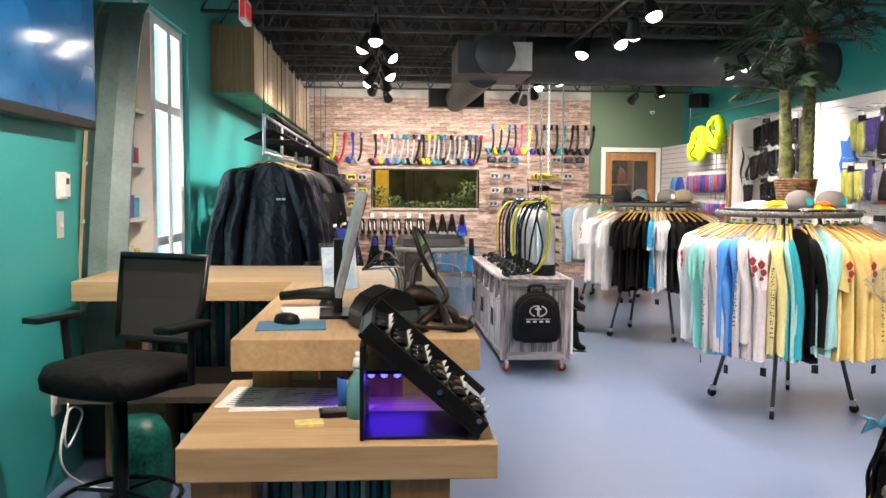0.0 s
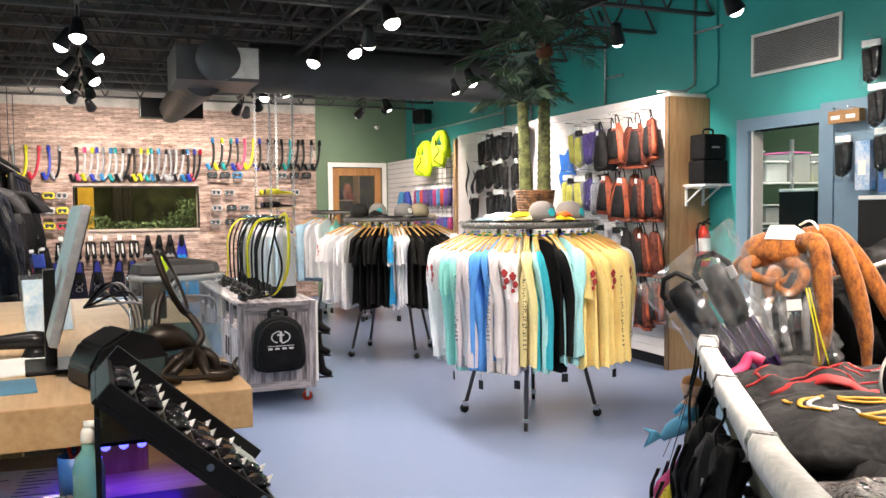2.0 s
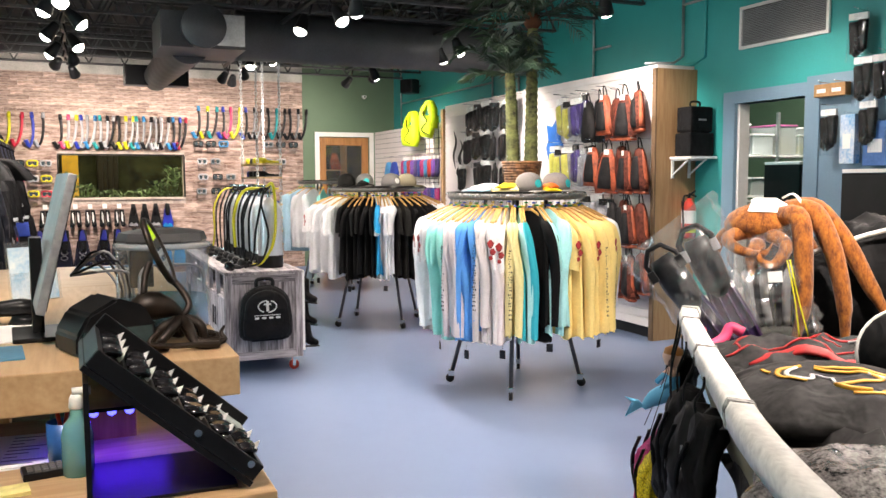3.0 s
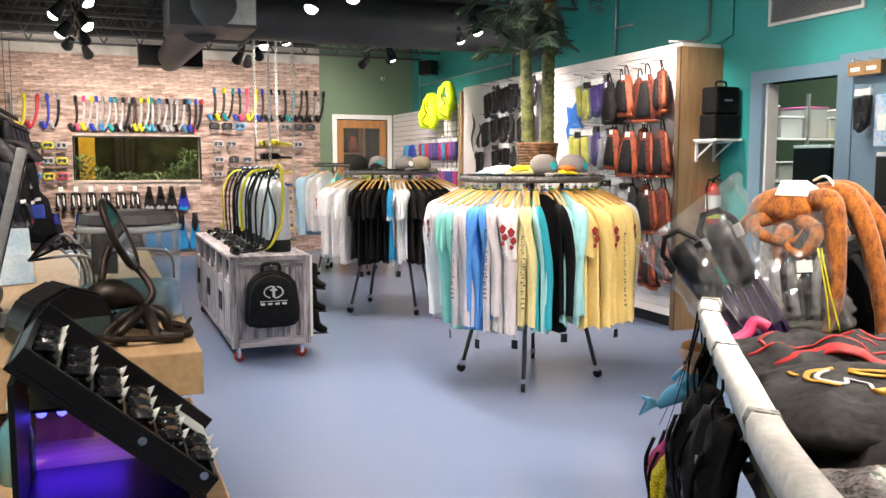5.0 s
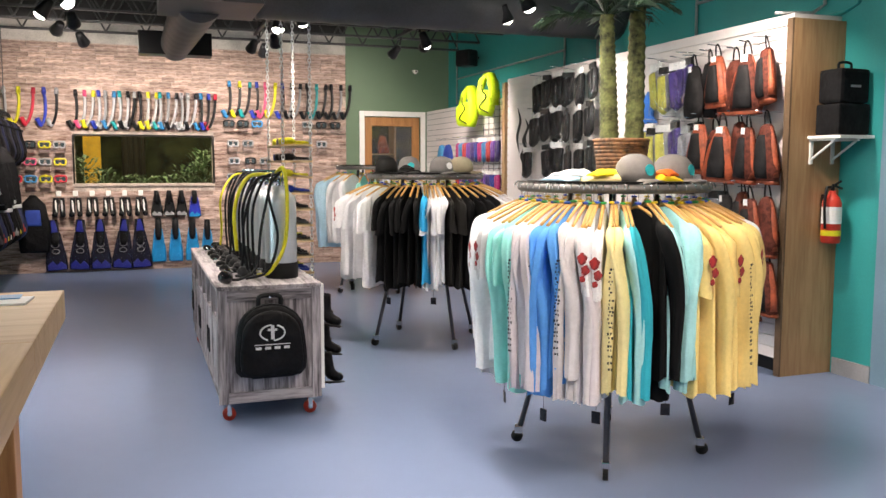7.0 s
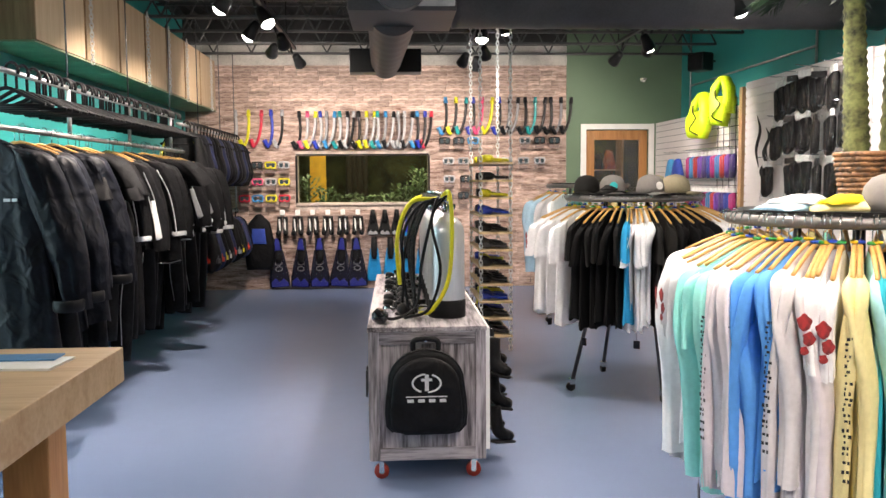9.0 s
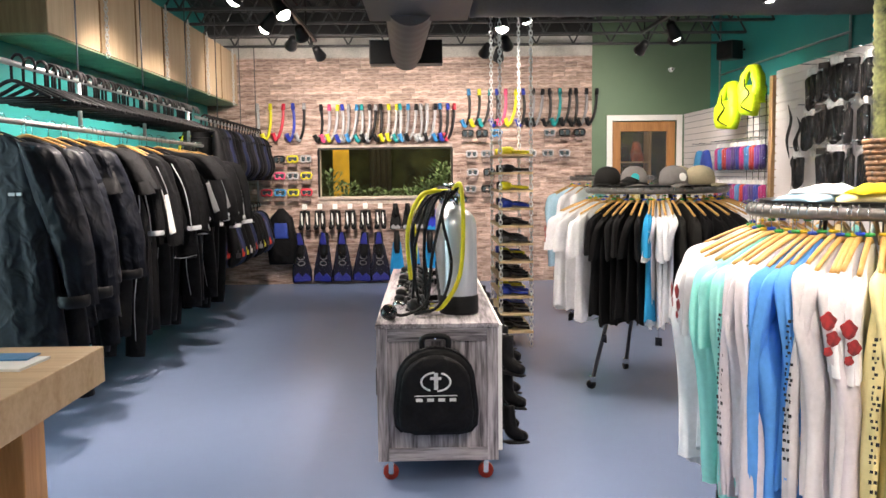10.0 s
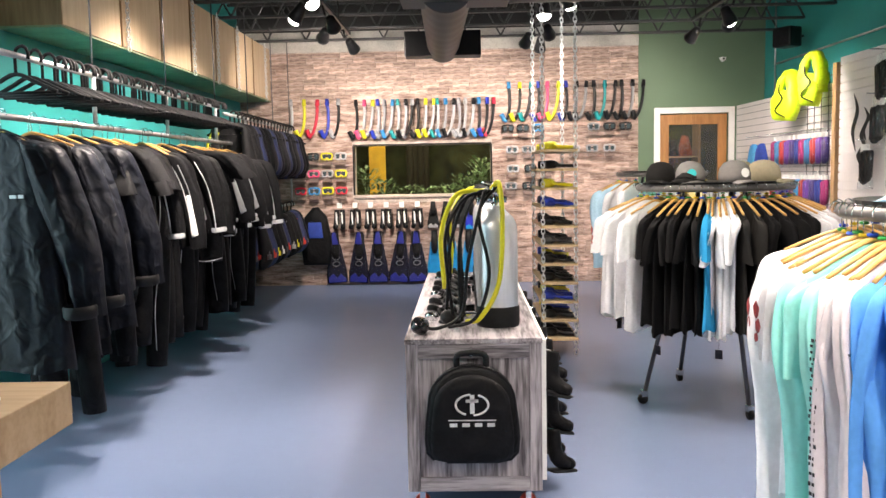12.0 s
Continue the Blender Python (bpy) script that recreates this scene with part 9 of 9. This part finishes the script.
lathe(g, [(0.005, 0.045), (0.03, 0.055), (0.042, 0.085), (0.036, 0.12), (0.01, 0.135)], 14)
sheet(g, [(0.09, -0.13), (0.11, -0.13), (0.17, -0.17), (0.15, -0.11), (0.18, -0.09), (0.12, -0.1)], 0.012)
for s in (-1, 1):
    tube(g, [(0, 0.02 * s, 0.03), (0.02, 0.05 * s, -0.01), (0.04, 0.04 * s, -0.03)], 0.011, 7)
dm = bpy.data.materials.new("doll_colours")
dm.use_nodes = True
nt = dm.node_tree
tc = nt.nodes.new("ShaderNodeTexCoord"); sp = nt.nodes.new("ShaderNodeSeparateXYZ"); rp = nt.nodes.new("ShaderNodeValToRGB"); mr = nt.nodes.new("ShaderNodeMapRange")
mr.inputs[1].default_value, mr.inputs[2].default_value = -0.17, 0.135
nt.links.new(tc.outputs["Object"], sp.inputs[0]); nt.links.new(sp.outputs[2], mr.inputs[0]); nt.links.new(mr.outputs[0], rp.inputs[0])
rp.color_ramp.interpolation = "CONSTANT"
els = rp.color_ramp.elements
els[0].position, els[0].color = 0.0, (0.12, 0.42, 0.68, 1)
els[1].position, els[1].color = 0.6, (0.62, 0.40, 0.30, 1)
e = els.new(0.88); e.color = (0.36, 0.16, 0.05, 1)
nt.links.new(rp.outputs[0], nt.nodes["Principled BSDF"].inputs["Base Color"])
nt.nodes["Principled BSDF"].inputs["Roughness"].default_value = 0.8
loose("mermaid_doll", g, dm, "small soft mermaid doll with a blue tail", "doll", True, pose(0.405, -3.045, 0.695, 0, -6, 162) @ Matrix.Scale(0.9, 4))

# ---- behind the inner window ----
PLANT = mat("pond_plant", (0.16, 0.24, 0.10), 0.6, var=0.4, obj_random=0.3)
for k, (x, n_, h) in enumerate(((-1.66, 170, 0.4), (-1.42, 130, 0.24), (-0.1, 260, 0.5), (-0.3, 160, 0.3), (-0.55, 90, 0.15), (-0.85, 80, 0.13), (-1.15, 80, 0.15))):
    r_ = random.Random(k)
    t = thing("leafy_plant", "low leafy green plant behind the window", "plant", pose(x, YB + 0.34, 1.05))
    g = B()
    for q in range(n_):
        a, rr_, zz_ = r_.uniform(0, 6.28), r_.uniform(0.0, 0.2), r_.uniform(0, h)
        c = Vector((rr_ * math.cos(a), rr_ * 0.5 * math.sin(a), 0.05 + zz_))
        d = Vector((math.cos(a), math.sin(a), r_.uniform(0.2, 1.0))).normalized() * r_.uniform(0.05, 0.11)
        s_ = d.cross(Vector((0, 0, 1))).normalized() * 0.018
        v = [g.verts.new(p_) for p_ in (c, c + d * 0.5 + s_, c + d, c + d * 0.5 - s_)]
        g.faces.new(v)
    part("leaves", g, PLANT, t)
    g = B(); cyl(g, (0, 0, 0), (0, 0, h), 0.008, seg=6); part("stem", g, PLANT, t)
tagged(part("trim_ledge", box(B(), -1.9, 0.15, YB + 0.21, YB + 0.62, 0.95, 1.05), mat("mossy_ledge", (0.06, 0.075, 0.03), 0.8)), "mossy planting ledge behind the window", "ledge", kind="structure")
bo_ = thing("toy_boat", "small green wooden boat on the planting ledge", "boat", pose(-0.75, YB + 0.45, 1.06))
g = B(); loft(g, [[Vector((x, y * w, z)) for y, z in ((-1, 0.09), (-0.6, 0.02), (0, 0.0), (0.6, 0.02), (1, 0.09))] + [Vector((x, y * w * 0.9, z)) for y, z in ((1, 0.088), (0, 0.03), (-1, 0.088))] for x, w in ((-0.42, 0.01), (-0.25, 0.07), (0, 0.1), (0.25, 0.07), (0.42, 0.01))]); part("hull", g, mat("green_boat", (0.05, 0.12, 0.05), 0.5), bo_, "", True)
yp = thing("yellow_banner", "tall yellow banner in the room behind the window", "banner", pose(-1.6, 9.4, 0))
part("cloth", box(B(), -0.12, 0.12, 0, 0.02, 0.6, 2.4), mat("yellow_cloth", (0.62, 0.36, 0.03), 0.7), yp)
part("pole", box(B(), -0.015, 0.015, 0.021, 0.05, 0, 2.5), BLACKP, yp)
cu = thing("dark_curtain", "dark brown curtain in the room behind the window", "curtain", pose(-0.75, 9.7, 0))
for k in range(4):
    g = B(); cyl(g, (-0.4 + 0.08 * k, 0.03 * (k % 2), 0.5), (-0.4 + 0.08 * k, 0.03 * (k % 2), 2.2), 0.05, seg=10); part("fold", g, mat("brown_drape", (0.02, 0.016, 0.01), 0.9), cu, "", True)
part("rod", box(B(), -0.5, 0.0, -0.01, 0.04, 2.2, 2.23), BLACKP, cu)
gr = thing("gear_rack", "wall rack of dark diving gear behind the glass door", "rack", pose(2.6, 9.6, 0))
for z in (0.6, 1.1, 1.6):
    part("shelf", box(B(), -0.45, 0.45, -0.15, 0.15, z - 0.02, z), PLYX, gr)
for x in (-0.45, 0.45):
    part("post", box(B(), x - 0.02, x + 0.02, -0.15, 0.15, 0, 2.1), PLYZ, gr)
for k in range(12):
    z = (0.6, 1.1, 1.6)[k % 3]
    ob = pile("stored_gear", "dark diving gear on a rack shelf", "gear", pose(2.28 + 0.2 * (k // 3), 9.58, z), 0.09, 0.1, 0.2 + 0.06 * (k % 2), k, [BLACKR, CHAR, mat("sand_gear", (0.4, 0.33, 0.2), 0.7), RUST][k % 4])

# ---- bricks of the feature wall ----
rr = random.Random(11)
BH, GAP = 0.066, 0.004
def brick_mesh(L):
    g = B(); h = BH / 2 - GAP / 2; l = L / 2 - GAP / 2; d = 0.0105
    a = [g.verts.new(p_) for p_ in ((-l, 0, -h), (l, 0, -h), (l, 0, h), (-l, 0, h))]
    b_ = [g.verts.new(p_) for p_ in ((-l + 0.003, -d, -h + 0.003), (l - 0.003, -d, -h + 0.003), (l - 0.003, -d, h - 0.003), (-l + 0.003, -d, h - 0.003))]
    g.faces.new(b_)
    for i in range(4):
        g.faces.new((a[i], a[(i + 1) % 4], b_[(i + 1) % 4], b_[i]))
    return mesh_of(g, "brick")
BL = {L: brick_mesh(L) for L in (0.16, 0.22, 0.28, 0.36)}
rest = B()
count = 0
row = 0
z = BH / 2 + 0.003
while z < 2.98:
    x = XL + 0.03 - rr.uniform(0, 0.15)
    while x < bx1 - 0.05:
        L = rr.choice((0.16, 0.22, 0.22, 0.28, 0.36))
        xa, xb = max(x, XL + 0.005), min(x + L, bx1 - 0.002)
        x += L
        spans = [(xa, xb)]
        if z + BH / 2 > AQ[2] - 0.04 and z - BH / 2 < AQ[3] + 0.03:
            spans = [s for s in ((xa, min(xb, AQ[0] - 0.021)), (max(xa, AQ[1] + 0.021), xb)) if s[1] - s[0] > 0.02] if (xb > AQ[0] - 0.02 and xa < AQ[1] + 0.02) else spans
        for sa, sb in spans:
            full = abs((sb - sa) - L) < 1e-6
            if full and count < 300 and z > 2.42:
                ob = flat("brick", BL[L], BRICKS, wall_back)
                ob.location = ((sa + sb) / 2, YB + 0.012 - rr.uniform(0, 0.002), z)
                count += 1
            else:
                d = rr.uniform(0.009, 0.012)
                box(rest, sa + GAP / 2, sb - GAP / 2, YB + 0.012 - d, YB + 0.0125, z - BH / 2 + GAP / 2, z + BH / 2 - GAP / 2)
    z += BH
tagged(part("brick_courses", rest, mat("whitewashed_brick_courses", (0.60, 0.45, 0.385), 0.75, var=0.3, scale=7, fine=34, bump=0.6, stretch=(0.5, 1, 3.2), col2=(0.105, 0.05, 0.034), island=0.3), wall_back), "whitewashed brick courses", kind="stuff")
